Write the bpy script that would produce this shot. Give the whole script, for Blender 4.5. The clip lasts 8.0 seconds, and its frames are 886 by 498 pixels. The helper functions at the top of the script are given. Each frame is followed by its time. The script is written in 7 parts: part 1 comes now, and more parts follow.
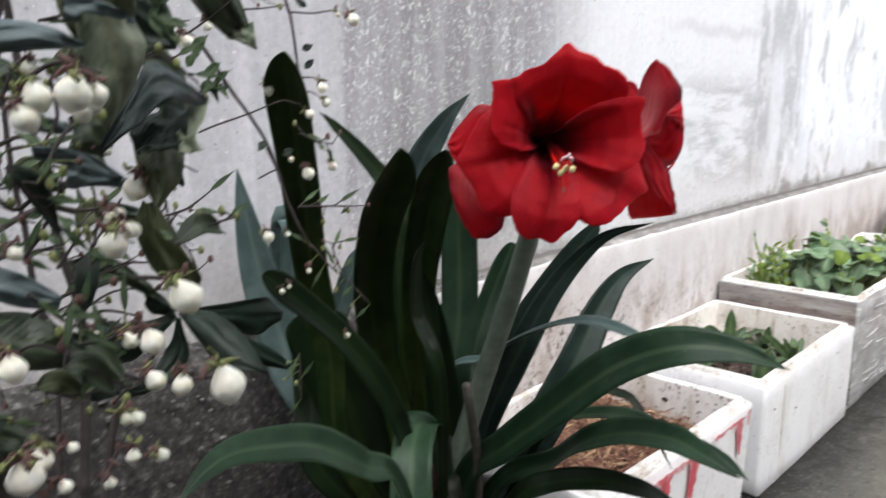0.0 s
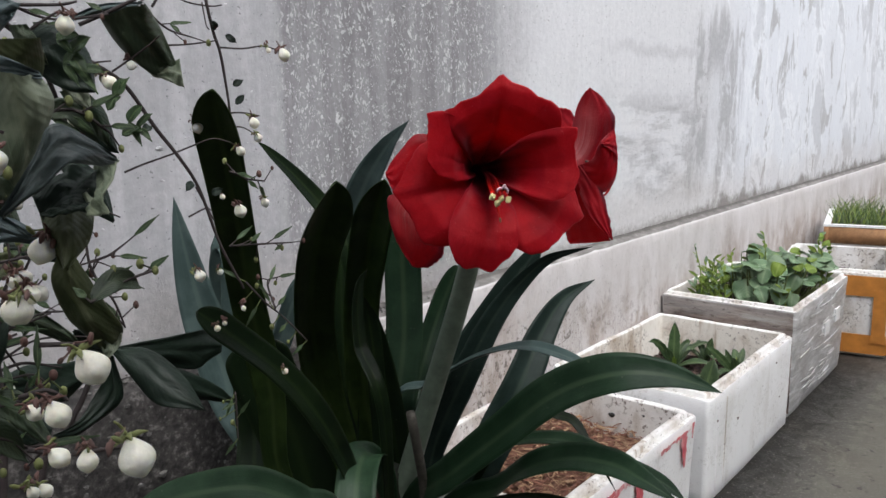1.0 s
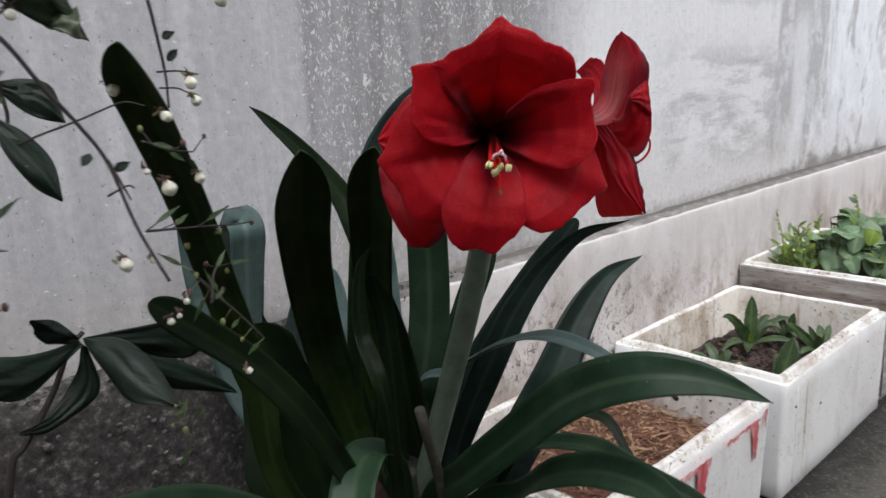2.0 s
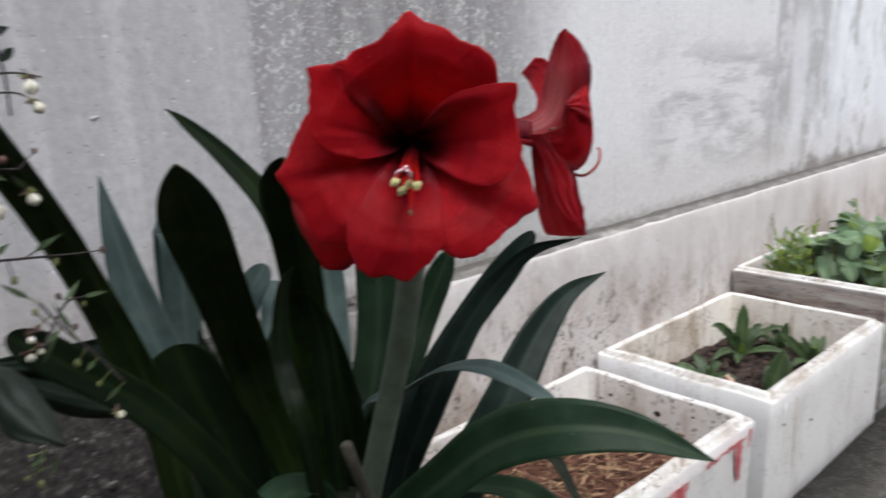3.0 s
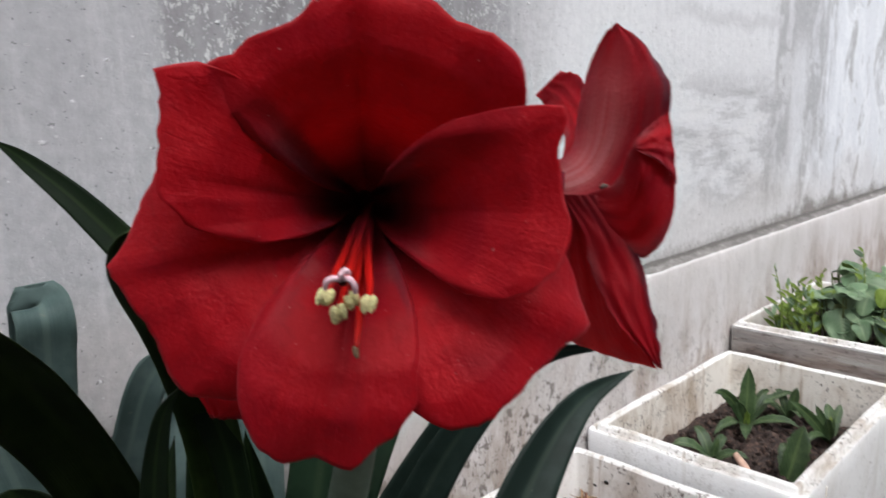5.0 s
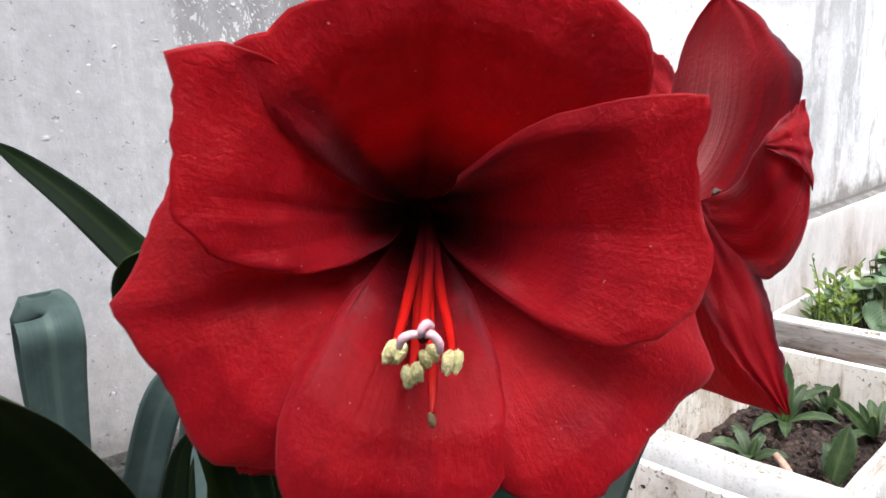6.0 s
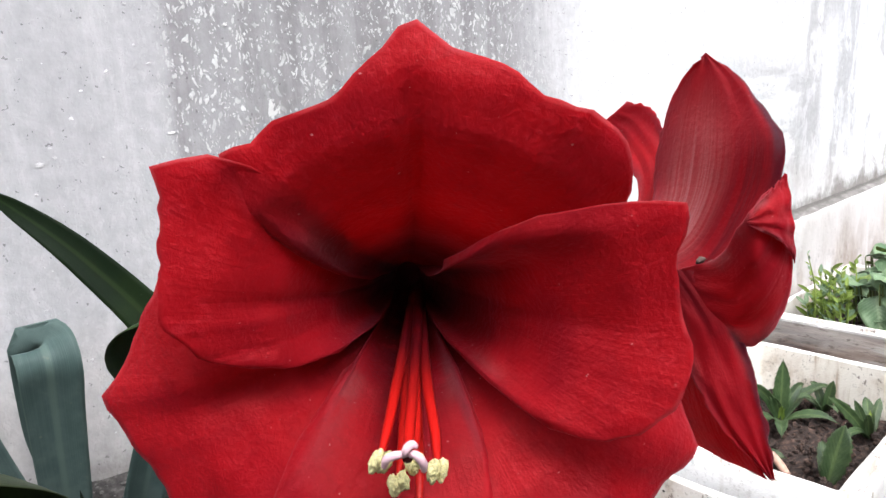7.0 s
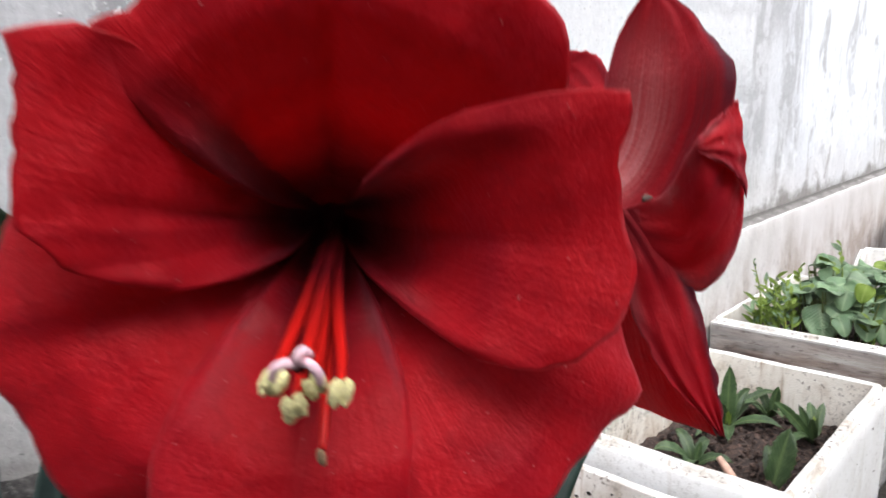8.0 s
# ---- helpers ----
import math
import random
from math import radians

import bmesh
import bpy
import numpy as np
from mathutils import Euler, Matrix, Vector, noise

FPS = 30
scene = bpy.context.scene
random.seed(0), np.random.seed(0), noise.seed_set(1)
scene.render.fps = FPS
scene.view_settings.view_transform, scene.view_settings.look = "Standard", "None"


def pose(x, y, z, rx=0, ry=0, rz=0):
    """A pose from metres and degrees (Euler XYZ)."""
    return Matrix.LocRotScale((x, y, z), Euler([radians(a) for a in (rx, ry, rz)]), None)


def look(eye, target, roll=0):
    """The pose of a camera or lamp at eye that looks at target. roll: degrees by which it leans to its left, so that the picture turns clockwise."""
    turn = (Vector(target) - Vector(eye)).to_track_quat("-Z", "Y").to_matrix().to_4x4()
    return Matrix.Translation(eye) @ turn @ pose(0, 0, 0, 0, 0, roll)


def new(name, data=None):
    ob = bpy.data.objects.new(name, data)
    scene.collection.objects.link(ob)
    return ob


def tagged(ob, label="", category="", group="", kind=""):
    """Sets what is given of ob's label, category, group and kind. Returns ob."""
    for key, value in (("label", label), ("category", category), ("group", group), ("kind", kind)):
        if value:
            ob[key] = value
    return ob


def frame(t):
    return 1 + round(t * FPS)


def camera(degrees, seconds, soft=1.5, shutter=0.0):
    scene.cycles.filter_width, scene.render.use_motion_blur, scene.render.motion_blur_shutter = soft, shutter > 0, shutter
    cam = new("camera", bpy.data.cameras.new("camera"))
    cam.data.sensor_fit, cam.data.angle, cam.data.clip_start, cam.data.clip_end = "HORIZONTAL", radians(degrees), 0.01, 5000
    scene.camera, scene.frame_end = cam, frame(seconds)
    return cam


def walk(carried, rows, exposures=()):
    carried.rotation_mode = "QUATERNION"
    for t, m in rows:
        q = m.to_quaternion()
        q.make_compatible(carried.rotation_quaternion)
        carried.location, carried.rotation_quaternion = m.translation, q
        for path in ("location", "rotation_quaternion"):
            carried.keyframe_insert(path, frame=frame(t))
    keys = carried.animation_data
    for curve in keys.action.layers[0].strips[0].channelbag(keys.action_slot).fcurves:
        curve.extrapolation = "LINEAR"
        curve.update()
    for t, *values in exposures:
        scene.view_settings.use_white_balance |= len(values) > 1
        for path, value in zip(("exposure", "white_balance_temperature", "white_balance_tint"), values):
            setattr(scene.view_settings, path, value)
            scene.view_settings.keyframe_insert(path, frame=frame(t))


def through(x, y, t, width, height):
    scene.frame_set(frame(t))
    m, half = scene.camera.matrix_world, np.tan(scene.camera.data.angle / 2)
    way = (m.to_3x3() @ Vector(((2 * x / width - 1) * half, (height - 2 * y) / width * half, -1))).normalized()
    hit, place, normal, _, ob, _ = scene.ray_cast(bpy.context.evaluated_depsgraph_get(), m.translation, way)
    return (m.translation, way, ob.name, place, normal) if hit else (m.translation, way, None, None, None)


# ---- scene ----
cam = camera(61.4, 8.0, shutter=0.5)
PATH = [
    (0, (-0.267, 0.093, 0.922), (1.127, 1.473, 0.532), -1.0),
    (0.5, (-0.263, 0.082, 0.938), (1.227, 1.373, 0.603), -1.2),
    (1, (-0.255, 0.086, 0.938), (1.232, 1.375, 0.582), -1.4),
    (1.5, (-0.218, 0.087, 0.924), (1.199, 1.441, 0.524), -3.2),
    (1.7, (-0.18, 0.095, 0.926), (1.2, 1.481, 0.507), -3.3),
    (2.8, (-0.016, 0.11, 0.925), (1.211, 1.623, 0.471), -2.8),
    (3, (-0.009, 0.111, 0.929), (1.295, 1.559, 0.478), -2.8),
    (3.5, (0.061, 0.177, 0.914), (1.458, 1.542, 0.48), -1.7),
    (4, (0.116, 0.237, 0.904), (1.541, 1.576, 0.486), -1.3),
    (4.5, (0.154, 0.271, 0.909), (1.562, 1.635, 0.511), -2.3),
    (5, (0.163, 0.305, 0.923), (1.549, 1.697, 0.548), -1.6),
    (5.2, (0.16, 0.318, 0.927), (1.494, 1.755, 0.53), -1.5),
    (6.3, (0.2, 0.376, 0.925), (1.563, 1.777, 0.502), -2.4),
    (6.5, (0.2, 0.373, 0.934), (1.554, 1.771, 0.471), -2.2),
    (7, (0.199, 0.368, 0.958), (1.552, 1.773, 0.517), -2.9),
    (7.5, (0.191, 0.364, 0.957), (1.566, 1.748, 0.518), -2.8),
    (8, (0.22, 0.376, 0.922), (1.665, 1.698, 0.519), -1.5),
]
walk(cam, [(t, look(eye, target, roll)) for t, eye, target, roll in PATH],
     exposures=[(0.0, 1.45, 6380, 10), (0.2, 1.3, 6380, 10), (0.4, 1.1, 6380, 10), (1.7, 0.93, 6380, 10), (3.0, 0.98, 6380, 10), (4.0, 0.95, 6380, 10), (5.0, 1.0, 6380, 10), (6.3, 1.77, 6380, 10), (7.0, 1.79, 6380, 10), (7.5, 1.6, 6380, 10), (8.0, 1.5, 6380, 10)])

# ---- daylight: an overcast sky over an open yard ----
world = bpy.data.worlds.new("overcast_sky")
scene.world = world
world.use_nodes = True
wn = world.node_tree
wn.nodes.clear()
sky = wn.nodes.new("ShaderNodeTexSky")
sky.sky_type = "NISHITA"
sky.sun_disc = False
sky.sun_elevation = radians(58)
sky.sun_rotation = radians(200)
sky.air_density, sky.dust_density, sky.ozone_density = 1.0, 4.0, 1.0
grey = wn.nodes.new("ShaderNodeHueSaturation")
grey.inputs["Saturation"].default_value = 0.25
back = wn.nodes.new("ShaderNodeBackground")
back.inputs["Strength"].default_value = 0.13
wout = wn.nodes.new("ShaderNodeOutputWorld")
wn.links.new(sky.outputs["Color"], grey.inputs["Color"])
wn.links.new(grey.outputs["Color"], back.inputs["Color"])
wn.links.new(back.outputs[0], wout.inputs["Surface"])

sun_data = bpy.data.lights.new("sun", "SUN")
sun_data.energy = 1.0
sun_data.angle = radians(40)
sun_data.color = (0.99, 0.98, 0.98)
sun = new("sun", sun_data)
sun.matrix_world = look((-0.6, -1.5, 3.2), (0.4, 0.6, 0.6))


# ---- materials ----
class Nodes:
    """A small builder for node materials."""

    def __init__(self, name):
        self.mat = bpy.data.materials.new(name)
        self.mat.use_nodes = True
        self.tree = self.mat.node_tree
        self.bsdf = self.tree.nodes["Principled BSDF"]
        self.out = self.tree.nodes["Material Output"]

    def add(self, kind, **inputs):
        node = self.tree.nodes.new(kind)
        for key, value in inputs.items():
            self.put(node.inputs[key.replace("_", " ")], value)
        return node

    def put(self, socket, value):
        if isinstance(value, bpy.types.NodeSocket):
            self.tree.links.new(value, socket)
        else:
            socket.default_value = value

    def coords(self, scale=(1, 1, 1), turn=(0, 0, 0), source="Object"):
        tc = self.add("ShaderNodeTexCoord")
        mp = self.add("ShaderNodeMapping")
        self.put(mp.inputs["Vector"], tc.outputs[source])
        mp.inputs["Scale"].default_value = scale
        mp.inputs["Rotation"].default_value = turn
        return mp.outputs["Vector"]

    def noise(self, vec, scale, detail=4.0, rough=0.55, distortion=0.0):
        n = self.add("ShaderNodeTexNoise")
        self.put(n.inputs["Vector"], vec)
        n.inputs["Scale"].default_value = scale
        n.inputs["Detail"].default_value = detail
        n.inputs["Roughness"].default_value = rough
        n.inputs["Distortion"].default_value = distortion
        return n.outputs["Fac"]

    def ramp(self, fac, stops):
        r = self.add("ShaderNodeValToRGB")
        self.put(r.inputs["Fac"], fac)
        el = r.color_ramp.elements
        while len(el) < len(stops):
            el.new(0.5)
        for e, (p, c) in zip(el, stops):
            e.position = p
            e.color = (*c, 1) if isinstance(c, tuple) else (c, c, c, 1)
        return r.outputs["Color"]

    def mix(self, fac, a, b, mode="MIX"):
        m = self.add("ShaderNodeMix")
        m.data_type = "RGBA"
        m.blend_type = mode
        ins = [s for s in m.inputs if s.enabled]
        self.put(ins[0], fac)
        for s, v in zip(ins[1:], (a, b)):
            self.put(s, (*v, 1) if isinstance(v, tuple) and len(v) == 3 else v)
        return [o for o in m.outputs if o.enabled][0]

    def math(self, op, a, b=0.0, clamp=False):
        m = self.add("ShaderNodeMath")
        m.operation = op
        m.use_clamp = clamp
        self.put(m.inputs[0], a)
        self.put(m.inputs[1], b)
        return m.outputs[0]

    def span(self, value, lo, hi):
        m = self.add("ShaderNodeMapRange")
        m.interpolation_type = "SMOOTHSTEP"
        self.put(m.inputs["Value"], value)
        m.inputs["From Min"].default_value = lo
        m.inputs["From Max"].default_value = hi
        return m.outputs["Result"]

    def axis(self, vec, i):
        s = self.add("ShaderNodeSeparateXYZ")
        self.put(s.inputs[0], vec)
        return s.outputs[i]

    def bump(self, height, strength=0.3, distance=0.01):
        b = self.add("ShaderNodeBump")
        self.put(b.inputs["Height"], height)
        b.inputs["Strength"].default_value = strength
        b.inputs["Distance"].default_value = distance
        self.put(self.bsdf.inputs["Normal"], b.outputs["Normal"])
        return b

    def done(self, color, rough=0.6, **more):
        self.put(self.bsdf.inputs["Base Color"], (*color, 1) if isinstance(color, tuple) and len(color) == 3 else color)
        self.put(self.bsdf.inputs["Roughness"], rough)
        for key, value in more.items():
            self.put(self.bsdf.inputs[key.replace("_", " ")], value)
        return self.mat

    def leafy(self, color, amount):
        """Lets some light through a thin blade."""
        tr = self.add("ShaderNodeBsdfTranslucent")
        self.put(tr.inputs["Color"], (*color, 1) if isinstance(color, tuple) else color)
        mx = self.add("ShaderNodeMixShader")
        mx.inputs[0].default_value = amount
        self.tree.links.new(self.bsdf.outputs[0], mx.inputs[1])
        self.tree.links.new(tr.outputs[0], mx.inputs[2])
        self.tree.links.new(mx.outputs[0], self.out.inputs["Surface"])


def wall_upper_material():
    n = Nodes("weathered_limewash")
    p = n.coords()
    x, z = n.axis(p, 0), n.axis(p, 2)

    def within(value, lo, hi, soft):
        """One between lo and hi, fading out over soft on either side."""
        return n.math("MULTIPLY", n.span(value, lo - soft, lo + soft), n.math("SUBTRACT", 1.0, n.span(value, hi - soft, hi + soft)))

    def times(*factors):
        out = factors[0]
        for f in factors[1:]:
            out = n.math("MULTIPLY", out, f)
        return out

    bend = n.add("ShaderNodeTexNoise", Vector=p, Scale=5.0, Detail=4.0).outputs["Color"]
    wavy = n.add("ShaderNodeMixRGB", Fac=0.09, Color1=p, Color2=bend).outputs["Color"]
    streak = n.noise(n.coords((1, 1, 0.05)), 26, 5, 0.6, 0.1)
    hair = n.noise(n.coords((1, 1, 0.03)), 90, 3, 0.6, 0.05)
    blot = n.noise(n.coords((1, 1, 0.55)), 3.2, 6, 0.62, 0.3)
    cloud = n.noise(p, 1.3, 4, 0.55)
    fine = n.noise(p, 60, 4, 0.6)
    # the wash is whiter further along
    far = n.span(n.math("ADD", x, n.math("MULTIPLY", blot, 0.5)), 1.2, 1.75)
    white = n.span(n.math("ADD", x, n.math("MULTIPLY", blot, 0.7)), 2.7, 3.3)
    base = n.mix(far, (0.37, 0.37, 0.385), (0.63, 0.635, 0.655))
    base = n.mix(n.math("MULTIPLY", white, 0.8), base, (0.70, 0.73, 0.78))
    base = n.mix(n.math("MULTIPLY", n.span(cloud, 0.42, 0.62), 0.20), base, (0.50, 0.50, 0.52))
    base = n.mix(n.math("MULTIPLY", n.span(streak, 0.46, 0.64), n.math("SUBTRACT", 0.30, n.math("MULTIPLY", far, 0.22))), base, (0.62, 0.62, 0.64))
    base = n.mix(n.math("MULTIPLY", n.span(hair, 0.52, 0.66), 0.07), base, (0.25, 0.25, 0.26))
    # ragged drips where the white wash has come away further along
    def drip(scale, tall, lo, hi):
        mp = n.add("ShaderNodeMapping", Vector=wavy, Scale=(1.0, 1.0, tall))
        return n.noise(mp.outputs["Vector"], scale, 7, 0.66, 0.6), lo, hi
    big, lo, hi = drip(4.6, 0.46, 0.535, 0.59)
    runs = times(n.span(big, lo, hi), n.span(x, 2.75, 3.05))
    base = n.mix(n.math("MULTIPLY", runs, 0.42), base, (0.36, 0.365, 0.385))
    rim = times(n.span(big, 0.510, 0.535), n.math("SUBTRACT", 1.0, n.span(big, lo, hi)), n.span(x, 2.2, 2.7))
    base = n.mix(n.math("MULTIPLY", rim, 0.5), base, (0.83, 0.85, 0.88))
    small_runs, lo, hi = drip(11.0, 0.40, 0.555, 0.61)
    base = n.mix(times(n.span(small_runs, lo, hi), n.span(x, 2.3, 2.9), n.span(blot, 0.38, 0.52), n.math("SUBTRACT", 1.0, n.math("MULTIPLY", n.span(x, 4.5, 6.0), 0.5))), base, (0.43, 0.435, 0.45))
    # the tall bare strip with pale tongues through it
    torn = n.noise(n.coords((1, 1, 0.20)), 7.5, 7, 0.68, 0.45)
    shift = n.math("MULTIPLY", n.math("SUBTRACT", torn, 0.5), 0.75)
    bare = times(within(n.math("ADD", x, shift), 2.28, 2.74, 0.05), n.span(n.math("ADD", z, n.math("MULTIPLY", shift, 0.9)), 0.60, 0.74),
                 n.math("SUBTRACT", 1.0, n.span(n.math("ADD", z, n.math("MULTIPLY", shift, 0.8)), 1.16, 1.26)))
    tongue = n.span(small_runs, 0.50, 0.56)
    middle = times(within(n.math("ADD", x, n.math("MULTIPLY", shift, 0.3)), 2.46, 2.56, 0.03), n.math("SUBTRACT", 1.0, n.span(z, 1.02, 1.14)))
    bare = times(bare, n.math("SUBTRACT", 1.0, n.math("MULTIPLY", tongue, 0.65)), n.math("SUBTRACT", 1.0, n.math("MULTIPLY", middle, 0.8)))
    base = n.mix(n.math("MULTIPLY", bare, 0.72), base, (0.31, 0.31, 0.32))
    # a scraped panel with nearly level strokes, and a faint level edge above it
    strokes = n.noise(n.coords((0.16, 1, 1), (0, 0.16, 0)), 30, 5, 0.65, 0.3)
    broad = n.noise(n.coords((0.42, 1, 1), (0, 0.16, 0)), 6.5, 5, 0.62, 0.4)
    panel = times(within(n.math("ADD", x, n.math("MULTIPLY", shift, 0.4)), 1.66, 2.34, 0.10), within(z, 0.66, 0.97, 0.07))
    base = n.mix(times(panel, n.span(broad, 0.42, 0.54), 0.72), base, (0.37, 0.37, 0.385))
    base = n.mix(times(panel, n.span(strokes, 0.52, 0.62), 0.55), base, (0.68, 0.68, 0.69))
    base = n.mix(times(panel, n.math("SUBTRACT", 1.0, n.span(strokes, 0.36, 0.46)), 0.45), base, (0.34, 0.34, 0.35))
    shelf = times(within(x, 1.75, 2.40, 0.15), within(n.math("ADD", z, n.math("MULTIPLY", shift, 0.12)), 1.10, 1.135, 0.012))
    base = n.mix(n.math("MULTIPLY", shelf, 0.40), base, (0.40, 0.40, 0.42))
    # a flaked, speckled grey band with a clean near edge
    band = n.math("MULTIPLY", n.span(n.math("ADD", x, n.math("MULTIPLY", n.math("SUBTRACT", streak, 0.5), 0.10)), 0.54, 0.60),
                  n.math("SUBTRACT", 1.0, n.span(n.math("ADD", x, n.math("MULTIPLY", n.math("SUBTRACT", streak, 0.5), 0.30)), 1.06, 1.36)))
    high = n.span(n.math("ADD", z, n.math("MULTIPLY", blot, 0.4)), 0.72, 1.0)
    band = n.math("MULTIPLY", band, high)
    base = n.mix(n.math("MULTIPLY", band, n.math("ADD", 0.50, n.math("MULTIPLY", n.span(streak, 0.40, 0.6), 0.4))), base, (0.185, 0.178, 0.186))
    warp = n.add("ShaderNodeTexNoise", Vector=p, Scale=38.0, Detail=3.0).outputs["Color"]
    bent = n.add("ShaderNodeMixRGB", Fac=0.035, Color1=p, Color2=warp).outputs["Color"]
    slant = n.add("ShaderNodeMapping", Vector=bent, Rotation=(0, 0.6, 0), Scale=(1.5, 1.0, 0.75)).outputs["Vector"]
    flake = n.span(n.noise(slant, 48, 5, 0.62, 0.3), 0.635, 0.655)
    cell = n.add("ShaderNodeTexVoronoi", Vector=slant, Scale=105.0)
    near = n.math("SUBTRACT", 1.0, n.span(cell.outputs["Distance"], 0.30, 0.44))
    pick = n.span(n.axis(cell.outputs["Color"], 0), 0.48, 0.58)
    small = n.add("ShaderNodeTexVoronoi", Vector=slant, Scale=240.0)
    tiny = n.math("MULTIPLY", n.math("SUBTRACT", 1.0, n.span(small.outputs["Distance"], 0.26, 0.40)), n.span(n.axis(small.outputs["Color"], 1), 0.66, 0.72))
    patchy = n.span(n.noise(p, 8, 4, 0.6), 0.36, 0.60)
    spots = n.math("MAXIMUM", n.math("MULTIPLY", n.math("MULTIPLY", near, pick), patchy), n.math("MULTIPLY", tiny, n.math("ADD", n.math("MULTIPLY", patchy, 0.4), 0.6)))
    spots = n.math("MAXIMUM", spots, flake)
    base = n.mix(n.math("MULTIPLY", spots, n.math("ADD", n.math("MULTIPLY", band, 0.78), n.math("MULTIPLY", n.math("SUBTRACT", 1.0, far), 0.18))), base, (0.56, 0.56, 0.57))
    # dirt where water stands above the ledge, higher in places
    edge = n.noise(n.coords((1, 1, 0.9)), 9, 5, 0.6, 0.3)
    reach = n.math("ADD", 0.545, n.math("MULTIPLY", n.math("MULTIPLY", n.span(edge, 0.36, 0.72), n.math("ADD", 0.25, n.math("MULTIPLY", n.span(x, 2.1, 2.7), 0.75))), 0.055))
    low = n.math("SUBTRACT", 1.0, n.span(n.math("ADD", n.math("SUBTRACT", z, reach), n.math("MULTIPLY", n.math("SUBTRACT", fine, 0.5), 0.045)), -0.012, 0.046))
    base = n.mix(n.math("MULTIPLY", low, 0.85), base, (0.12, 0.112, 0.105))
    tide = n.math("SUBTRACT", 1.0, n.span(n.math("SUBTRACT", z, n.math("MULTIPLY", blot, 0.25)), 0.50, 0.62))
    base = n.mix(n.math("MULTIPLY", tide, 0.25), base, (0.44, 0.385, 0.345))
    pits = n.span(n.noise(p, 170, 2, 0.5), 0.70, 0.73)
    base = n.mix(n.math("MULTIPLY", pits, 0.65), base, (0.10, 0.10, 0.10))
    base = n.mix(0.2, base, n.ramp(fine, [(0.3, 0.25), (0.7, 0.8)]), "OVERLAY")
    h = n.math("ADD", n.math("MULTIPLY", n.noise(p, 110, 4, 0.6), 0.45), n.math("ADD", n.math("MULTIPLY", n.math("MULTIPLY", spots, n.math("ADD", 0.25, n.math("MULTIPLY", band, 0.75))), 0.24), n.math("MULTIPLY", blot, 0.8)))
    n.bump(h, 0.5, 0.006)
    return n.done(base, 0.85)


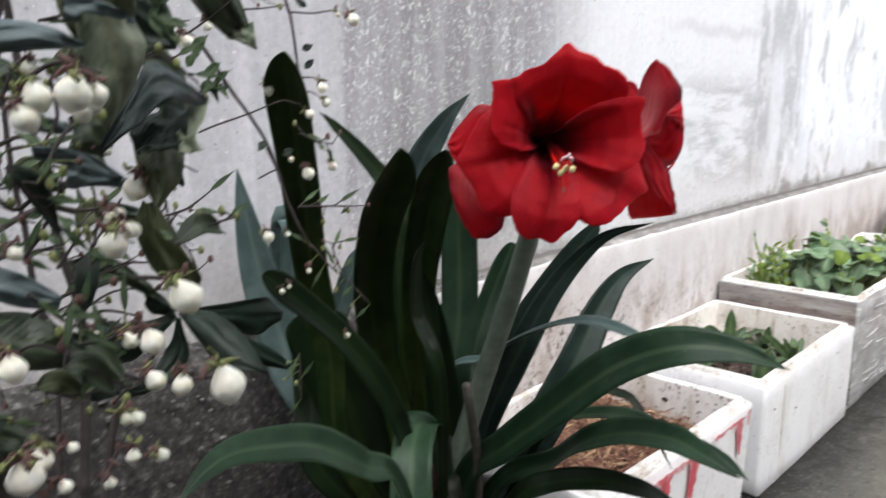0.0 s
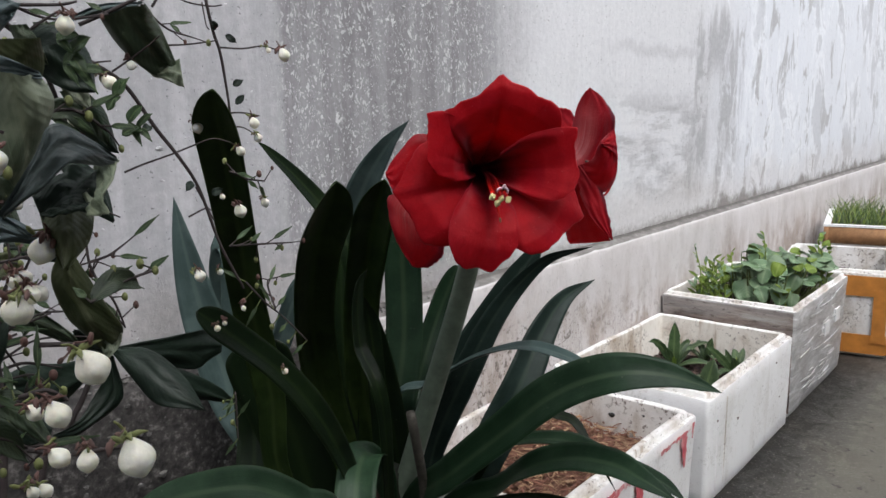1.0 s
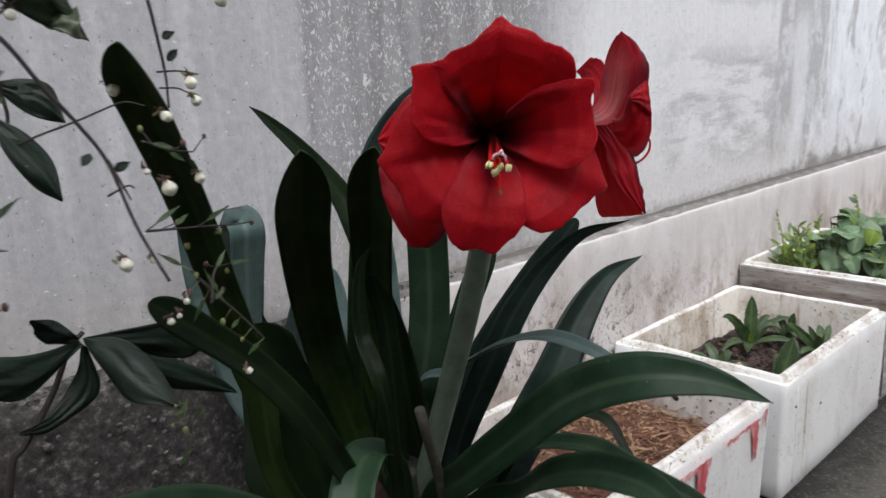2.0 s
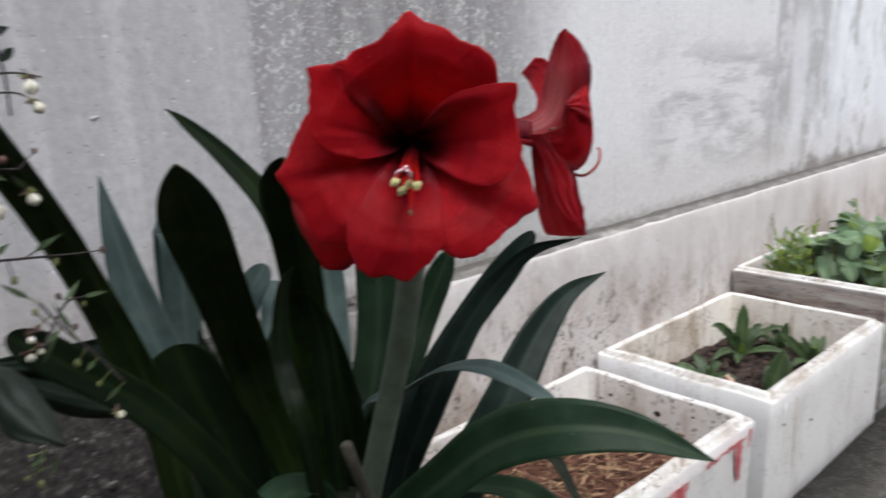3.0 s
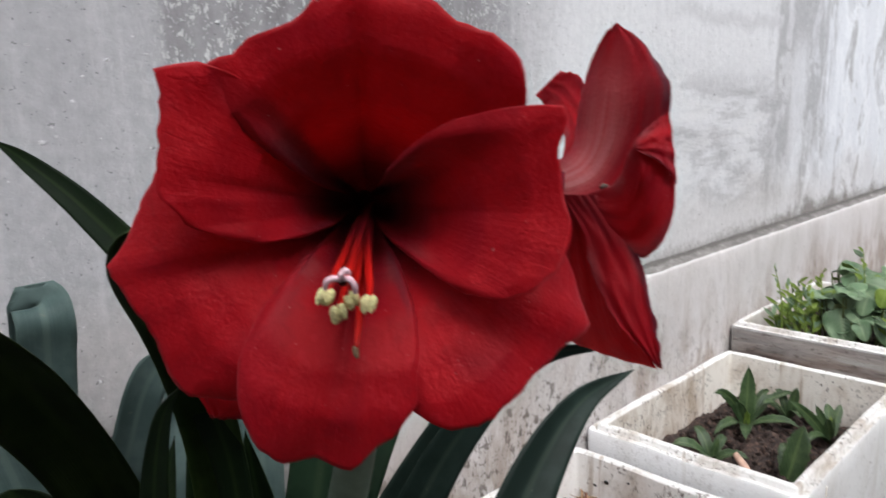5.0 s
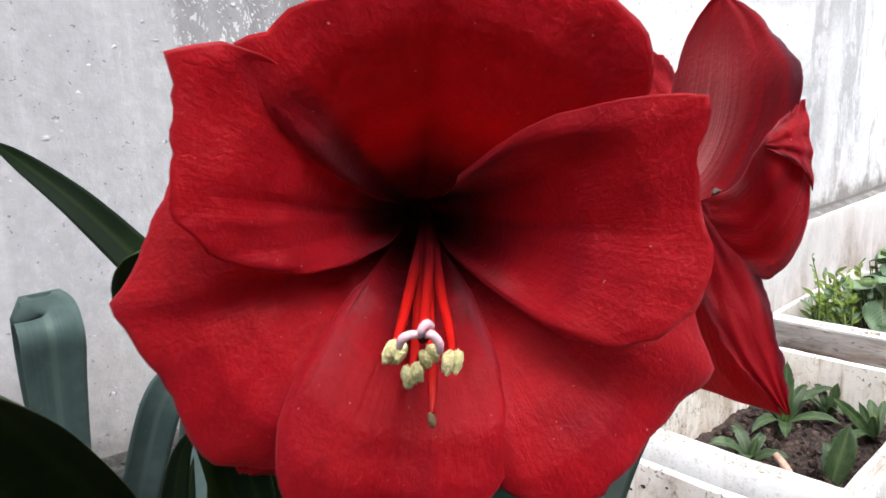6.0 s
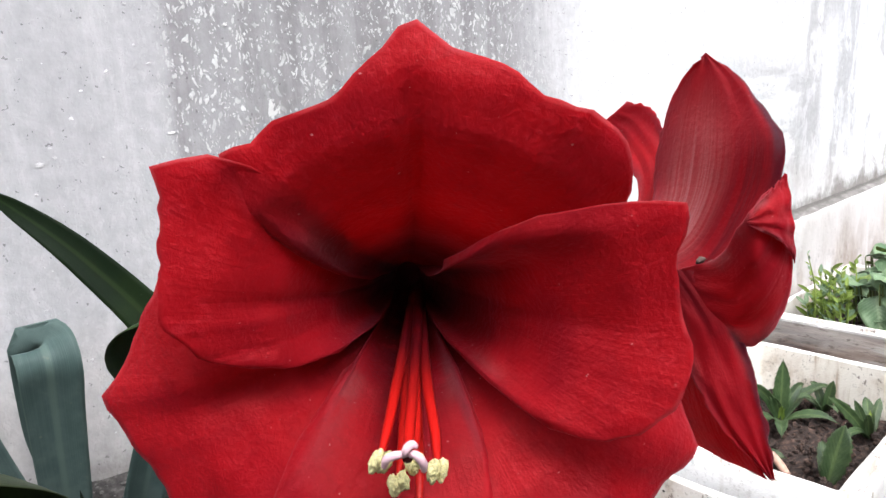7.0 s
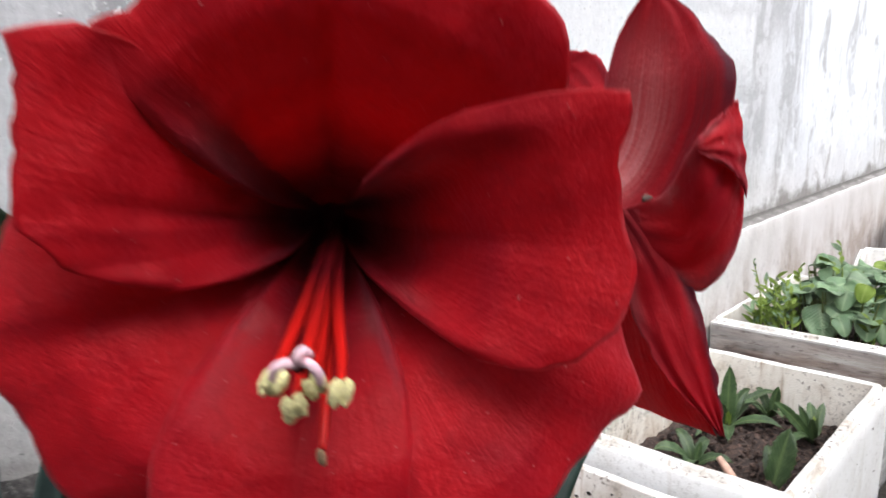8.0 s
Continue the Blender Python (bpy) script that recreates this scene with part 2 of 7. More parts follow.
def wall_lower_material():
    n = Nodes("stained_plinth_render")
    p = n.coords()
    x, z = n.axis(p, 0), n.axis(p, 2)
    blot = n.noise(n.coords((1, 1, 0.6)), 5, 6, 0.65, 0.3)
    streak = n.noise(n.coords((1, 1, 0.12)), 18, 5, 0.65, 0.2)
    fine = n.noise(p, 60, 4, 0.6)
    base = n.ramp(blot, [(0.3, (0.52, 0.495, 0.485)), (0.5, (0.60, 0.575, 0.57)), (0.7, (0.65, 0.63, 0.63))])
    below = n.math("SUBTRACT", 1.0, n.span(n.math("ADD", z, n.math("MULTIPLY", n.math("SUBTRACT", blot, 0.5), 0.35)), 0.28, 0.50))
    base = n.mix(n.math("MULTIPLY", n.span(streak, 0.48, 0.66), n.math("ADD", 0.07, n.math("MULTIPLY", below, 0.38))), base, (0.32, 0.285, 0.255))
    # rusty damp that rises from the yard, mouldy in clusters, worst beside the planted end
    rusty = n.math("MULTIPLY", n.span(n.noise(n.coords((1, 1, 0.5)), 7, 5, 0.62, 0.5), 0.43, 0.60), below)
    base = n.mix(n.math("MULTIPLY", rusty, 0.72), base, (0.30, 0.235, 0.19))
    nearer = n.math("SUBTRACT", 1.0, n.math("MULTIPLY", n.span(x, 1.25, 1.75), 0.65))
    mould = n.span(n.noise(n.coords((1, 1, 0.8)), 42, 5, 0.7, 0.4), 0.535, 0.605)
    cluster = n.math("MULTIPLY", n.span(n.noise(p, 6, 4, 0.6), 0.37, 0.54), nearer)
    base = n.mix(n.math("MULTIPLY", n.math("MULTIPLY", mould, cluster), n.math("ADD", 0.15, n.math("MULTIPLY", below, 0.75))), base, (0.10, 0.082, 0.068))
    fleck = n.math("MULTIPLY", n.span(n.noise(p, 95, 4, 0.7), 0.56, 0.63), n.math("MULTIPLY", cluster, below))
    base = n.mix(n.math("MULTIPLY", fleck, 0.75), base, (0.13, 0.10, 0.08))
    pits = n.span(n.noise(p, 150, 2, 0.5), 0.70, 0.73)
    base = n.mix(n.math("MULTIPLY", pits, 0.5), base, (0.14, 0.13, 0.12))
    drip = n.math("MULTIPLY", n.span(n.noise(n.coords((1, 1, 0.10)), 12, 5, 0.62, 0.2), 0.55, 0.66), n.span(z, 0.36, 0.54))
    base = n.mix(n.math("MULTIPLY", drip, 0.18), base, (0.36, 0.335, 0.32))
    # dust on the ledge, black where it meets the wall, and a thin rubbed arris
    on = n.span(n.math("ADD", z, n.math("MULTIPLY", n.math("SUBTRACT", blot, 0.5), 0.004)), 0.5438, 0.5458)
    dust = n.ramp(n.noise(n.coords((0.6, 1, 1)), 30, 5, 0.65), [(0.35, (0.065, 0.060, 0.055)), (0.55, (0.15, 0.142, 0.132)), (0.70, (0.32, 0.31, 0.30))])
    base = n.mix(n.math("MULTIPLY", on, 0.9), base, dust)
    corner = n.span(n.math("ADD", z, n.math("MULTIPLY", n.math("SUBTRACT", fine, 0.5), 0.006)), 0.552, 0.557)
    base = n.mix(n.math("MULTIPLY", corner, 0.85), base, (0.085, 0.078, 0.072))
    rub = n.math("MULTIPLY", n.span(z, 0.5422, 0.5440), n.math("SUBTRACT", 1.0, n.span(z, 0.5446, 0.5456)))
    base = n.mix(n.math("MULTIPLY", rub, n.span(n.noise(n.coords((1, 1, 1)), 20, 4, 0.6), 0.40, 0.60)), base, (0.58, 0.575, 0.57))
    # bare, earth-covered masonry at the planted end, with plant shadow in its colour
    earth = n.math("SUBTRACT", 1.0, n.span(n.math("ADD", x, n.math("MULTIPLY", blot, 0.25)), 0.72, 0.92))
    grit = n.noise(p, 70, 5, 0.7)
    soil = n.ramp(grit, [(0.38, (0.016, 0.015, 0.014)), (0.55, (0.055, 0.050, 0.048)), (0.72, (0.20, 0.19, 0.18))])
    base = n.mix(earth, base, soil)
    n.bump(n.math("ADD", n.noise(p, 38, 4, 0.6), n.math("MULTIPLY", blot, 0.9)), 0.5, 0.006)
    return n.done(base, 0.9)


def floor_material():
    n = Nodes("damp_dark_concrete")
    p = n.coords()
    x, y = n.axis(p, 0), n.axis(p, 1)
    big = n.noise(p, 3.0, 6, 0.65, 0.5)
    mid = n.noise(p, 14, 6, 0.7, 0.6)
    fine = n.noise(p, 90, 4, 0.6)
    base = n.ramp(mid, [(0.34, (0.028, 0.027, 0.026)), (0.50, (0.072, 0.069, 0.062)), (0.66, (0.15, 0.142, 0.122))])
    base = n.mix(n.math("MULTIPLY", n.span(big, 0.50, 0.64), 0.5), base, (0.11, 0.098, 0.078))
    # nearly black along the boxes, worn and mossy further out
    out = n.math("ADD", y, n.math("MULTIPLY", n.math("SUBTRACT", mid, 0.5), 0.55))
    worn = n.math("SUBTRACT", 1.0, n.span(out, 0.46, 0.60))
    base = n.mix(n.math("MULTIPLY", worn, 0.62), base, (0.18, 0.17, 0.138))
    near_boxes = n.span(out, 0.58, 0.68)
    base = n.mix(n.math("MULTIPLY", near_boxes, 0.80), base, (0.014, 0.013, 0.012))
    damp = n.math("MULTIPLY", n.span(x, 2.45, 2.8), n.span(big, 0.40, 0.55))
    base = n.mix(n.math("MULTIPLY", damp, 0.45), base, (0.075, 0.055, 0.042))
    grit = n.span(n.noise(p, 120, 3, 0.7), 0.58, 0.64)
    base = n.mix(n.math("MULTIPLY", grit, 0.65), base, (0.20, 0.19, 0.17))
    dark = n.span(n.noise(p, 36, 5, 0.7, 0.4), 0.58, 0.66)
    base = n.mix(n.math("MULTIPLY", dark, 0.6), base, (0.018, 0.017, 0.016))
    n.bump(n.math("ADD", n.math("ADD", fine, mid), n.math("ADD", big, n.math("MULTIPLY", grit, 0.4))), 0.8, 0.006)
    return n.done(base, n.ramp(mid, [(0.35, 0.50), (0.65, 0.90)]), Specular_IOR_Level=0.18)


def foam_material(name, dirt=0.35, tone=(0.80, 0.80, 0.80), stain=(0.30, 0.24, 0.18)):
    n = Nodes(name)
    p = n.coords()
    blot = n.noise(n.coords((1, 1, 0.6)), 8, 6, 0.68, 0.4)
    specks = n.math("MULTIPLY", n.span(n.noise(p, 80, 4, 0.7), 0.57, 0.63), n.span(n.noise(p, 7, 4, 0.6), 0.40, 0.60))
    base = n.mix(n.math("MULTIPLY", n.span(blot, 0.42, 0.70), dirt), tone, stain)
    base = n.mix(n.math("MULTIPLY", specks, min(0.85, dirt * 1.2)), base, (0.14, 0.11, 0.09))
    mould = n.math("MULTIPLY", n.span(n.noise(p, 11, 4, 0.6), 0.50, 0.64), n.span(n.noise(p, 130, 3, 0.7), 0.52, 0.64))
    base = n.mix(n.math("MULTIPLY", mould, min(1.0, dirt * 1.1)), base, (0.11, 0.085, 0.065))
    runs = n.span(n.noise(n.coords((1, 1, 0.07)), 30, 4, 0.6), 0.60, 0.70)
    base = n.mix(n.math("MULTIPLY", runs, dirt * 0.9), base, stain)
    beads = n.add("ShaderNodeTexVoronoi", Vector=p, Scale=230.0).outputs["Distance"]
    n.bump(n.math("ADD", n.math("MULTIPLY", beads, 0.35), blot), 0.35, 0.003)
    return n.done(base, 0.6)


def soil_material(name, dark=(0.010, 0.008, 0.007), mid=(0.042, 0.026, 0.021), light=(0.16, 0.095, 0.075)):
    n = Nodes(name)
    p = n.coords()
    g = n.noise(p, 85, 5, 0.7)
    n.bump(g, 0.8, 0.008)
    return n.done(n.ramp(g, [(0.32, dark), (0.52, mid), (0.72, light)]), 0.95)


def blade_material(name, base, pale, rib, shine=0.38, through=0.10, scale=1.0, veins=0.0, gloss=0.15):
    """A green blade: u runs across, v along."""
    n = Nodes(name)
    uv = n.coords(source="UV")
    u, v = n.axis(uv, 0), n.axis(uv, 1)
    rnd = n.add("ShaderNodeObjectInfo").outputs["Random"]
    across = n.math("ABSOLUTE", n.math("SUBTRACT", u, 0.5))
    lines = n.noise(n.coords((60, 1.2, 1), source="UV"), 1.0, 3, 0.5)
    blot = n.noise(n.coords(), 22 * scale, 5, 0.6)
    col = n.mix(n.span(blot, 0.35, 0.7), base, pale)
    col = n.mix(n.math("MULTIPLY", n.span(lines, 0.4, 0.7), 0.35), col, pale)
    col = n.mix(n.math("MULTIPLY", n.math("SUBTRACT", 1.0, n.span(across, 0.02, 0.10)), 0.6), col, rib)
    col = n.mix(n.math("MULTIPLY", n.span(across, 0.465, 0.495), 0.5), col, rib)
    spots = n.span(n.noise(n.coords(), 150 * scale, 2, 0.5), 0.72, 0.76)
    col = n.mix(n.math("MULTIPLY", spots, 0.3), col, (0.16, 0.17, 0.13))
    bright = n.add("ShaderNodeHueSaturation")
    n.put(bright.inputs["Color"], col)
    n.put(bright.inputs["Value"], n.math("ADD", 0.8, n.math("MULTIPLY", rnd, 0.4)))
    relief = n.math("ADD", n.math("MULTIPLY", lines, 0.6), blot)
    if veins:
        # side veins run forward from the midrib, with the blade puckered between them
        run = n.math("ADD", n.math("SUBTRACT", n.math("MULTIPLY", v, 11.0), n.math("MULTIPLY", across, 7.0)), n.math("MULTIPLY", blot, 0.6))
        tooth = n.math("ABSOLUTE", n.math("SUBTRACT", n.math("FRACT", run), 0.5))
        line = n.math("SUBTRACT", 1.0, n.span(tooth, 0.02, 0.12))
        n.put(bright.inputs["Color"], n.mix(n.math("MULTIPLY", line, 0.35 * veins), col, rib))
        relief = n.math("SUBTRACT", n.math("ADD", relief, n.math("MULTIPLY", n.span(tooth, 0.0, 0.45), 1.6 * veins)), n.math("MULTIPLY", n.math("SUBTRACT", 1.0, n.span(across, 0.0, 0.05)), veins))
    n.bump(relief, 0.25 + 0.2 * veins, 0.002)
    m = n.done(bright.outputs["Color"], shine, Specular_IOR_Level=gloss)
    n.leafy(pale, through)
    return m


def petal_material(name="velvet_red_petal", age=0.0, streaky=0.45):
    n = Nodes(name)
    uv = n.coords(source="UV")
    u, v = n.axis(uv, 0), n.axis(uv, 1)
    across = n.math("ABSOLUTE", n.math("SUBTRACT", u, 0.5))
    veins = n.noise(n.coords((40, 1.1, 1), source="UV"), 1.0, 5, 0.6, 0.25)
    folds = n.noise(n.coords((9, 0.8, 1), source="UV"), 1.0, 3, 0.5, 0.3)
    crep = n.noise(n.coords(), 420, 4, 0.6, 0.4)
    blot = n.noise(n.coords(), 34, 5, 0.62)
    # Maroon throat of its own, darkened further with the funnel's shade in the colour.
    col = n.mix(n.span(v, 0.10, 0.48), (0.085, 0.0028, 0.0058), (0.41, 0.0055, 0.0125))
    col = n.mix(n.math("MULTIPLY", n.span(veins, 0.50, 0.74), 0.22), col, (0.24, 0.002, 0.008))
    col = n.mix(n.math("MULTIPLY", n.span(folds, 0.52, 0.72), 0.35), col, (0.20, 0.003, 0.012))
    col = n.mix(n.math("MULTIPLY", n.span(blot, 0.48, 0.72), 0.35), col, (0.55, 0.010, 0.022))
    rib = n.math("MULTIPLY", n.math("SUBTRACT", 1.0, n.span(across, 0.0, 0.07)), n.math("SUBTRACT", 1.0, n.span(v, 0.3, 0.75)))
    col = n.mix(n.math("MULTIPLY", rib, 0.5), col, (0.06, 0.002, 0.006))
    edge = n.math("MAXIMUM", n.span(across, 0.486, 0.5), n.span(v, 0.978, 1.0))
    col = n.mix(n.math("MULTIPLY", n.math("MULTIPLY", edge, n.span(blot, 0.46, 0.60)), 0.42), col, (0.56, 0.13, 0.15))
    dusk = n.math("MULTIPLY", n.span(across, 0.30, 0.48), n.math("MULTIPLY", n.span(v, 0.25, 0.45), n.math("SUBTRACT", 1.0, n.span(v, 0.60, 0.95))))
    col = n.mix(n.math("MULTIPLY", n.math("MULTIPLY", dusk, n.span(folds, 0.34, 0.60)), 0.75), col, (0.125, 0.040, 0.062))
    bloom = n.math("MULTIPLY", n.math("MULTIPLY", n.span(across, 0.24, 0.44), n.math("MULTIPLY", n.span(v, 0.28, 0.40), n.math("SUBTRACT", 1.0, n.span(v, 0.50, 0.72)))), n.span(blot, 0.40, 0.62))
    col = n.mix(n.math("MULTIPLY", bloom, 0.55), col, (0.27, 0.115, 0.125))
    ripple = n.noise(n.coords((2.0, 17, 1), source="UV"), 1.0, 4, 0.6, 0.4)
    pile = n.noise(n.coords(), 900, 2, 0.6)
    col = n.mix(n.math("MULTIPLY", n.span(pile, 0.56, 0.72), 0.30), col, (0.64, 0.020, 0.034))
    # Crests of the crepe are lightened: small highlights put into the colour.
    col = n.mix(n.math("MULTIPLY", n.span(crep, 0.54, 0.68), n.math("MULTIPLY", n.span(v, 0.45, 0.85), 0.30)), col, (0.62, 0.030, 0.050))
    wine = n.noise(n.coords(), 15, 3, 0.55, 0.6)
    col = n.mix(n.math("MULTIPLY", n.span(wine, 0.50, 0.70), 0.45), col, (0.17, 0.004, 0.016))
    pits = n.noise(n.coords(), 130, 4, 0.62, 0.8)
    col = n.mix(n.math("MULTIPLY", n.span(pits, 0.52, 0.68), 0.34), col, (0.16, 0.002, 0.008))
    col = n.mix(n.math("MULTIPLY", n.math("SUBTRACT", 1.0, n.span(pits, 0.30, 0.44)), 0.30), col, (0.62, 0.030, 0.050))
    specks = n.math("MULTIPLY", n.span(n.noise(n.coords(), 560, 1, 0.5), 0.775, 0.80), n.span(wine, 0.42, 0.55))
    col = n.mix(n.math("MULTIPLY", specks, 0.6), col, (0.75, 0.42, 0.42))
    n.bump(n.math("ADD", n.math("ADD", n.math("MULTIPLY", veins, 0.75), n.math("ADD", n.math("MULTIPLY", ripple, 0.22), n.math("MULTIPLY", folds, 0.9))), n.math("ADD", n.math("MULTIPLY", pits, 0.75), n.math("ADD", n.math("MULTIPLY", crep, 1.0), n.math("MULTIPLY", blot, 0.9)))), 0.42, 0.0020)
    if age:
        col = n.mix(age, col, (0.11, 0.004, 0.012))
        # pale and drawn low down, bruised dark along one torn margin, creased beside it
        low = n.math("MULTIPLY", n.math("SUBTRACT", 1.0, n.span(n.math("ABSOLUTE", n.math("SUBTRACT", u, 0.34)), 0.04, 0.34)), n.math("SUBTRACT", 1.0, n.span(v, 0.45, 0.92)))
        col = n.mix(n.math("MULTIPLY", n.math("MULTIPLY", low, n.math("ADD", 0.35, n.span(veins, 0.35, 0.66))), streaky), col, (0.40, 0.15, 0.155))
        # Folds are drawn as dark lines, with their shade in the colour alone.
        creases = n.math("MULTIPLY", n.span(n.noise(n.coords((16, 2.2, 1), source="UV"), 1.0, 3, 0.6, 0.8), 0.52, 0.60), n.math("MULTIPLY", n.span(u, 0.45, 0.75), n.math("SUBTRACT", 1.0, n.span(v, 0.58, 0.80))))
        col = n.mix(n.math("MULTIPLY", creases, 0.75 * min(1.0, streaky * 2)), col, (0.045, 0.006, 0.014))
        margin = n.math("MULTIPLY", n.span(n.math("ADD", u, n.math("MULTIPLY", n.math("SUBTRACT", blot, 0.5), 0.30)), 0.84, 0.97), n.span(v, 0.22, 0.40))
        col = n.mix(n.math("MULTIPLY", margin, 0.92), col, (0.030, 0.010, 0.022))
    m = n.done(col, 0.5, Sheen_Weight=0.30, Sheen_Roughness=0.4, Sheen_Tint=(1.0, 0.24, 0.32, 1.0), Specular_IOR_Level=0.16)
    # Light let through is also dimmed near the throat, for the overlapping petals' shade.
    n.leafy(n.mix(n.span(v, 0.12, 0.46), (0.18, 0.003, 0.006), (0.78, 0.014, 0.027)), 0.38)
    return m


def plain(name, color, rough=0.5, vary=0.25, scale=60.0, bump=0.2, **more):
    n = Nodes(name)
    p = n.coords()
    f = n.noise(p, scale, 4, 0.6)
    dark = tuple(c * (1 - vary) for c in color)
    lite = tuple(min(1, c * (1 + vary)) for c in color)
    n.bump(f, bump, 0.002)
    return n.done(n.ramp(f, [(0.3, dark), (0.7, lite)]), rough, **more)


def film_material():
    n = Nodes("wrinkled_grey_film")
    creases = n.noise(n.coords((0.35, 0.35, 1.6), (0, 0.25, 0)), 24, 5, 0.65, 1.2)
    blot = n.noise(n.coords(), 9, 4, 0.6)
    col = n.ramp(creases, [(0.34, (0.27, 0.265, 0.26)), (0.50, (0.42, 0.415, 0.41)), (0.66, (0.62, 0.62, 0.63))])
    col = n.mix(n.math("MULTIPLY", n.span(blot, 0.52, 0.7), 0.5), col, (0.22, 0.20, 0.185))
    n.bump(creases, 0.45, 0.006)
    return n.done(col, 0.34)


M_WALL = wall_upper_material()
M_PLINTH = wall_lower_material()
M_FLOOR = floor_material()
M_FOAM = foam_material("grubby_white_foam", 0.20, (0.83, 0.83, 0.835), (0.40, 0.35, 0.29))
M_FOAM_IN = foam_material("soiled_foam_inside", 1.0, (0.78, 0.745, 0.69), (0.40, 0.31, 0.23))
def weathered_end_material():
    n = Nodes("brown_weathered_foam")
    p = n.coords()
    streak = n.noise(n.coords((1, 0.16, 1.5)), 22, 6, 0.70, 0.35)
    blot = n.noise(n.coords((1, 0.5, 1)), 16, 5, 0.65, 0.3)
    fine = n.noise(n.coords((1, 0.3, 1)), 120, 4, 0.7)
    col = n.ramp(streak, [(0.36, (0.060, 0.040, 0.034)), (0.47, (0.15, 0.105, 0.088)), (0.56, (0.25, 0.195, 0.165)), (0.68, (0.40, 0.375, 0.355))])
    pale = n.span(n.math("ADD", n.axis(p, 2), n.math("MULTIPLY", n.math("SUBTRACT", blot, 0.5), 0.16)), 0.255, 0.325)
    corner = n.span(n.math("ADD", n.axis(p, 1), n.math("MULTIPLY", n.math("SUBTRACT", blot, 0.5), 0.30)), 0.10, 0.22)
    col = n.mix(n.math("MULTIPLY", n.math("MAXIMUM", pale, corner), 0.48), col, (0.43, 0.42, 0.41))
    col = n.mix(n.math("MULTIPLY", n.span(fine, 0.56, 0.66), 0.6), col, (0.055, 0.040, 0.034))
    n.bump(n.math("ADD", streak, n.math("MULTIPLY", fine, 0.5)), 0.6, 0.004)
    return n.done(col, 0.75)


M_FOAM_BROWN = weathered_end_material()
M_FOAM_RIM = foam_material("scuffed_foam_rim", 0.75, (0.80, 0.79, 0.775), (0.36, 0.29, 0.22))
M_SOIL = soil_material("crumbly_brown_soil")
# Near-black green for inner strap leaves: the clump's shade is in the colour.
M_BLADE_SHADED = blade_material("shaded_strap_leaf", (0.004, 0.009, 0.004), (0.009, 0.018, 0.006), (0.018, 0.032, 0.010))
M_BLADE_BLUE = blade_material("waxy_blue_green_leaf", (0.050, 0.080, 0.076), (0.092, 0.132, 0.126), (0.11, 0.155, 0.14), 0.45)
M_BLADE_OLIVE = blade_material("olive_strap_leaf", (0.015, 0.031, 0.008), (0.041, 0.068, 0.018), (0.054, 0.082, 0.025))
M_BLADE_MID = blade_material("dusky_green_leaf", (0.009, 0.017, 0.014), (0.021, 0.036, 0.030), (0.036, 0.056, 0.042), 0.42)
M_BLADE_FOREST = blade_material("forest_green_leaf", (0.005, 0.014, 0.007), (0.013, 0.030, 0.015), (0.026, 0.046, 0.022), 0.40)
M_BLADE_GREEN = blade_material("glossy_green_leaf", (0.010, 0.029, 0.013), (0.026, 0.056, 0.029), (0.052, 0.088, 0.045), 0.40, 0.10, 1.0, 0.0, 0.22)
M_SHRUB = blade_material("dull_shrub_leaf", (0.013, 0.028, 0.014), (0.062, 0.084, 0.047), (0.080, 0.10, 0.058), 0.34, 0.15, 1.4, 0.22, 0.40)
M_SHRUB_PALE = blade_material("pale_shrub_leaf", (0.085, 0.115, 0.070), (0.30, 0.335, 0.245), (0.27, 0.30, 0.20), 0.5, 0.2, 1.6, 0.2, 0.3)
M_SHRUB_BLUE = blade_material("waxy_shrub_leaf", (0.050, 0.075, 0.078), (0.13, 0.17, 0.175), (0.15, 0.19, 0.18), 0.40, 0.15, 1.4, 0.16, 0.4)
M_SHRUB_DARK = blade_material("dark_glossy_shrub_leaf", (0.008, 0.015, 0.010), (0.018, 0.030, 0.021), (0.028, 0.042, 0.032), 0.42, 0.06, 1.2, 0.15, 0.25)
M_SHRUB_OLIVE = blade_material("olive_shrub_leaf", (0.030, 0.042, 0.014), (0.085, 0.098, 0.046), (0.12, 0.13, 0.07), 0.42, 0.2, 1.2, 0.2, 0.3)
M_SHRUB_SLATE = blade_material("slate_green_shrub_leaf", (0.022, 0.035, 0.035), (0.058, 0.078, 0.076), (0.075, 0.096, 0.090), 0.40, 0.08, 1.4, 0.16, 0.45)
M_STUB = plain("dry_grey_stalk", (0.075, 0.068, 0.055), 0.8, 0.4, 90, 0.4)
M_HERB = blade_material("herb_leaf", (0.026, 0.058, 0.022), (0.078, 0.125, 0.052), (0.14, 0.20, 0.075), 0.36, 0.2, 2.0, 0.4, 0.5)
M_SPINACH = blade_material("rounded_grey_green_leaf", (0.085, 0.165, 0.078), (0.21, 0.31, 0.17), (0.30, 0.39, 0.23), 0.36, 0.25, 1.0, 0.5, 0.55)
M_LIME = blade_material("young_lime_leaf", (0.125, 0.20, 0.035), (0.25, 0.34, 0.075), (0.33, 0.41, 0.12), 0.4, 0.3)
M_STALK = plain("grey_green_stalk", (0.15, 0.19, 0.145), 0.4, 0.3, 40)
M_NECK = plain("dark_red_neck", (0.12, 0.008, 0.016), 0.6, 0.5, 60, Specular_IOR_Level=0.15)
M_BULB = plain("dark_bulb_sheath", (0.022, 0.026, 0.016), 0.6, 0.5, 50)
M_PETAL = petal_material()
M_PETAL_OLD = petal_material("fading_maroon_petal", 0.48, 0.95)
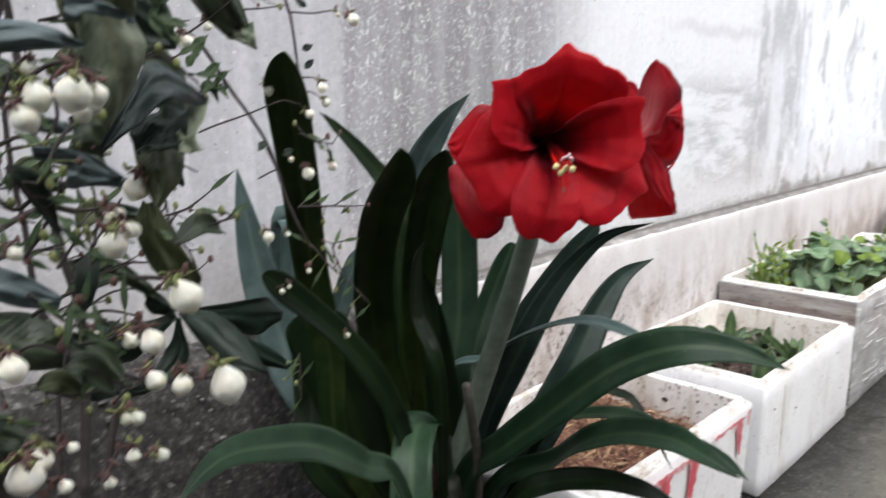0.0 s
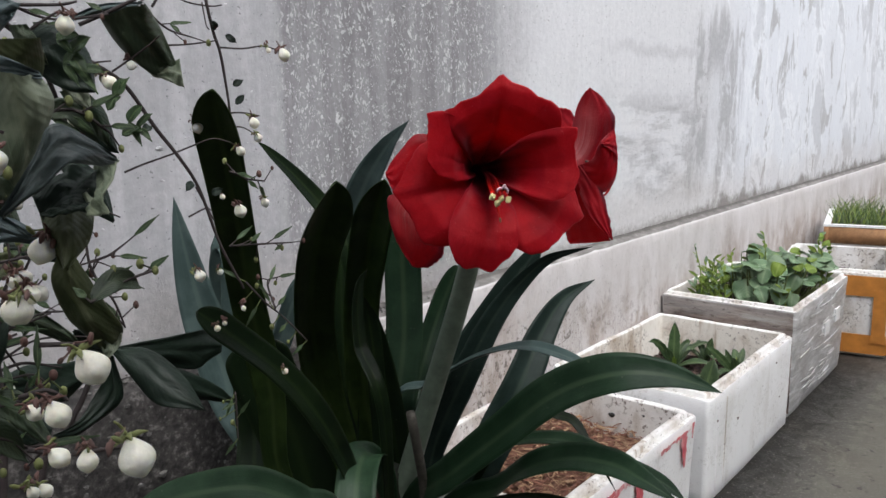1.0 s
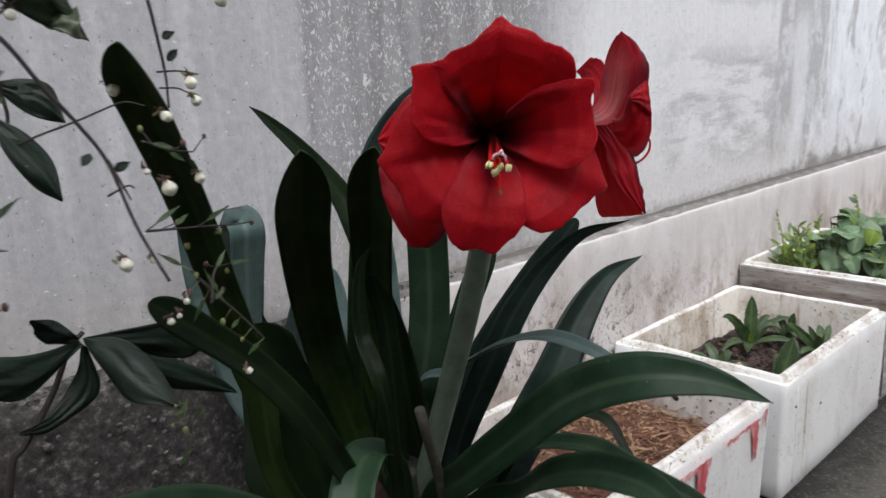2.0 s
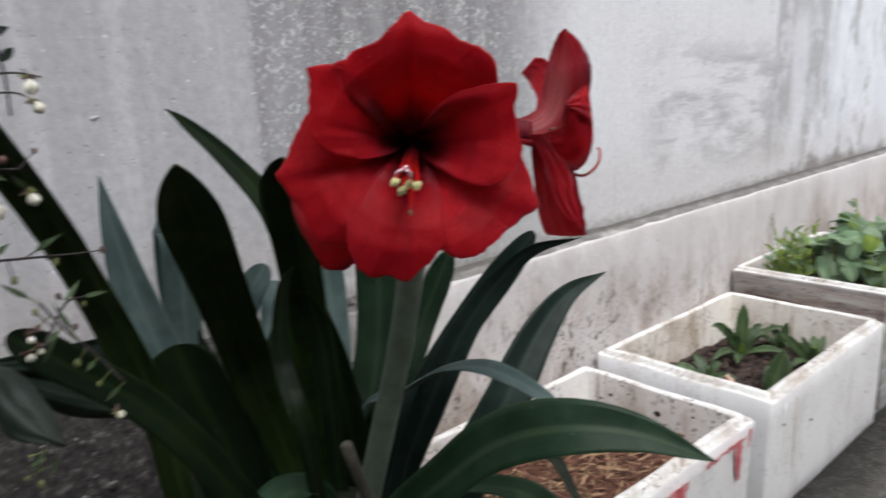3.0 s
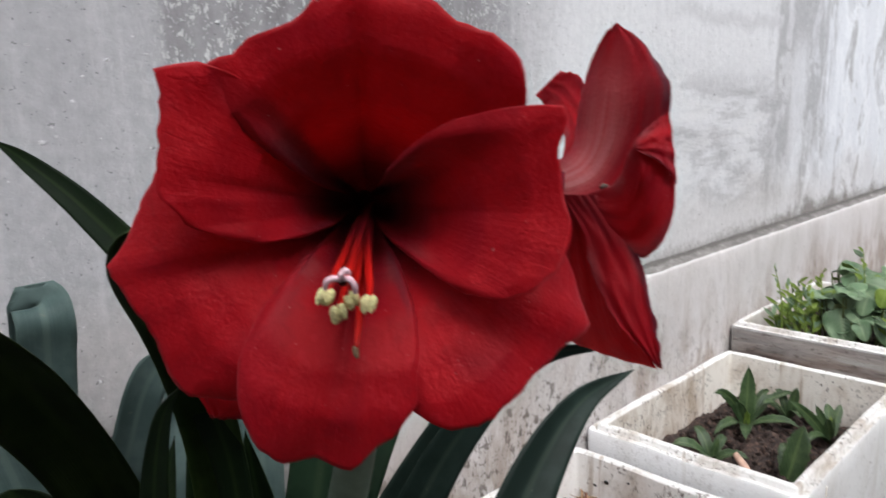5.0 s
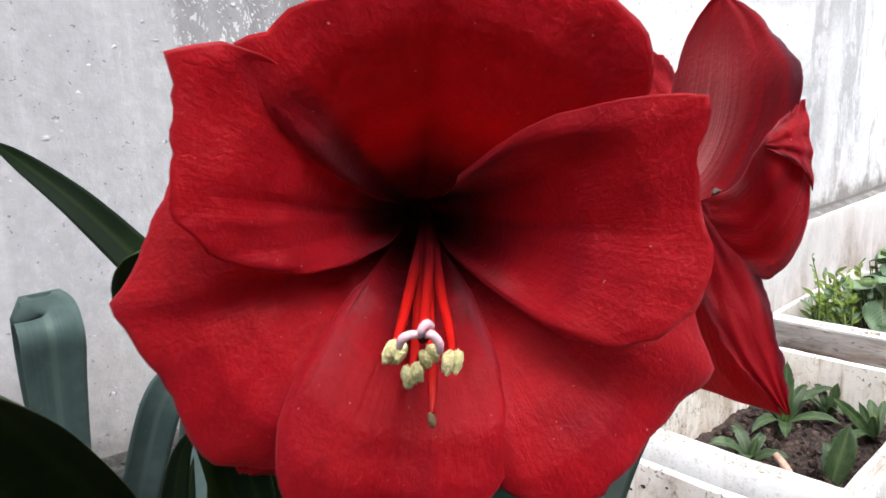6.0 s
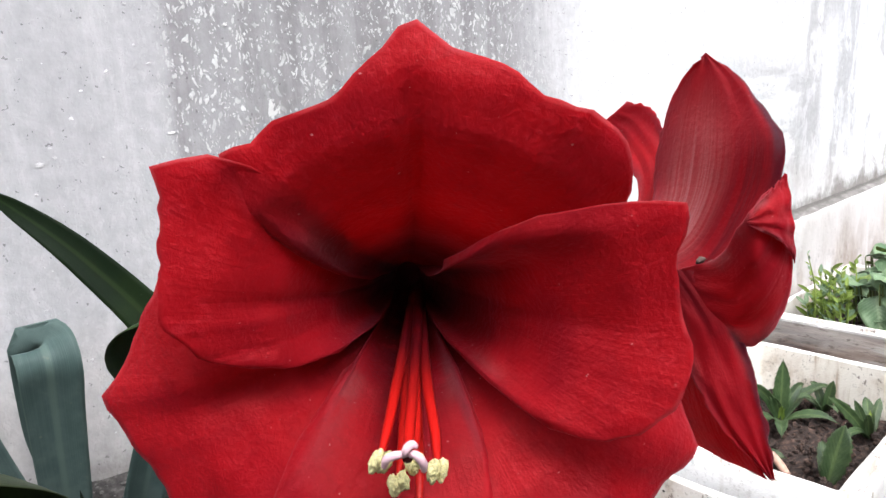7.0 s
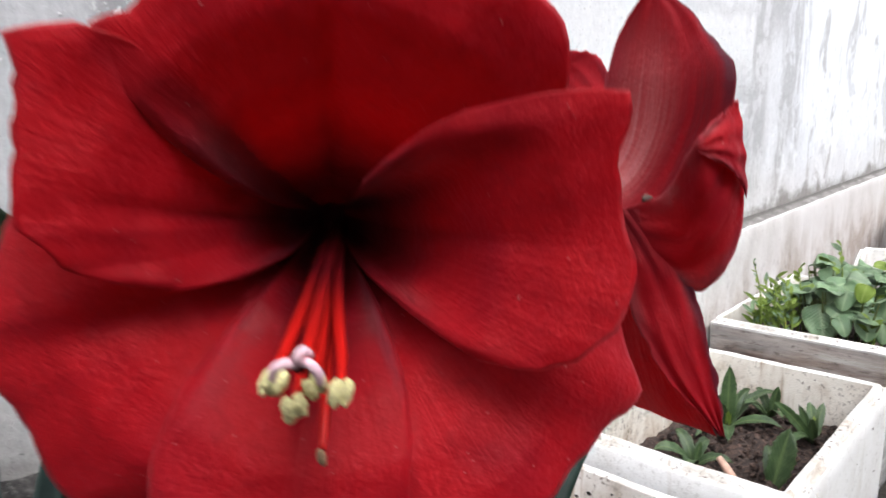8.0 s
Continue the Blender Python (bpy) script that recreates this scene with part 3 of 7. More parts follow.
M_PETAL_MAROON = petal_material("plain_maroon_petal", 0.35, 0.0)
M_PETAL_RIBBED = petal_material("pale_ribbed_petal", 0.02, 0.55)


def filament_material():
    n = Nodes("scarlet_filament")
    v = n.axis(n.coords(source="UV"), 1)
    f = n.noise(n.coords(), 60, 3, 0.6)
    # Dark towards the base: the throat's shade is painted along the filament.
    col = n.mix(n.span(v, 0.30, 0.72), (0.045, 0.001, 0.003), (0.52, 0.009, 0.006))
    col = n.mix(n.math("MULTIPLY", n.span(f, 0.4, 0.7), 0.3), col, (0.30, 0.004, 0.004))
    return n.done(col, 0.4, Specular_IOR_Level=0.3)


M_FILAMENT = filament_material()
M_ANTHER = plain("cream_pollen", (0.80, 0.71, 0.36), 0.9, 0.3, 900, 0.8)
M_STIGMA = plain("pink_white_stigma", (0.85, 0.55, 0.62), 0.5, 0.2, 200)
M_DRY = plain("withered_brown", (0.12, 0.07, 0.06), 0.8, 0.4, 90, 0.5)
M_TWIG = plain("dark_twig_bark", (0.035, 0.025, 0.024), 0.7, 0.4, 120, 0.5)
M_TWIG_GREEN = plain("green_twig", (0.11, 0.14, 0.04), 0.55, 0.4, 120, 0.3)
M_BUD = plain("ivory_bud", (0.88, 0.86, 0.74), 0.5, 0.12, 220, 0.25, Subsurface_Weight=0.25, Subsurface_Radius=(0.003, 0.0025, 0.0015))
M_CALYX = plain("rusty_calyx", (0.105, 0.050, 0.040), 0.6, 0.4, 150, 0.4)
M_CALYX_GREEN = plain("lime_calyx", (0.17, 0.19, 0.065), 0.6, 0.4, 150, 0.4)
M_STRAW = plain("reddish_husk", (0.135, 0.056, 0.036), 0.85, 0.45, 45, 0.4)
M_STRAW_PALE = plain("pale_straw", (0.30, 0.19, 0.11), 0.8, 0.3, 45, 0.3)


def smear_material():
    n = Nodes("smeared_red_tape")
    f = n.noise(n.coords((1, 1, 0.25)), 45, 4, 0.65, 0.3)
    col = n.ramp(f, [(0.36, (0.72, 0.55, 0.55)), (0.48, (0.60, 0.16, 0.18)), (0.66, (0.48, 0.05, 0.07))])
    return n.done(col, 0.5)


M_REDTAPE = smear_material()
M_ORANGE = plain("orange_brown_packing_tape", (0.50, 0.20, 0.04), 0.3, 0.25, 14)
M_FILM = film_material()
M_CARD = plain("brown_board", (0.36, 0.19, 0.09), 0.8, 0.3, 30, 0.3)
M_POT = plain("black_plastic", (0.02, 0.02, 0.02), 0.45, 0.3, 30)
M_CRUMB = plain("plaster_crumb", (0.55, 0.55, 0.56), 0.9, 0.35, 120)
M_PEBBLE = plain("grey_grit", (0.10, 0.096, 0.092), 0.9, 0.5, 60)


# ---- builders ----
def mesh_of(bm, name, material, smooth=True):
    me = bpy.data.meshes.new(name)
    bm.to_mesh(me)
    bm.free()
    for pl in me.polygons:
        pl.use_smooth = smooth
    for mt in material if isinstance(material, (list, tuple)) else [material]:
        me.materials.append(mt)
    return me


def part(name, bm, material, parent, label="", smooth=True):
    """Links a bmesh as one mesh object under a thing or a part."""
    ob = new(name, mesh_of(bm, name, material, smooth))
    if parent is not None:
        ob.parent = parent
    return tagged(ob, label)


def thing(name, at, label, category, group="", kind=""):
    """An empty at the base of a thing; its parts are built in its own coordinates."""
    ob = new(name)
    ob.empty_display_size = 0.02
    ob.location = at
    return tagged(ob, label, category, group, kind)


def catmull(pts, count):
    """Evenly many points along a smooth curve through pts, with the way at each."""
    p = [Vector(q) for q in pts]
    p = [p[0] * 2 - p[1]] + p + [p[-1] * 2 - p[-2]]
    spans = len(p) - 3
    out = []
    for i in range(count):
        s = i / (count - 1) * spans
        k = min(int(s), spans - 1)
        t = s - k
        a, b, c, d = p[k:k + 4]
        pos = 0.5 * (2 * b + (c - a) * t + (2 * a - 5 * b + 4 * c - d) * t * t + (3 * b - a - 3 * c + d) * t ** 3)
        way = 0.5 * ((c - a) + 2 * (2 * a - 5 * b + 4 * c - d) * t + 3 * (3 * b - a - 3 * c + d) * t * t)
        out.append((pos, way.normalized()))
    return out


def grid_faces(bm, rows, closed=False, uvs=None, mat=0):
    """Faces between rows of vertices; uvs: matching rows of (u, v)."""
    layer = bm.loops.layers.uv.verify()
    made = []
    for i in range(len(rows) - 1):
        a, b = rows[i], rows[i + 1]
        n = len(a)
        for j in range(n if closed else n - 1):
            k = (j + 1) % n
            f = bm.faces.new((a[j], a[k], b[k], b[j]))
            f.material_index = mat
            if uvs:
                for lp, q in zip(f.loops, (uvs[i][j], uvs[i][k], uvs[i + 1][k], uvs[i + 1][j])):
                    lp[layer].uv = q
            made.append(f)
    return made


def tube(bm, pts, radii, sides=8, count=None, cap=True):
    """A round, tapering tube through pts."""
    count = count or max(6, 4 * len(pts))
    path = catmull(pts, count)
    side = None
    rows = []
    for i, (pos, way) in enumerate(path):
        s = i / (count - 1) * (len(radii) - 1)
        k = min(int(s), len(radii) - 2)
        r = radii[k] + (radii[k + 1] - radii[k]) * (s - k)
        if side is None:
            side = way.orthogonal().normalized()
        side = (side - way * side.dot(way)).normalized()
        other = way.cross(side)
        rows.append([bm.verts.new(pos + (side * math.cos(2 * math.pi * j / sides) + other * math.sin(2 * math.pi * j / sides)) * r)
                     for j in range(sides)])
    grid_faces(bm, rows, closed=True, uvs=[[(j / sides, i / (count - 1)) for j in range(sides)] for i in range(count)])
    if cap:
        for row in (list(reversed(rows[0])), rows[-1]):
            bm.faces.new(row)
    return rows


def blade(pts, width, face, origin=(0, 0, 0), count=26, tip="round", channel=0.18, twist=0.0, thick=0.0022, base=0.55, wave=0.02, seed=0, teeth=0.0):
    """A strap or leaf blade with a keeled middle and real thickness. face: the way its upper side looks."""
    rnd = random.Random(seed)
    o = Vector(origin)
    fine = catmull([Vector(q) - o for q in pts], 8 * count)
    steps = [1 - (1 - i / (count - 1)) ** 1.45 for i in range(count)]
    path = [fine[round(s * (8 * count - 1))] for s in steps]
    bm = bmesh.new()
    cross = 9
    top, low, uvs = [], [], []
    ph = rnd.random() * 6
    for s, (pos, way) in zip(steps, path):
        if tip == "round":
            prof = (base + (1 - base) * min(1, s / 0.45) ** 0.8) * (max(0.0, 1 - max(0, (s - 0.86) / 0.14) ** 2.4)) ** 0.5
        elif tip == "point":
            prof = (base + (1 - base) * min(1, s / 0.4) ** 0.8) * (1 - max(0, (s - 0.35) / 0.65) ** 1.9)
        elif tip == "long":
            prof = (base + (1 - base) * min(1, s / 0.4) ** 0.8) * (1 - max(0, (s - 0.5) / 0.5) ** 2.4)
        elif tip == "disc":  # broad rounded leaf
            prof = math.sin(math.pi * min(1, s * 1.02 + 0.02) ** 0.75) ** 0.5 if 0 < s < 1 else 0.0
        else:  # oval leaf
            prof = (math.sin(math.pi * min(1, s * 1.02 + 0.02) ** 0.85)) ** 0.8 if 0 < s < 1 else 0.0
        w = max(0.0004, width * 0.5 * prof * (1 - teeth * ((s * 11 + 0.3) % 1.0)))
        f = Vector(face)
        f = (f - way * f.dot(way)).normalized()
        f = Matrix.Rotation(twist * s, 3, way) @ f
        side = way.cross(f).normalized()
        a, b, q = [], [], []
        for j in range(cross):
            c = j / (cross - 1) * 2 - 1
            lift = channel * w * (abs(c) ** 1.4) + wave * width * math.sin(ph + 9 * s + 2.2 * c) * abs(c)
            v = pos + side * (w * c) + f * lift
            t = thick * (1 - 0.75 * c * c) * min(1, w / (width * 0.12) + 0.1)
            a.append(bm.verts.new(v + f * t * 0.5))
            b.append(bm.verts.new(v - f * t * 0.5))
            q.append(((c + 1) / 2, s))
        top.append(a)
        low.append(b)
        uvs.append(q)
    grid_faces(bm, [list(reversed(r)) for r in top], uvs=[list(reversed(r)) for r in uvs])
    grid_faces(bm, low, uvs=uvs)
    layer = bm.loops.layers.uv.verify()
    for j, flip in ((0, False), (cross - 1, True)):
        for i in range(count - 1):
            vs = (top[i][j], top[i + 1][j], low[i + 1][j], low[i][j])
            f = bm.faces.new(vs if not flip else tuple(reversed(vs)))
            for lp in f.loops:
                lp[layer].uv = (j / (cross - 1), steps[i])
    for i in (0, count - 1):
        for j in range(cross - 1):
            vs = (top[i][j], low[i][j], low[i][j + 1], top[i][j + 1])
            bm.faces.new(vs if i else tuple(reversed(vs)))
    bmesh.ops.recalc_face_normals(bm, faces=bm.faces)
    return bm


def box_bm(bm, x0, x1, y0, y1, z0, z1, mat=0):
    v = [bm.verts.new(q) for q in ((x0, y0, z0), (x1, y0, z0), (x1, y1, z0), (x0, y1, z0), (x0, y0, z1), (x1, y0, z1), (x1, y1, z1), (x0, y1, z1))]
    for q in ((3, 2, 1, 0), (4, 5, 6, 7), (0, 1, 5, 4), (1, 2, 6, 5), (2, 3, 7, 6), (3, 0, 4, 7)):
        bm.faces.new([v[i] for i in q]).material_index = mat


def blob(bm, at, size, squash=(1, 1, 1), seg=8, rings=6, mat=0, turn=None, lumps=0.0, rnd=random):
    """A small rounded lump."""
    at = Vector(at)
    rows = []
    for i in range(rings + 1):
        th = math.pi * (0.04 + 0.92 * i / rings)
        row = []
        for j in range(seg):
            ph = 2 * math.pi * j / seg
            v = Vector((math.sin(th) * math.cos(ph) * squash[0], math.sin(th) * math.sin(ph) * squash[1], math.cos(th) * squash[2]))
            v *= size * (1 + lumps * (rnd.random() - 0.5))
            if turn is not None:
                v = turn @ v
            row.append(bm.verts.new(at + v))
        rows.append(row)
    for f in grid_faces(bm, rows[::-1], closed=True):
        f.material_index = mat
    bm.faces.new(rows[0]).material_index = mat
    bm.faces.new(list(reversed(rows[-1]))).material_index = mat


# ---- the yard: walls and floor ----
WALL_Y, PLINTH_Y, LEDGE = 1.15, 1.117, 0.545


def rough_sheet(name, x0, x1, z0, z1, y, depth, nx, nz, amp, material, seed):
    """A wall slab with an uneven front."""
    bm = bmesh.new()
    rows = []
    for i in range(nz + 1):
        z = z0 + (z1 - z0) * i / nz
        rows.append([bm.verts.new((x0 + (x1 - x0) * j / nx, y + amp * noise.noise(Vector(((x0 + (x1 - x0) * j / nx) * 6 + seed, z * 6, seed)))
                                   + 0.4 * amp * noise.noise(Vector(((x0 + (x1 - x0) * j / nx) * 25, z * 25, seed))), z)) for j in range(nx + 1)])
    grid_faces(bm, rows)
    box_bm(bm, x0, x1, y + 2 * amp + 0.002, y + depth, z0, z1)
    return part(name, bm, material, None)


tagged(rough_sheet("wall_upper", -3.0, 9.0, 0.50, 2.6, WALL_Y, 0.14, 420, 90, 0.0022, M_WALL, 3.0),
       "tall weathered limewashed yard wall with grey streaks", "wall", kind="structure")


def plinth():
    """The thicker foot of the wall, with a sloped ledge and a chipped arris."""
    bm = bmesh.new()
    nx, x0, x1 = 560, -3.0, 9.0
    rows = []
    prof = [(0.0, 0.0)] + [(0.03 * k, 0.0) for k in range(1, 18)] + [(LEDGE - 0.005, 0.0), (LEDGE - 0.001, 0.0015), (LEDGE + 0.001, 0.006), (LEDGE + 0.008, 0.020), (LEDGE + 0.020, 0.038)]
    for k, (z, dy) in enumerate(prof):
        row = []
        for j in range(nx + 1):
            x = x0 + (x1 - x0) * j / nx
            rough = 0.004 if x > 0.85 else 0.011
            nz = noise.noise(Vector((x * 14, z * 14, 7.0))) * rough + noise.noise(Vector((x * 45, z * 45, 2.0))) * rough * 0.5
            chip = 0.0
            if LEDGE - 0.02 < z < LEDGE + 0.004:
                chip = max(0.0, noise.noise(Vector((x * 22, 3.0, 1.0))) - 0.25) * 0.010
            row.append(bm.verts.new((x, PLINTH_Y + dy + nz + chip, z - chip * 0.6)))
        rows.append(row)
    grid_faces(bm, rows)
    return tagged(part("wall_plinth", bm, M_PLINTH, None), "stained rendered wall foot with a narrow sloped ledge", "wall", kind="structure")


plinth()


def unseen_wall():
    """Unseen plain wall across the yard, behind the camera, added to block low sky."""
    bm = bmesh.new()
    box_bm(bm, -6.0, 10.0, -2.35, -2.2, 0.0, 3.2)
    return tagged(part("unseen_wall_opposite", bm, plain("plain_grey_render", (0.30, 0.30, 0.30), 0.9, 0.2, 3), None, smooth=False), "unseen plain grey wall added to block low sky light", "wall", kind="structure")


unseen_wall()


def shade_slab():
    """Unseen slab above and behind the camera, added to shade the yard's near end."""
    bm = bmesh.new()
    box_bm(bm, -6.0, -0.2, -2.2, -0.5, 2.45, 2.55)
    return tagged(part("unseen_shade_slab", bm, plain("plain_slab_board", (0.25, 0.25, 0.25), 0.9, 0.2, 3), None, smooth=False), "unseen slab added to shade the near end of the yard", "roof", kind="structure")


shade_slab()


def floor():
    bm = bmesh.new()
    rows = []
    xs = [-400, -60, -10] + [-3 + 0.06 * i for i in range(180)] + [20, 80, 400]
    ys = [-400, -60, -10] + [-1.5 + 0.06 * i for i in range(45)] + [1.4]
    for y in ys:
        rows.append([bm.verts.new((x, y, 0.004 * noise.noise(Vector((x * 3, y * 3, 0))) + 0.0015 * noise.noise(Vector((x * 14, y * 14, 4))) if abs(x) < 9 and abs(y) < 2 else 0.0)) for x in xs])
    grid_faces(bm, rows)
    return tagged(part("ground", bm, M_FLOOR, None), "damp dark concrete yard floor", "ground", kind="structure")


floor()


def crumbs():
    """Loose plaster grains that stick out of the wall."""
    rnd = random.Random(5)
    bm = bmesh.new()
    for i in range(900):
        x = rnd.uniform(0.05, 1.7) if i < 700 else rnd.uniform(1.7, 3.6)
        z = rnd.uniform(0.58, 1.45)
        s = rnd.uniform(0.0007, 0.0022) * (1.6 if rnd.random() < 0.06 else 1)
        blob(bm, (x, WALL_Y - 0.0002, z), s, (rnd.uniform(0.8, 2.2), 0.6, rnd.uniform(0.6, 1.2)), 5, 3, lumps=0.9, rnd=rnd)
    return tagged(part("plaster_crumbs", bm, M_CRUMB, None, smooth=False), "small plaster grains stuck to the wall", "plaster grains", kind="stuff")


crumbs()


def grit():
    """Stones and earth along the dark foot of the wall."""
    rnd = random.Random(8)
    bm = bmesh.new()
    for i in range(460):
        x, z = rnd.uniform(-0.1, 0.80), rnd.uniform(0.28, 0.55)
        s = rnd.uniform(0.001, 0.0038) * (1.7 if rnd.random() < 0.06 else 1)
        blob(bm, (x, PLINTH_Y - 0.002 + rnd.uniform(-0.004, 0.004), z), s, (rnd.uniform(0.8, 1.5), 0.8, rnd.uniform(0.7, 1.1)), 5, 3, lumps=0.6, rnd=rnd)
    for i in range(260):
        x = rnd.uniform(0.0, 0.9)
        blob(bm, (x, rnd.uniform(PLINTH_Y + 0.008, WALL_Y - 0.004), LEDGE + rnd.uniform(0.004, 0.02)), rnd.uniform(0.001, 0.004), (1.2, 0.9, 0.7), 5, 3, lumps=0.6, rnd=rnd)
    return tagged(part("earth_grit", bm, M_PEBBLE, None, smooth=False), "grey grit and pebbles on the wall foot", "grit", kind="stuff")


grit()


# ---- foam boxes ----
def ring_section(x0, x1, y0, y1, r, n=5):
    """Corner-rounded rectangle, counter-clockwise."""
    out = []
    for cx, cy, a0 in ((x1 - r, y0 + r, -90), (x1 - r, y1 - r, 0), (x0 + r, y1 - r, 90), (x0 + r, y0 + r, 180)):
        for i in range(n):
            a = radians(a0 + 90 * i / (n - 1))
            out.append((cx + r * math.cos(a), cy + r * math.sin(a)))
    return out


def foam_box(name, x0, x1, y0, y1, h, label, wall=0.03, taper=0.010, seed=1, mats=None, step=0.011, tilt=0.0, group="foam boxes along the wall"):
    """A moulded foam box with a stepped rim and rounded corners. Returns the thing, with its base in the middle of the floor."""
    cx, cy = (x0 + x1) / 2, (y0 + y1) / 2
    ob = thing(name, (cx, cy, 0), label, "foam box", group)
    ob.rotation_euler[2] = tilt
    a, b = (x1 - x0) / 2, (y1 - y0) / 2
    mats = mats or [M_FOAM, M_FOAM_IN, M_FOAM_RIM]
    seq = [(0.004, taper + 0.004, 0), (0.010, taper, 0)]
    for k in range(1, 8):
        seq.append((0.01 + (h - step - 0.014) * k / 7, taper * (1 - k / 7), 0))
    seq += [(h - step, 0.002, 0), (h - step + 0.001, wall * 0.34, 0), (h - step - 0.006, wall * 0.37, 0), (h - step - 0.006, wall * 0.47, 0), (h - 0.003, wall * 0.50, 0), (h, wall * 0.58, 0), (h, wall * 0.92, 1), (h - 0.004, wall, 1)]
    inner = 0.03
    for k in range(1, 7):
        seq.append((h - 0.003 - (h - 0.003 - inner) * k / 6, wall + 0.010 * k / 6, 1))
    pts_rows = []
    for z, inset, m in seq:
        pts = ring_section(-a + inset, a - inset, -b + inset, b - inset, max(0.004, 0.013 - inset * 0.2), 6)
        dense = []
        for i, p in enumerate(pts):
            q = pts[(i + 1) % len(pts)]
            cuts = 12 if i % 6 == 5 else 1
            for c in range(cuts):
                u = c / cuts
                dense.append((p[0] + (q[0] - p[0]) * u, p[1] + (q[1] - p[1]) * u))
        row = []
        for px, py in dense:
            w = noise.noise(Vector((px * 9 + seed, py * 9, z * 9))) * 0.0022 + noise.noise(Vector((px * 40 + seed, py * 40, z * 40))) * 0.0009
            row.append((px + w, py + w, max(0.001, z + (w * 0.8 if z > 0.02 else 0))))
        pts_rows.append(row)
    n_wall, n_rim = 9, 16
    for name_, lo, hi, mt in (("body", 0, n_wall, mats[0]), ("rim", n_wall, n_rim, mats[2] if len(mats) > 2 else mats[0]), ("lining", n_rim, len(pts_rows) - 1, mats[1])):
        bm = bmesh.new()
        rows = [[bm.verts.new(p) for p in r] for r in pts_rows[lo:hi + 1]]
        grid_faces(bm, rows, closed=True)
        if lo == 0:
            bm.faces.new(list(reversed(rows[0])))
        if hi == len(pts_rows) - 1:
            bm.faces.new(rows[-1])
        body = part(name_, bm, mt, ob, {"rim": "stepped foam rim", "lining": "soil-splashed foam inside"}.get(name_, ""))
    return ob, body


def soil_bed(name, x0, x1, y0, y1, z, material, label, amp=0.010, seed=0, mound=0.0):
    bm = bmesh.new()
    nx, ny = 46, 34
    rows = []
    for i in range(ny + 1):
        row = []
        for j in range(nx + 1):
            u, v = j / nx, i / ny
            x, y = x0 + (x1 - x0) * u, y0 + (y1 - y0) * v
            hgt = amp * noise.noise(Vector((x * 18 + seed, y * 18, 0))) + 0.5 * amp * noise.noise(Vector((x * 60 + seed, y * 60, 3)))
            row.append(bm.verts.new((x, y, z + hgt + mound * math.sin(math.pi * u) * math.sin(math.pi * v))))
        rows.append(row)
    grid_faces(bm, rows)
    return tagged(part(name, bm, material, None), label, "soil", kind="stuff")


# the box with dry husks
husk_box, b1 = foam_box("foam_box", 0.70, 1.292, 0.690, 1.096, 0.278, "white foam box with red tape smears, half-full of dry husks", seed=2, mats=[M_FOAM, M_FOAM_RIM, M_FOAM_RIM])
def red_tape():
    """Smears of red tape near a front corner of the husk box, and a torn strip along the rim."""
    rnd = random.Random(4)
    b = 0.205
    for x, w, z1, z0, lean in ((0.215, 0.034, 0.254, 0.170, 0.012), (0.262, 0.012, 0.262, 0.225, 0.0), (0.02, 0.050, 0.248, 0.150, -0.02), (-0.10, 0.040, 0.240, 0.170, 0.01)):
        bm = bmesh.new()
        n = 14
        rows = [[], [], []]
        for i in range(n + 1):
            u = i / n
            z = z1 + (z0 - z1) * u
            ww = w * (1 - 0.72 * u ** 1.3) * rnd.uniform(0.75, 1.15)
            y = -b - 0.0032 + 0.0092 * (1 - z / 0.26)
            c = x + lean * u + rnd.uniform(-0.002, 0.002)
            for k, q in enumerate((-0.5, 0.0, 0.5)):
                rows[k].append(bm.verts.new((c + ww * q, y - (0.001 if k == 1 else 0), z)))
        grid_faces(bm, rows)
        part("red_tape", bm, M_REDTAPE, husk_box, "smeared red tape")
    for x0, x1, z0, z1 in ((0.10, 0.245, 0.246, 0.253), (-0.19, 0.03, 0.238, 0.250)):
        bm = bmesh.new()
        rows = [[], []]
        for i in range(25):
            x = x0 + (x1 - x0) * i / 24
            rows[0].append(bm.verts.new((x, -b - 0.0030, z0 + rnd.uniform(-0.004, 0.004))))
            rows[1].append(bm.verts.new((x, -b - 0.0030, z1 + rnd.uniform(-0.003, 0.003))))
        grid_faces(bm, rows)
        part("red_tape", bm, M_REDTAPE, husk_box, "smeared red tape")
    # a poked hole in the far end wall
    for y, z, r in ((-0.01, 0.228, 0.007), (0.105, 0.236, 0.004), (0.13, 0.222, 0.003), (-0.09, 0.245, 0.003), (0.06, 0.25, 0.0025)):
        bm = bmesh.new()
        blob(bm, (0.2635, y, z), r, (0.35, 1.3, 0.8), 10, 7, lumps=0.4, rnd=rnd)
        part("hole", bm, M_POT, husk_box, "dark hole poked through the foam")


red_tape()
soil_bed("husk_bed", 0.735, 1.262, 0.727, 1.062, 0.185, soil_material("husk_litter", (0.06, 0.028, 0.018), (0.17, 0.08, 0.05), (0.32, 0.2, 0.12)), "reddish dry husk litter in the foam box", 0.012, 5)


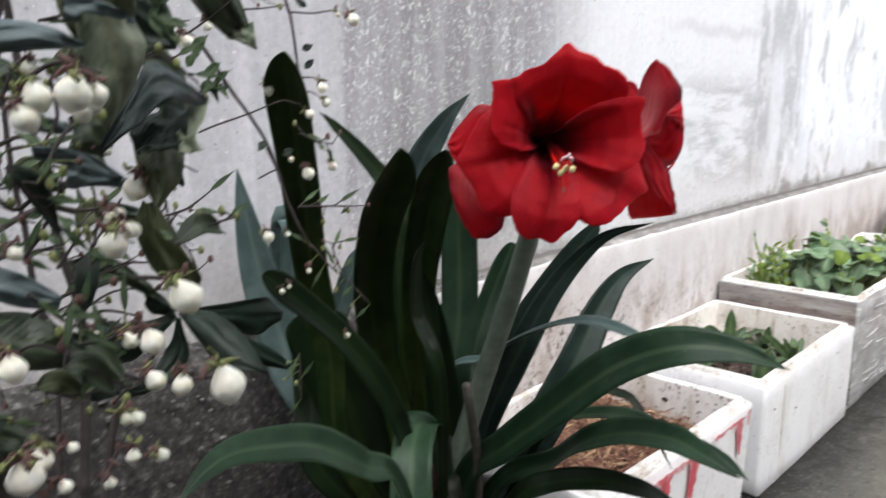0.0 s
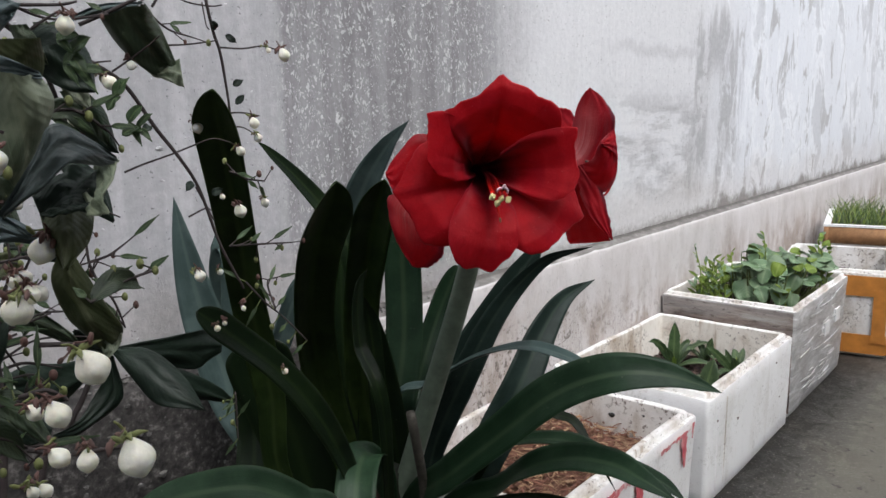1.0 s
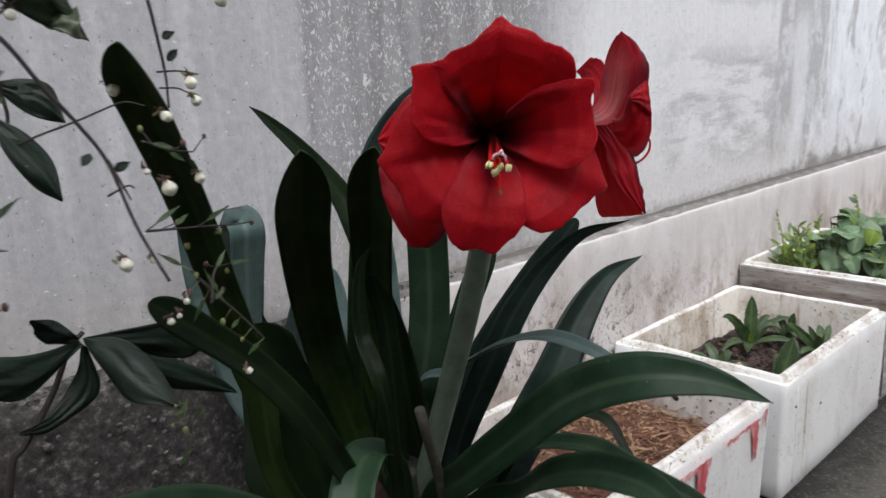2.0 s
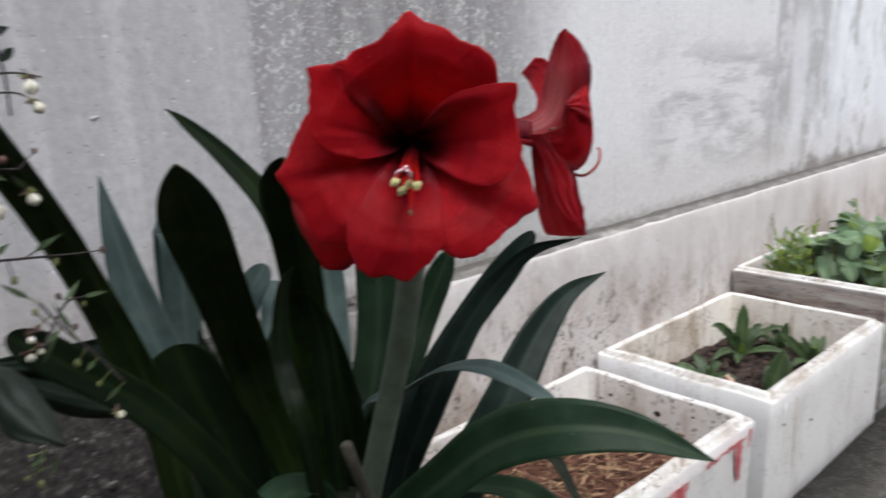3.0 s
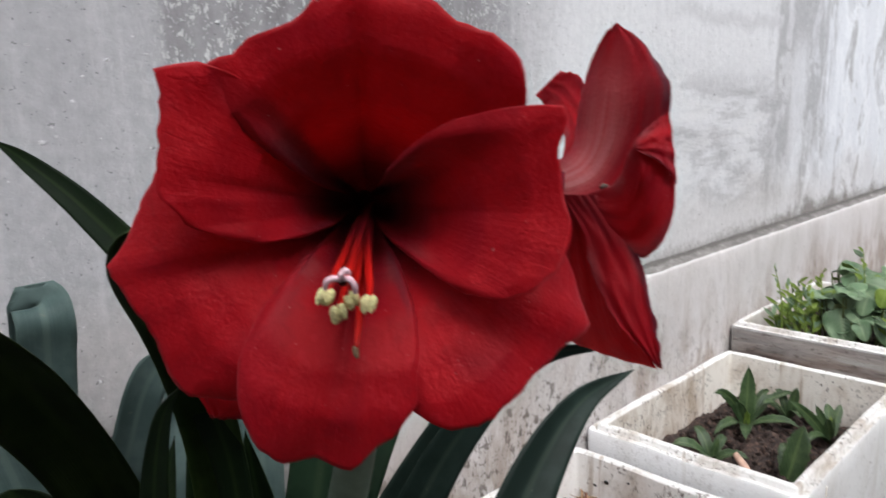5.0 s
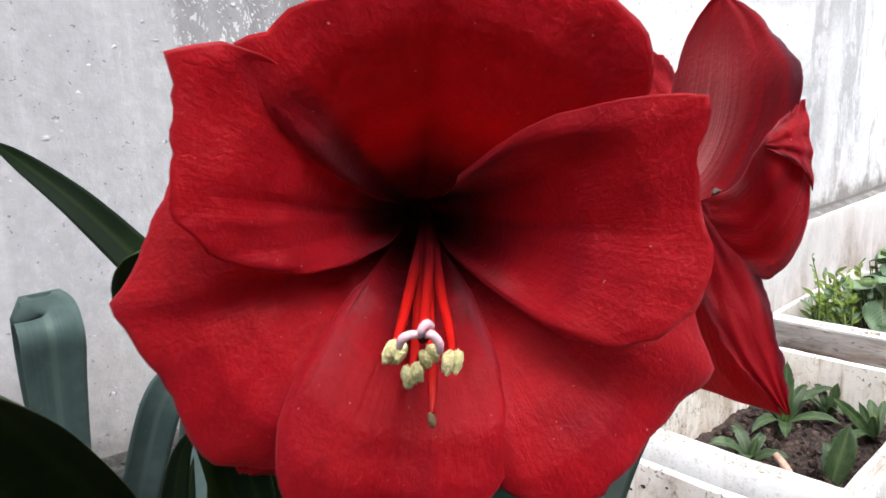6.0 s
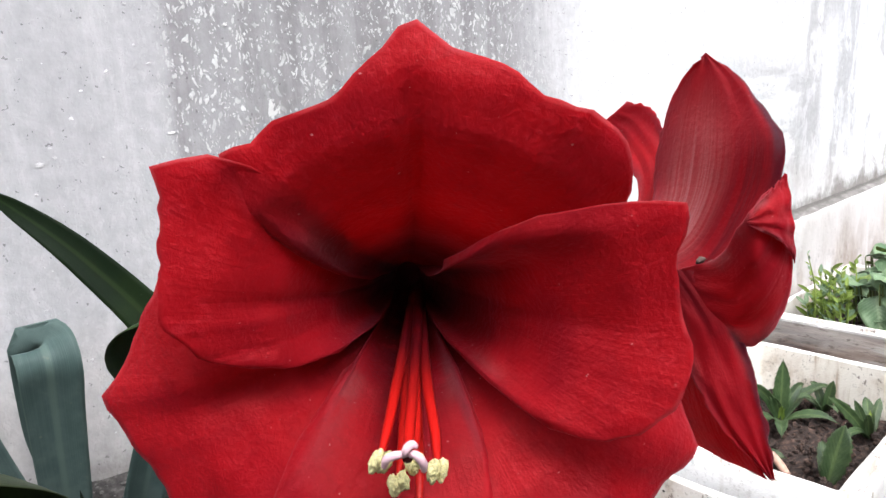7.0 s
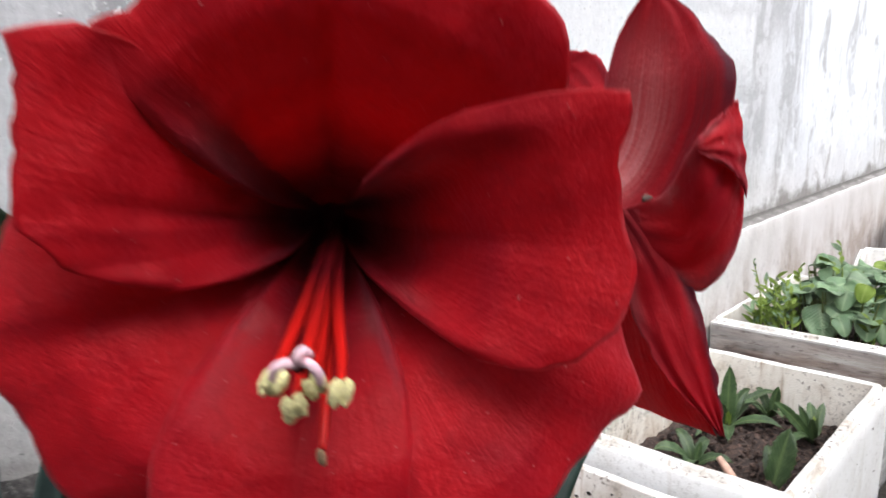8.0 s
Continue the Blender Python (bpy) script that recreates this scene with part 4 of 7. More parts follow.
def husks():
    rnd = random.Random(21)
    bm = bmesh.new()
    for i in range(2400):
        x, y = rnd.uniform(0.75, 1.25), rnd.uniform(0.74, 1.05)
        z = 0.190 + rnd.uniform(0, 0.020)
        an, ln, w = rnd.uniform(0, 6.283), rnd.uniform(0.010, 0.038), rnd.choice((0.0006, 0.0009, 0.0014, 0.0026))
        d = Vector((math.cos(an), math.sin(an), rnd.uniform(-0.25, 0.25)))
        s = Vector((-math.sin(an), math.cos(an), rnd.uniform(-0.5, 0.5))) * w
        bend = Vector((rnd.uniform(-1, 1), rnd.uniform(-1, 1), rnd.uniform(0, 1))) * ln * 0.2
        c = Vector((x, y, z))
        rows = []
        for k in range(4):
            u = k / 3 - 0.5
            m = c + d * ln * u + bend * (0.25 - u * u)
            rows.append([bm.verts.new(m - s), bm.verts.new(m + Vector((0, 0, w * 0.8))), bm.verts.new(m + s)])
        for f in grid_faces(bm, rows):
            f.material_index = 1 if i % 5 < 2 else 0
    tagged(part("husk_straw", bm, [M_STRAW, M_STRAW_PALE], None, smooth=False), "dry reddish straw and husk shreds", "straw", kind="stuff")


husks()

# the box with young herbs
herb_box, b2 = foam_box("foam_box", 1.359, 1.992, 0.689, 1.112, 0.286, "white foam box with soil-splashed inside and young herbs", taper=0.004, seed=7)
def mould_seams():
    """Faint upright mould seams and nicks on the long side."""
    rnd = random.Random(8)
    for x, m in ((-0.205, M_FOAM_RIM), (-0.255, M_FOAM)):
        bm = bmesh.new()
        tube(bm, [(x, -0.2086 - 0.0034 * z / 0.26, z) for z in (0.03, 0.1, 0.18, 0.255)], [0.0018] * 4, 6, 12)
        part("seam", bm, m, herb_box, "grubby moulded seam")
    for x, z in ((0.06, 0.20), (0.17, 0.235), (-0.12, 0.17), (0.22, 0.12), (-0.26, 0.21)):
        bm = bmesh.new()
        blob(bm, (x, -0.2086 - 0.0034 * z / 0.26, z), rnd.uniform(0.0015, 0.003), (1.5, 0.5, 1), 8, 6, lumps=0.5, rnd=rnd)
        part("nick", bm, M_DRY, herb_box, "small dark nick")


mould_seams()
soil_bed("soil_bed", 1.393, 1.958, 0.724, 1.077, 0.165, M_SOIL, "crumbly brown soil in the foam box", 0.016, 9)


def soil_crumbs():
    rnd = random.Random(31)
    bm = bmesh.new()
    for i in range(640):
        blob(bm, (rnd.uniform(1.41, 1.95), rnd.uniform(0.745, 1.055), 0.168 + rnd.uniform(-0.004, 0.010)), rnd.choice((0.002, 0.004, 0.006, 0.011)) * rnd.uniform(0.7, 1.3), (1.1, 1, 0.8), 6, 4, lumps=0.6, rnd=rnd)
    tagged(part("soil_crumbs", bm, M_SOIL, None, smooth=False), "loose clods of brown soil", "soil", kind="stuff")


soil_crumbs()


def herb(at, label, leaves):
    """A young herb: toothed leaves given by tip offset, width, sag and how far up they bow."""
    ob = thing("herb_rosette", at, label, "herb", "herbs in the box")
    for k, (tip, width, bow) in enumerate(leaves):
        tip, width = Vector(tip) * 1.18, width * 1.22
        flat = Vector((tip.x, tip.y, 0))
        pts = [Vector((0, 0, 0)), tip * 0.35 + Vector((0, 0, bow)), tip * 0.72 + Vector((0, 0, bow * 0.9)), tip]
        face = Vector((-0.75, -0.45, 0.25)) if tip.z > flat.length else Vector((-flat.x * 0.5, -flat.y * 0.5, flat.length + 0.001)) + Vector((-0.03, -0.02, 0))
        bm = blade(pts, width, face, count=34, tip="oval", channel=0.30, wave=0.06, seed=k + int(at[0] * 100), thick=0.001, teeth=0.22)
        part("leaf", bm, M_LIME if width < 0.013 else M_HERB, ob)
    return ob


ROSETTE = "young green herb rosette with toothed leaves in soil"
herb((1.812, 0.973, 0.165), ROSETTE, (
    ((0.012, 0.004, 0.125), 0.034, 0.004), ((-0.075, 0.035, 0.085), 0.022, 0.028), ((-0.03, 0.01, 0.06), 0.022, 0.012), ((0.12, -0.055, 0.045), 0.024, 0.030),
    ((0.02, -0.10, 0.02), 0.026, 0.018), ((-0.12, -0.05, 0.03), 0.026, 0.016), ((-0.10, 0.02, 0.01), 0.024, 0.022), ((0.09, 0.035, 0.03), 0.024, 0.03), ((0.06, -0.02, 0.065), 0.022, 0.02), ((-0.01, -0.006, 0.04), 0.010, 0.004), ((0.008, -0.012, 0.035), 0.009, 0.004)))
herb((1.600, 0.956, 0.160), "low dark-green herb with drooping toothed leaves in soil", (
    ((-0.05, 0.055, 0.035), 0.026, 0.02), ((0.03, 0.05, 0.045), 0.024, 0.02), ((-0.06, -0.01, 0.02), 0.026, 0.02), ((0.06, 0.0, 0.03), 0.022, 0.015), ((-0.10, 0.05, 0.012), 0.022, 0.02), ((0.01, -0.008, 0.05), 0.012, 0.004), ((0.02, -0.06, 0.02), 0.022, 0.015)))
herb((1.600, 0.801, 0.162), "young herb with one broad toothed leaf standing up", (
    ((0.035, -0.012, 0.105), 0.046, 0.004), ((0.06, 0.03, 0.05), 0.026, 0.012), ((0.07, 0.005, 0.022), 0.022, 0.012)))
herb((1.850, 0.800, 0.165), ROSETTE, (
    ((0.05, 0.0, 0.065), 0.020, 0.008), ((-0.05, 0.06, 0.085), 0.022, 0.010), ((0.07, 0.03, 0.05), 0.022, 0.015), ((0.0, 0.03, 0.07), 0.018, 0.004), ((-0.03, 0.0, 0.06), 0.018, 0.010), ((0.03, 0.08, 0.03), 0.022, 0.02), ((-0.07, 0.02, 0.02), 0.022, 0.018), ((0.0, -0.004, 0.055), 0.011, 0.003), ((0.015, 0.006, 0.05), 0.010, 0.003)))
herb((1.905, 0.910, 0.165), "small dark-leaved herb beside the foam wall", (
    ((0.01, -0.01, 0.075), 0.022, 0.006), ((-0.06, 0.03, 0.05), 0.020, 0.02), ((-0.05, -0.04, 0.035), 0.020, 0.02), ((0.03, 0.04, 0.05), 0.020, 0.02), ((-0.02, 0.06, 0.03), 0.020, 0.02)))


def pale_stick():
    bm = bmesh.new()
    tube(bm, [(0, 0, 0), (0.012, 0.018, 0.010), (0.020, 0.040, 0.026)], [0.0075, 0.0085, 0.006], 8)
    ob = part("pale_stick", bm, plain("pinkish_stick", (0.50, 0.32, 0.25), 0.7), None)
    ob.location = (1.585, 0.868, 0.170)
    tagged(ob, "short pinkish piece of stick lying on soil", "stick")


pale_stick()

# the box wrapped in film, with climbing spinach
spinach_box, b3 = foam_box("foam_box", 2.022, 2.640, 0.692, 1.112, 0.349, "tall foam box, brown-stained and wrapped in wrinkled film", wall=0.021, seed=12,
                           mats=[M_FILM, M_FOAM_IN, M_FOAM_RIM])


def stained_end():
    """The brown, weathered end panel below the rim, towards the herbs."""
    bm = bmesh.new()
    rows = []
    for i in range(12):
        z = 0.02 + (0.334 - 0.02) * i / 11
        rows.append([bm.verts.new((-0.3115 + 0.0095 * (1 - z / 0.337) + 0.002 * noise.noise(Vector((y * 0.02, i, 2))), -0.202 + 0.404 * y / 20, z)) for y in range(21)])
    grid_faces(bm, [list(reversed(r)) for r in rows])
    part("end_panel", bm, M_FOAM_BROWN, spinach_box, "brown weathered foam end")


stained_end()


def film_folds():
    """Horizontal creases of the film on the long side, with two pale patches of label."""
    rnd = random.Random(14)
    for k in range(34):
        bm = bmesh.new()
        z = rnd.uniform(0.03, 0.31)
        x = rnd.uniform(-0.27, 0.12)
        ln = rnd.uniform(0.06, 0.16)
        y = -0.2105 + 0.010 * (1 - z / 0.34)
        slope = rnd.uniform(-0.10, 0.14)
        tube(bm, [(x, y - 0.001, z), (x + ln / 2, y - 0.002, z + slope * ln * 0.5 + rnd.uniform(-0.003, 0.003)), (min(0.285, x + ln), y - 0.001, z + slope * ln)], [0.0008, rnd.uniform(0.0018, 0.004), 0.0008], 6, 8)
        part("film_fold", bm, M_FILM, spinach_box)
    for x, z in ((0.02, 0.185), (0.15, 0.205)):
        bm = bmesh.new()
        box_bm(bm, x, x + 0.06, -0.2125, -0.2065, z, z + 0.045)
        part("label_patch", bm, M_FOAM, spinach_box, "blank pale label", smooth=False)


film_folds()
soil_bed("soil_bed", 2.058, 2.604, 0.728, 1.076, 0.285, M_SOIL, "dark soil under the spinach leaves", 0.010, 19)


def spinach():
    rnd = random.Random(41)
    ob = thing("spinach_plant", (2.34, 0.90, 0.285), "bushy climbing spinach with rounded grey-green leaves", "leafy plant")

    def leaf(b, d, size, face, young, k):
        b = Vector(b)
        pts = [b, b + d * size * 0.5 + Vector((0, 0, size * 0.10)), b + d * size]
        bm = blade(pts, size * rnd.uniform(0.82, 1.0), face, count=16, tip="disc", channel=0.16, wave=0.035, seed=k, thick=0.0012)
        part("leaf", bm, M_LIME if young else M_SPINACH, ob)
        bm = bmesh.new()
        tube(bm, [(b.x * 0.75, b.y * 0.75, 0.0), (b.x * 0.9, b.y * 0.9, b.z * 0.6), tuple(b)], [0.003, 0.0025, 0.0015], 6, 7)
        part("stem", bm, M_TWIG_GREEN, ob)

    # broad leaves at the near end, turned outwards
    for k, (x, y, z, size) in enumerate(((-0.18, 0.0, 0.090, 0.105), (-0.165, 0.0, 0.14, 0.055), (-0.19, -0.115, 0.08, 0.065), (-0.175, -0.145, 0.06, 0.05), (-0.17, -0.06, 0.13, 0.055), (-0.16, -0.10, 0.15, 0.05), (-0.17, -0.155, 0.12, 0.06), (-0.20, -0.05, 0.07, 0.055))):
        down = Vector((-0.22, rnd.uniform(-0.5, 0.3), -0.7)).normalized()
        leaf((x + 0.03, y, z + 0.01), down, size, (-0.85, -0.25, 0.45), k == 5, k)
    # the bush behind
    for i in range(96):
        x, y = rnd.uniform(-0.18, 0.24), rnd.uniform(-0.17, 0.10)
        h = rnd.uniform(0.055, 0.165) * (1.0 - 0.2 * abs(x) / 0.2)
        young = rnd.random() < 0.22
        size = rnd.uniform(0.045, 0.082) * (0.65 if young else 1.0)
        if young:
            h *= 1.2
        an = rnd.uniform(0, 6.283)
        d = Vector((math.cos(an), math.sin(an), rnd.uniform(-0.5, 0.2))).normalized()
        x, y = max(-0.19, min(0.22, x - d.x * size * 0.5)), max(-0.165, min(0.13, y - d.y * size * 0.5))
        leaf((x, y, h), d, size, (rnd.uniform(-1.0, 0.5), rnd.uniform(-0.9, 0.4), 1.1), young, 20 + i)
    # lime shoots: one thin and tall by the wall, a clump below it, one above the bush
    for sx, sy, hh, lean in ((-0.225, 0.115, 0.215, -0.045), (-0.20, 0.095, 0.15, 0.05), (-0.175, 0.12, 0.14, 0.02), (-0.215, 0.075, 0.11, 0.03), (-0.16, 0.075, 0.15, 0.02), (-0.19, 0.05, 0.12, 0.01), (-0.14, 0.10, 0.15, 0.0), (0.05, 0.0, 0.215, 0.0), (-0.10, 0.06, 0.17, 0.01), (-0.16, -0.13, 0.09, -0.02), (-0.12, -0.14, 0.10, 0.0), (0.16, -0.15, 0.20, 0.03), (0.20, -0.16, 0.16, 0.04), (0.22, -0.12, 0.19, 0.05),
                             (-0.21, 0.10, 0.09, 0.01), (-0.19, 0.125, 0.10, -0.02), (-0.18, 0.085, 0.13, 0.03), (-0.225, 0.055, 0.08, 0.02), (-0.15, 0.125, 0.12, 0.05), (-0.17, 0.055, 0.10, -0.02), (-0.205, 0.13, 0.07, -0.01)):
        bm = bmesh.new()
        tube(bm, [(sx, sy, 0), (sx + lean * 0.2, sy, hh * 0.55), (sx + lean, sy + 0.01, hh)], [0.0028, 0.002, 0.001], 6, 8)
        part("stem", bm, M_LIME, ob)
        for j in range(12):
            u = 0.22 + 0.78 * j / 11
            an = rnd.uniform(0, 6.283)
            b = Vector((sx + lean * u * u, sy + 0.01 * u, hh * u))
            s = rnd.uniform(0.018, 0.042) * (1.0 if hh < 0.2 or sx > 0 else 0.6)
            d = Vector((math.cos(an), math.sin(an), 0.7)).normalized()
            bm = blade([b, b + d * s * 0.5, b + d * s], s * (0.30 if sx < -0.1 else 0.5), (-0.6, -0.4, 0.7), count=9, tip="oval", channel=0.3, seed=100 + j, thick=0.001)
            part("leaf", bm, M_LIME if rnd.random() < 0.7 else M_SPINACH, ob)


spinach()

# the taped box behind it
taped_box, b4 = foam_box("foam_box", 2.768, 3.322, 0.622, 1.022, 0.332, "foam box bound with orange-brown packing tape", seed=17, mats=[M_FOAM_RIM, M_FOAM_RIM, M_FOAM_RIM], tilt=0.17)


def packing_tape():
    """Bands of tape round the near end and along the front."""
    for x0, x1, y0, y1, z0, z1 in ((-0.2795, -0.262, -0.190, 0.190, 0.236, 0.312), (-0.2760, -0.262, -0.190, 0.03, 0.016, 0.088), (-0.2805, -0.262, -0.186, -0.140, 0.060, 0.262),
                                   (-0.262, 0.270, -0.2022, -0.19, 0.236, 0.312), (-0.262, 0.270, -0.1985, -0.19, 0.016, 0.088)):
        bm = bmesh.new()
        box_bm(bm, x0, x1, y0, y1, z0, z1)
        part("packing_tape", bm, M_ORANGE, taped_box, "orange-brown packing tape", smooth=False)


def turned(ob, old, at, angle):
    """Swings a thing built in place about the point old, and sets it down at another point."""
    ob.matrix_world = Matrix.Translation(at) @ Matrix.Rotation(angle, 4, "Z") @ Matrix.Translation((-old[0], -old[1], -old[2]))
    return ob


packing_tape()
turned(soil_bed("soil_bed", 2.806, 3.294, 0.692, 1.024, 0.235, M_SOIL, "dark soil in the taped foam box", 0.010, 23), (3.05, 0.858, 0), (3.045, 0.822, 0), 0.17)


# the board box with grass
def grass_box():
    ob = thing("board_box", (3.70, 0.812, 0), "low brown board planter on a foam box with grass", "planter box")
    bm = bmesh.new()
    box_bm(bm, -0.27, 0.27, -0.19, 0.19, 0.0, 0.325)
    part("foam_base", bm, M_FOAM, ob, "grubby white foam base", smooth=False)
    for k, (x0, x1, y0, y1) in enumerate(((-0.29, 0.29, -0.21, -0.19), (-0.29, 0.29, 0.19, 0.21), (-0.29, -0.27, -0.19, 0.19), (0.27, 0.29, -0.19, 0.19))):
        bm = bmesh.new()
        box_bm(bm, x0, x1, y0, y1, 0.325, 0.400)
        bmesh.ops.bevel(bm, geom=bm.edges[:], offset=0.003, segments=2, affect="EDGES")
        part("board", bm, M_CARD, ob)
    for x0, x1, y0, y1 in ((-0.292, 0.292, -0.212, -0.185), (-0.292, 0.292, 0.185, 0.212), (-0.292, -0.265, -0.185, 0.185)):
        bm = bmesh.new()
        box_bm(bm, x0, x1, y0, y1, 0.4, 0.41)
        part("foam_rim", bm, M_FOAM, ob, "white foam rim", smooth=False)
    ob.rotation_euler[2] = 0.2
    turned(soil_bed("soil_bed", 3.36, 3.88, 0.68, 1.04, 0.385, M_SOIL, "soil in the board planter", 0.008, 29), (3.62, 0.86, 0), (3.70, 0.812, 0), 0.2)
    rnd = random.Random(51)
    bm = bmesh.new()
    for i in range(700):
        x, y = rnd.uniform(3.37, 3.87), rnd.uniform(0.68, 1.04)
        h = rnd.uniform(0.06, 0.16)
        lx, ly = rnd.uniform(-0.08, 0.08), rnd.uniform(-0.08, 0.08)
        w = rnd.uniform(0.0018, 0.0035)
        an = rnd.uniform(0, 3.14)
        s = Vector((math.cos(an), math.sin(an), 0)) * w
        rows = []
        for k in range(5):
            u = k / 4
            c = Vector((x + lx * u * u, y + ly * u * u, 0.38 + h * u * (1 - 0.25 * u)))
            rows.append([bm.verts.new(c - s * (1 - u * 0.9)), bm.verts.new(c + s * (1 - u * 0.9))])
        for f in grid_faces(bm, rows):
            f.material_index = 0 if i % 3 else 1
    turned(tagged(part("grass", bm, [M_HERB, M_LIME], None), "tufts of green grass in the board planter", "grass", kind="stuff"), (3.62, 0.86, 0), (3.70, 0.812, 0), 0.2)


grass_box()


# ---- the amaryllis ----
VIEW = Vector((-0.66, -0.70, 0.25))


def pot():
    ob = thing("plant_pot", (0.42, 0.80, 0), "plain black plastic pot of soil under the amaryllis", "plant pot")
    bm = bmesh.new()
    rows = []
    for r, z in ((0.10, 0.0), (0.105, 0.01), (0.145, 0.30), (0.155, 0.305), (0.155, 0.325), (0.145, 0.325), (0.138, 0.28), (0.10, 0.02)):
        rows.append([bm.verts.new((r * math.cos(2 * math.pi * j / 36), r * math.sin(2 * math.pi * j / 36), z)) for j in range(36)])
    grid_faces(bm, rows, closed=True)
    bm.faces.new(list(reversed(rows[0])))
    bm.faces.new(rows[-1])
    part("pot_body", bm, M_POT, ob)
    bm = bmesh.new()
    rows = [[bm.verts.new((r * math.cos(2 * math.pi * j / 24), r * math.sin(2 * math.pi * j / 24), 0.30 + 0.006 * noise.noise(Vector((r * 60, j, 1))))) for j in range(24)] for r in (0.141, 0.10, 0.05, 0.01)]
    grid_faces(bm, rows, closed=True)
    bm.faces.new(rows[-1])
    part("pot_soil", bm, M_SOIL, ob, "dark potting soil")


pot()

amaryllis = thing("amaryllis", (0.43, 0.795, 0.30), "blooming amaryllis with velvety dark red flowers and strap leaves", "flowering plant")
AO = Vector(amaryllis.location)


def strap(pts, width, face=VIEW, material=None, root=True, **more):
    """A leaf of the amaryllis. pts in the world, from low to high."""
    pts = [Vector(q) for q in pts]
    if root:
        first = Vector((0.43 + (pts[0].x - 0.43) * 0.35, 0.795 + (pts[0].y - 0.795) * 0.35, 0.30))
        pts = [first] + pts
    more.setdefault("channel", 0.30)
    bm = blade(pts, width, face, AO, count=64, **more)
    return part("leaf", bm, material or M_BLADE_SHADED, amaryllis)


strap([(0.251, 0.787, 0.499), (0.223, 0.763, 0.629), (0.184, 0.733, 0.747), (0.14, 0.68, 0.84), (0.093, 0.622, 0.916), (0.059, 0.579, 0.96)], 0.036, material=M_BLADE_OLIVE, channel=0.55, seed=1)
strap([(0.344, 1.010, 0.491), (0.336, 1.038, 0.567), (0.314, 1.051, 0.667), (0.299, 1.055, 0.755), (0.289, 1.057, 0.832)], 0.068, material=M_BLADE_BLUE, tip="point", seed=2)
strap([(0.394, 0.846, 0.48), (0.368, 0.851, 0.579), (0.324, 0.811, 0.691), (0.262, 0.720, 0.797), (0.196, 0.604, 0.880)], 0.051, face=(-0.45, -0.88, 0.1), material=M_BLADE_OLIVE, channel=0.62, seed=3)
strap([(0.447, 0.839, 0.471), (0.446, 0.852, 0.546), (0.43, 0.833, 0.664), (0.375, 0.752, 0.783), (0.306, 0.652, 0.871)], 0.048, material=M_BLADE_OLIVE, channel=0.62, seed=4)
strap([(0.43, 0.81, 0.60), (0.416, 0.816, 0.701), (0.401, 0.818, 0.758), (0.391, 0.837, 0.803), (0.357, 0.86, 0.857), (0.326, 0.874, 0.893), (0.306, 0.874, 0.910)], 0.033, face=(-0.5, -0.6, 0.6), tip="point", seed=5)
strap([(0.528, 0.939, 0.624), (0.516, 0.944, 0.744), (0.504, 0.901, 0.827), (0.498, 0.844, 0.89), (0.488, 0.785, 0.931)], 0.056, material=M_BLADE_BLUE, tip="point", seed=6)
strap([(0.527, 0.848, 0.44), (0.584, 0.88, 0.488), (0.615, 0.888, 0.536), (0.655, 0.89, 0.604), (0.693, 0.876, 0.686)], 0.040, material=M_BLADE_FOREST, seed=7)
strap([(0.498, 0.775, 0.43), (0.505, 0.765, 0.474), (0.516, 0.74, 0.539), (0.525, 0.715, 0.596), (0.548, 0.695, 0.653), (0.568, 0.665, 0.703), (0.575, 0.62, 0.744), (0.568, 0.55, 0.769)], 0.040, tip="point", material=M_BLADE_MID, seed=8)
strap([(0.49, 0.80, 0.41), (0.513, 0.8, 0.458), (0.549, 0.795, 0.525), (0.583, 0.775, 0.586), (0.615, 0.74, 0.654), (0.661, 0.69, 0.742)], 0.038, material=M_BLADE_MID, seed=9)
strap([(0.515, 0.711, 0.413), (0.53, 0.688, 0.475), (0.579, 0.673, 0.548), (0.644, 0.675, 0.617), (0.697, 0.669, 0.659), (0.743, 0.644, 0.682)], 0.058, tip="point", material=M_BLADE_MID, seed=10)
strap([(0.418, 0.724, 0.425), (0.387, 0.637, 0.506), (0.368, 0.546, 0.589), (0.359, 0.474, 0.654), (0.36, 0.412, 0.689), (0.388, 0.368, 0.69), (0.416, 0.325, 0.674)], 0.047, face=(-0.75, -0.3, 0.7), tip="long", base=0.9, material=M_BLADE_GREEN, seed=11)
strap([(0.498, 0.841, 0.507), (0.507, 0.779, 0.553), (0.485, 0.677, 0.618), (0.447, 0.577, 0.663), (0.438, 0.517, 0.668), (0.436, 0.472, 0.657), (0.432, 0.443, 0.639)], 0.026, face=(-0.3, 0.0, 1.0), tip="point", material=M_BLADE_BLUE, seed=12)
strap([(0.446, 0.707, 0.464), (0.433, 0.602, 0.535), (0.425, 0.508, 0.572), (0.412, 0.444, 0.574), (0.413, 0.386, 0.568), (0.408, 0.352, 0.557)], 0.027, face=(-0.3, 0.0, 1.0), tip="long", base=1.7, material=M_BLADE_GREEN, seed=13)
strap([(0.438, 0.682, 0.422), (0.413, 0.589, 0.489), (0.386, 0.525, 0.547), (0.377, 0.467, 0.58), (0.373, 0.416, 0.591), (0.365, 0.38, 0.59), (0.364, 0.343, 0.58)], 0.038, face=(-0.5, -0.1, 0.8), tip="long", base=1.2, material=M_BLADE_GREEN, seed=14)
strap([(0.485, 0.623, 0.534), (0.515, 0.557, 0.557), (0.512, 0.518, 0.53), (0.507, 0.48, 0.485)], 0.014, face=(-0.5, -0.3, 0.8), tip="point", seed=15)
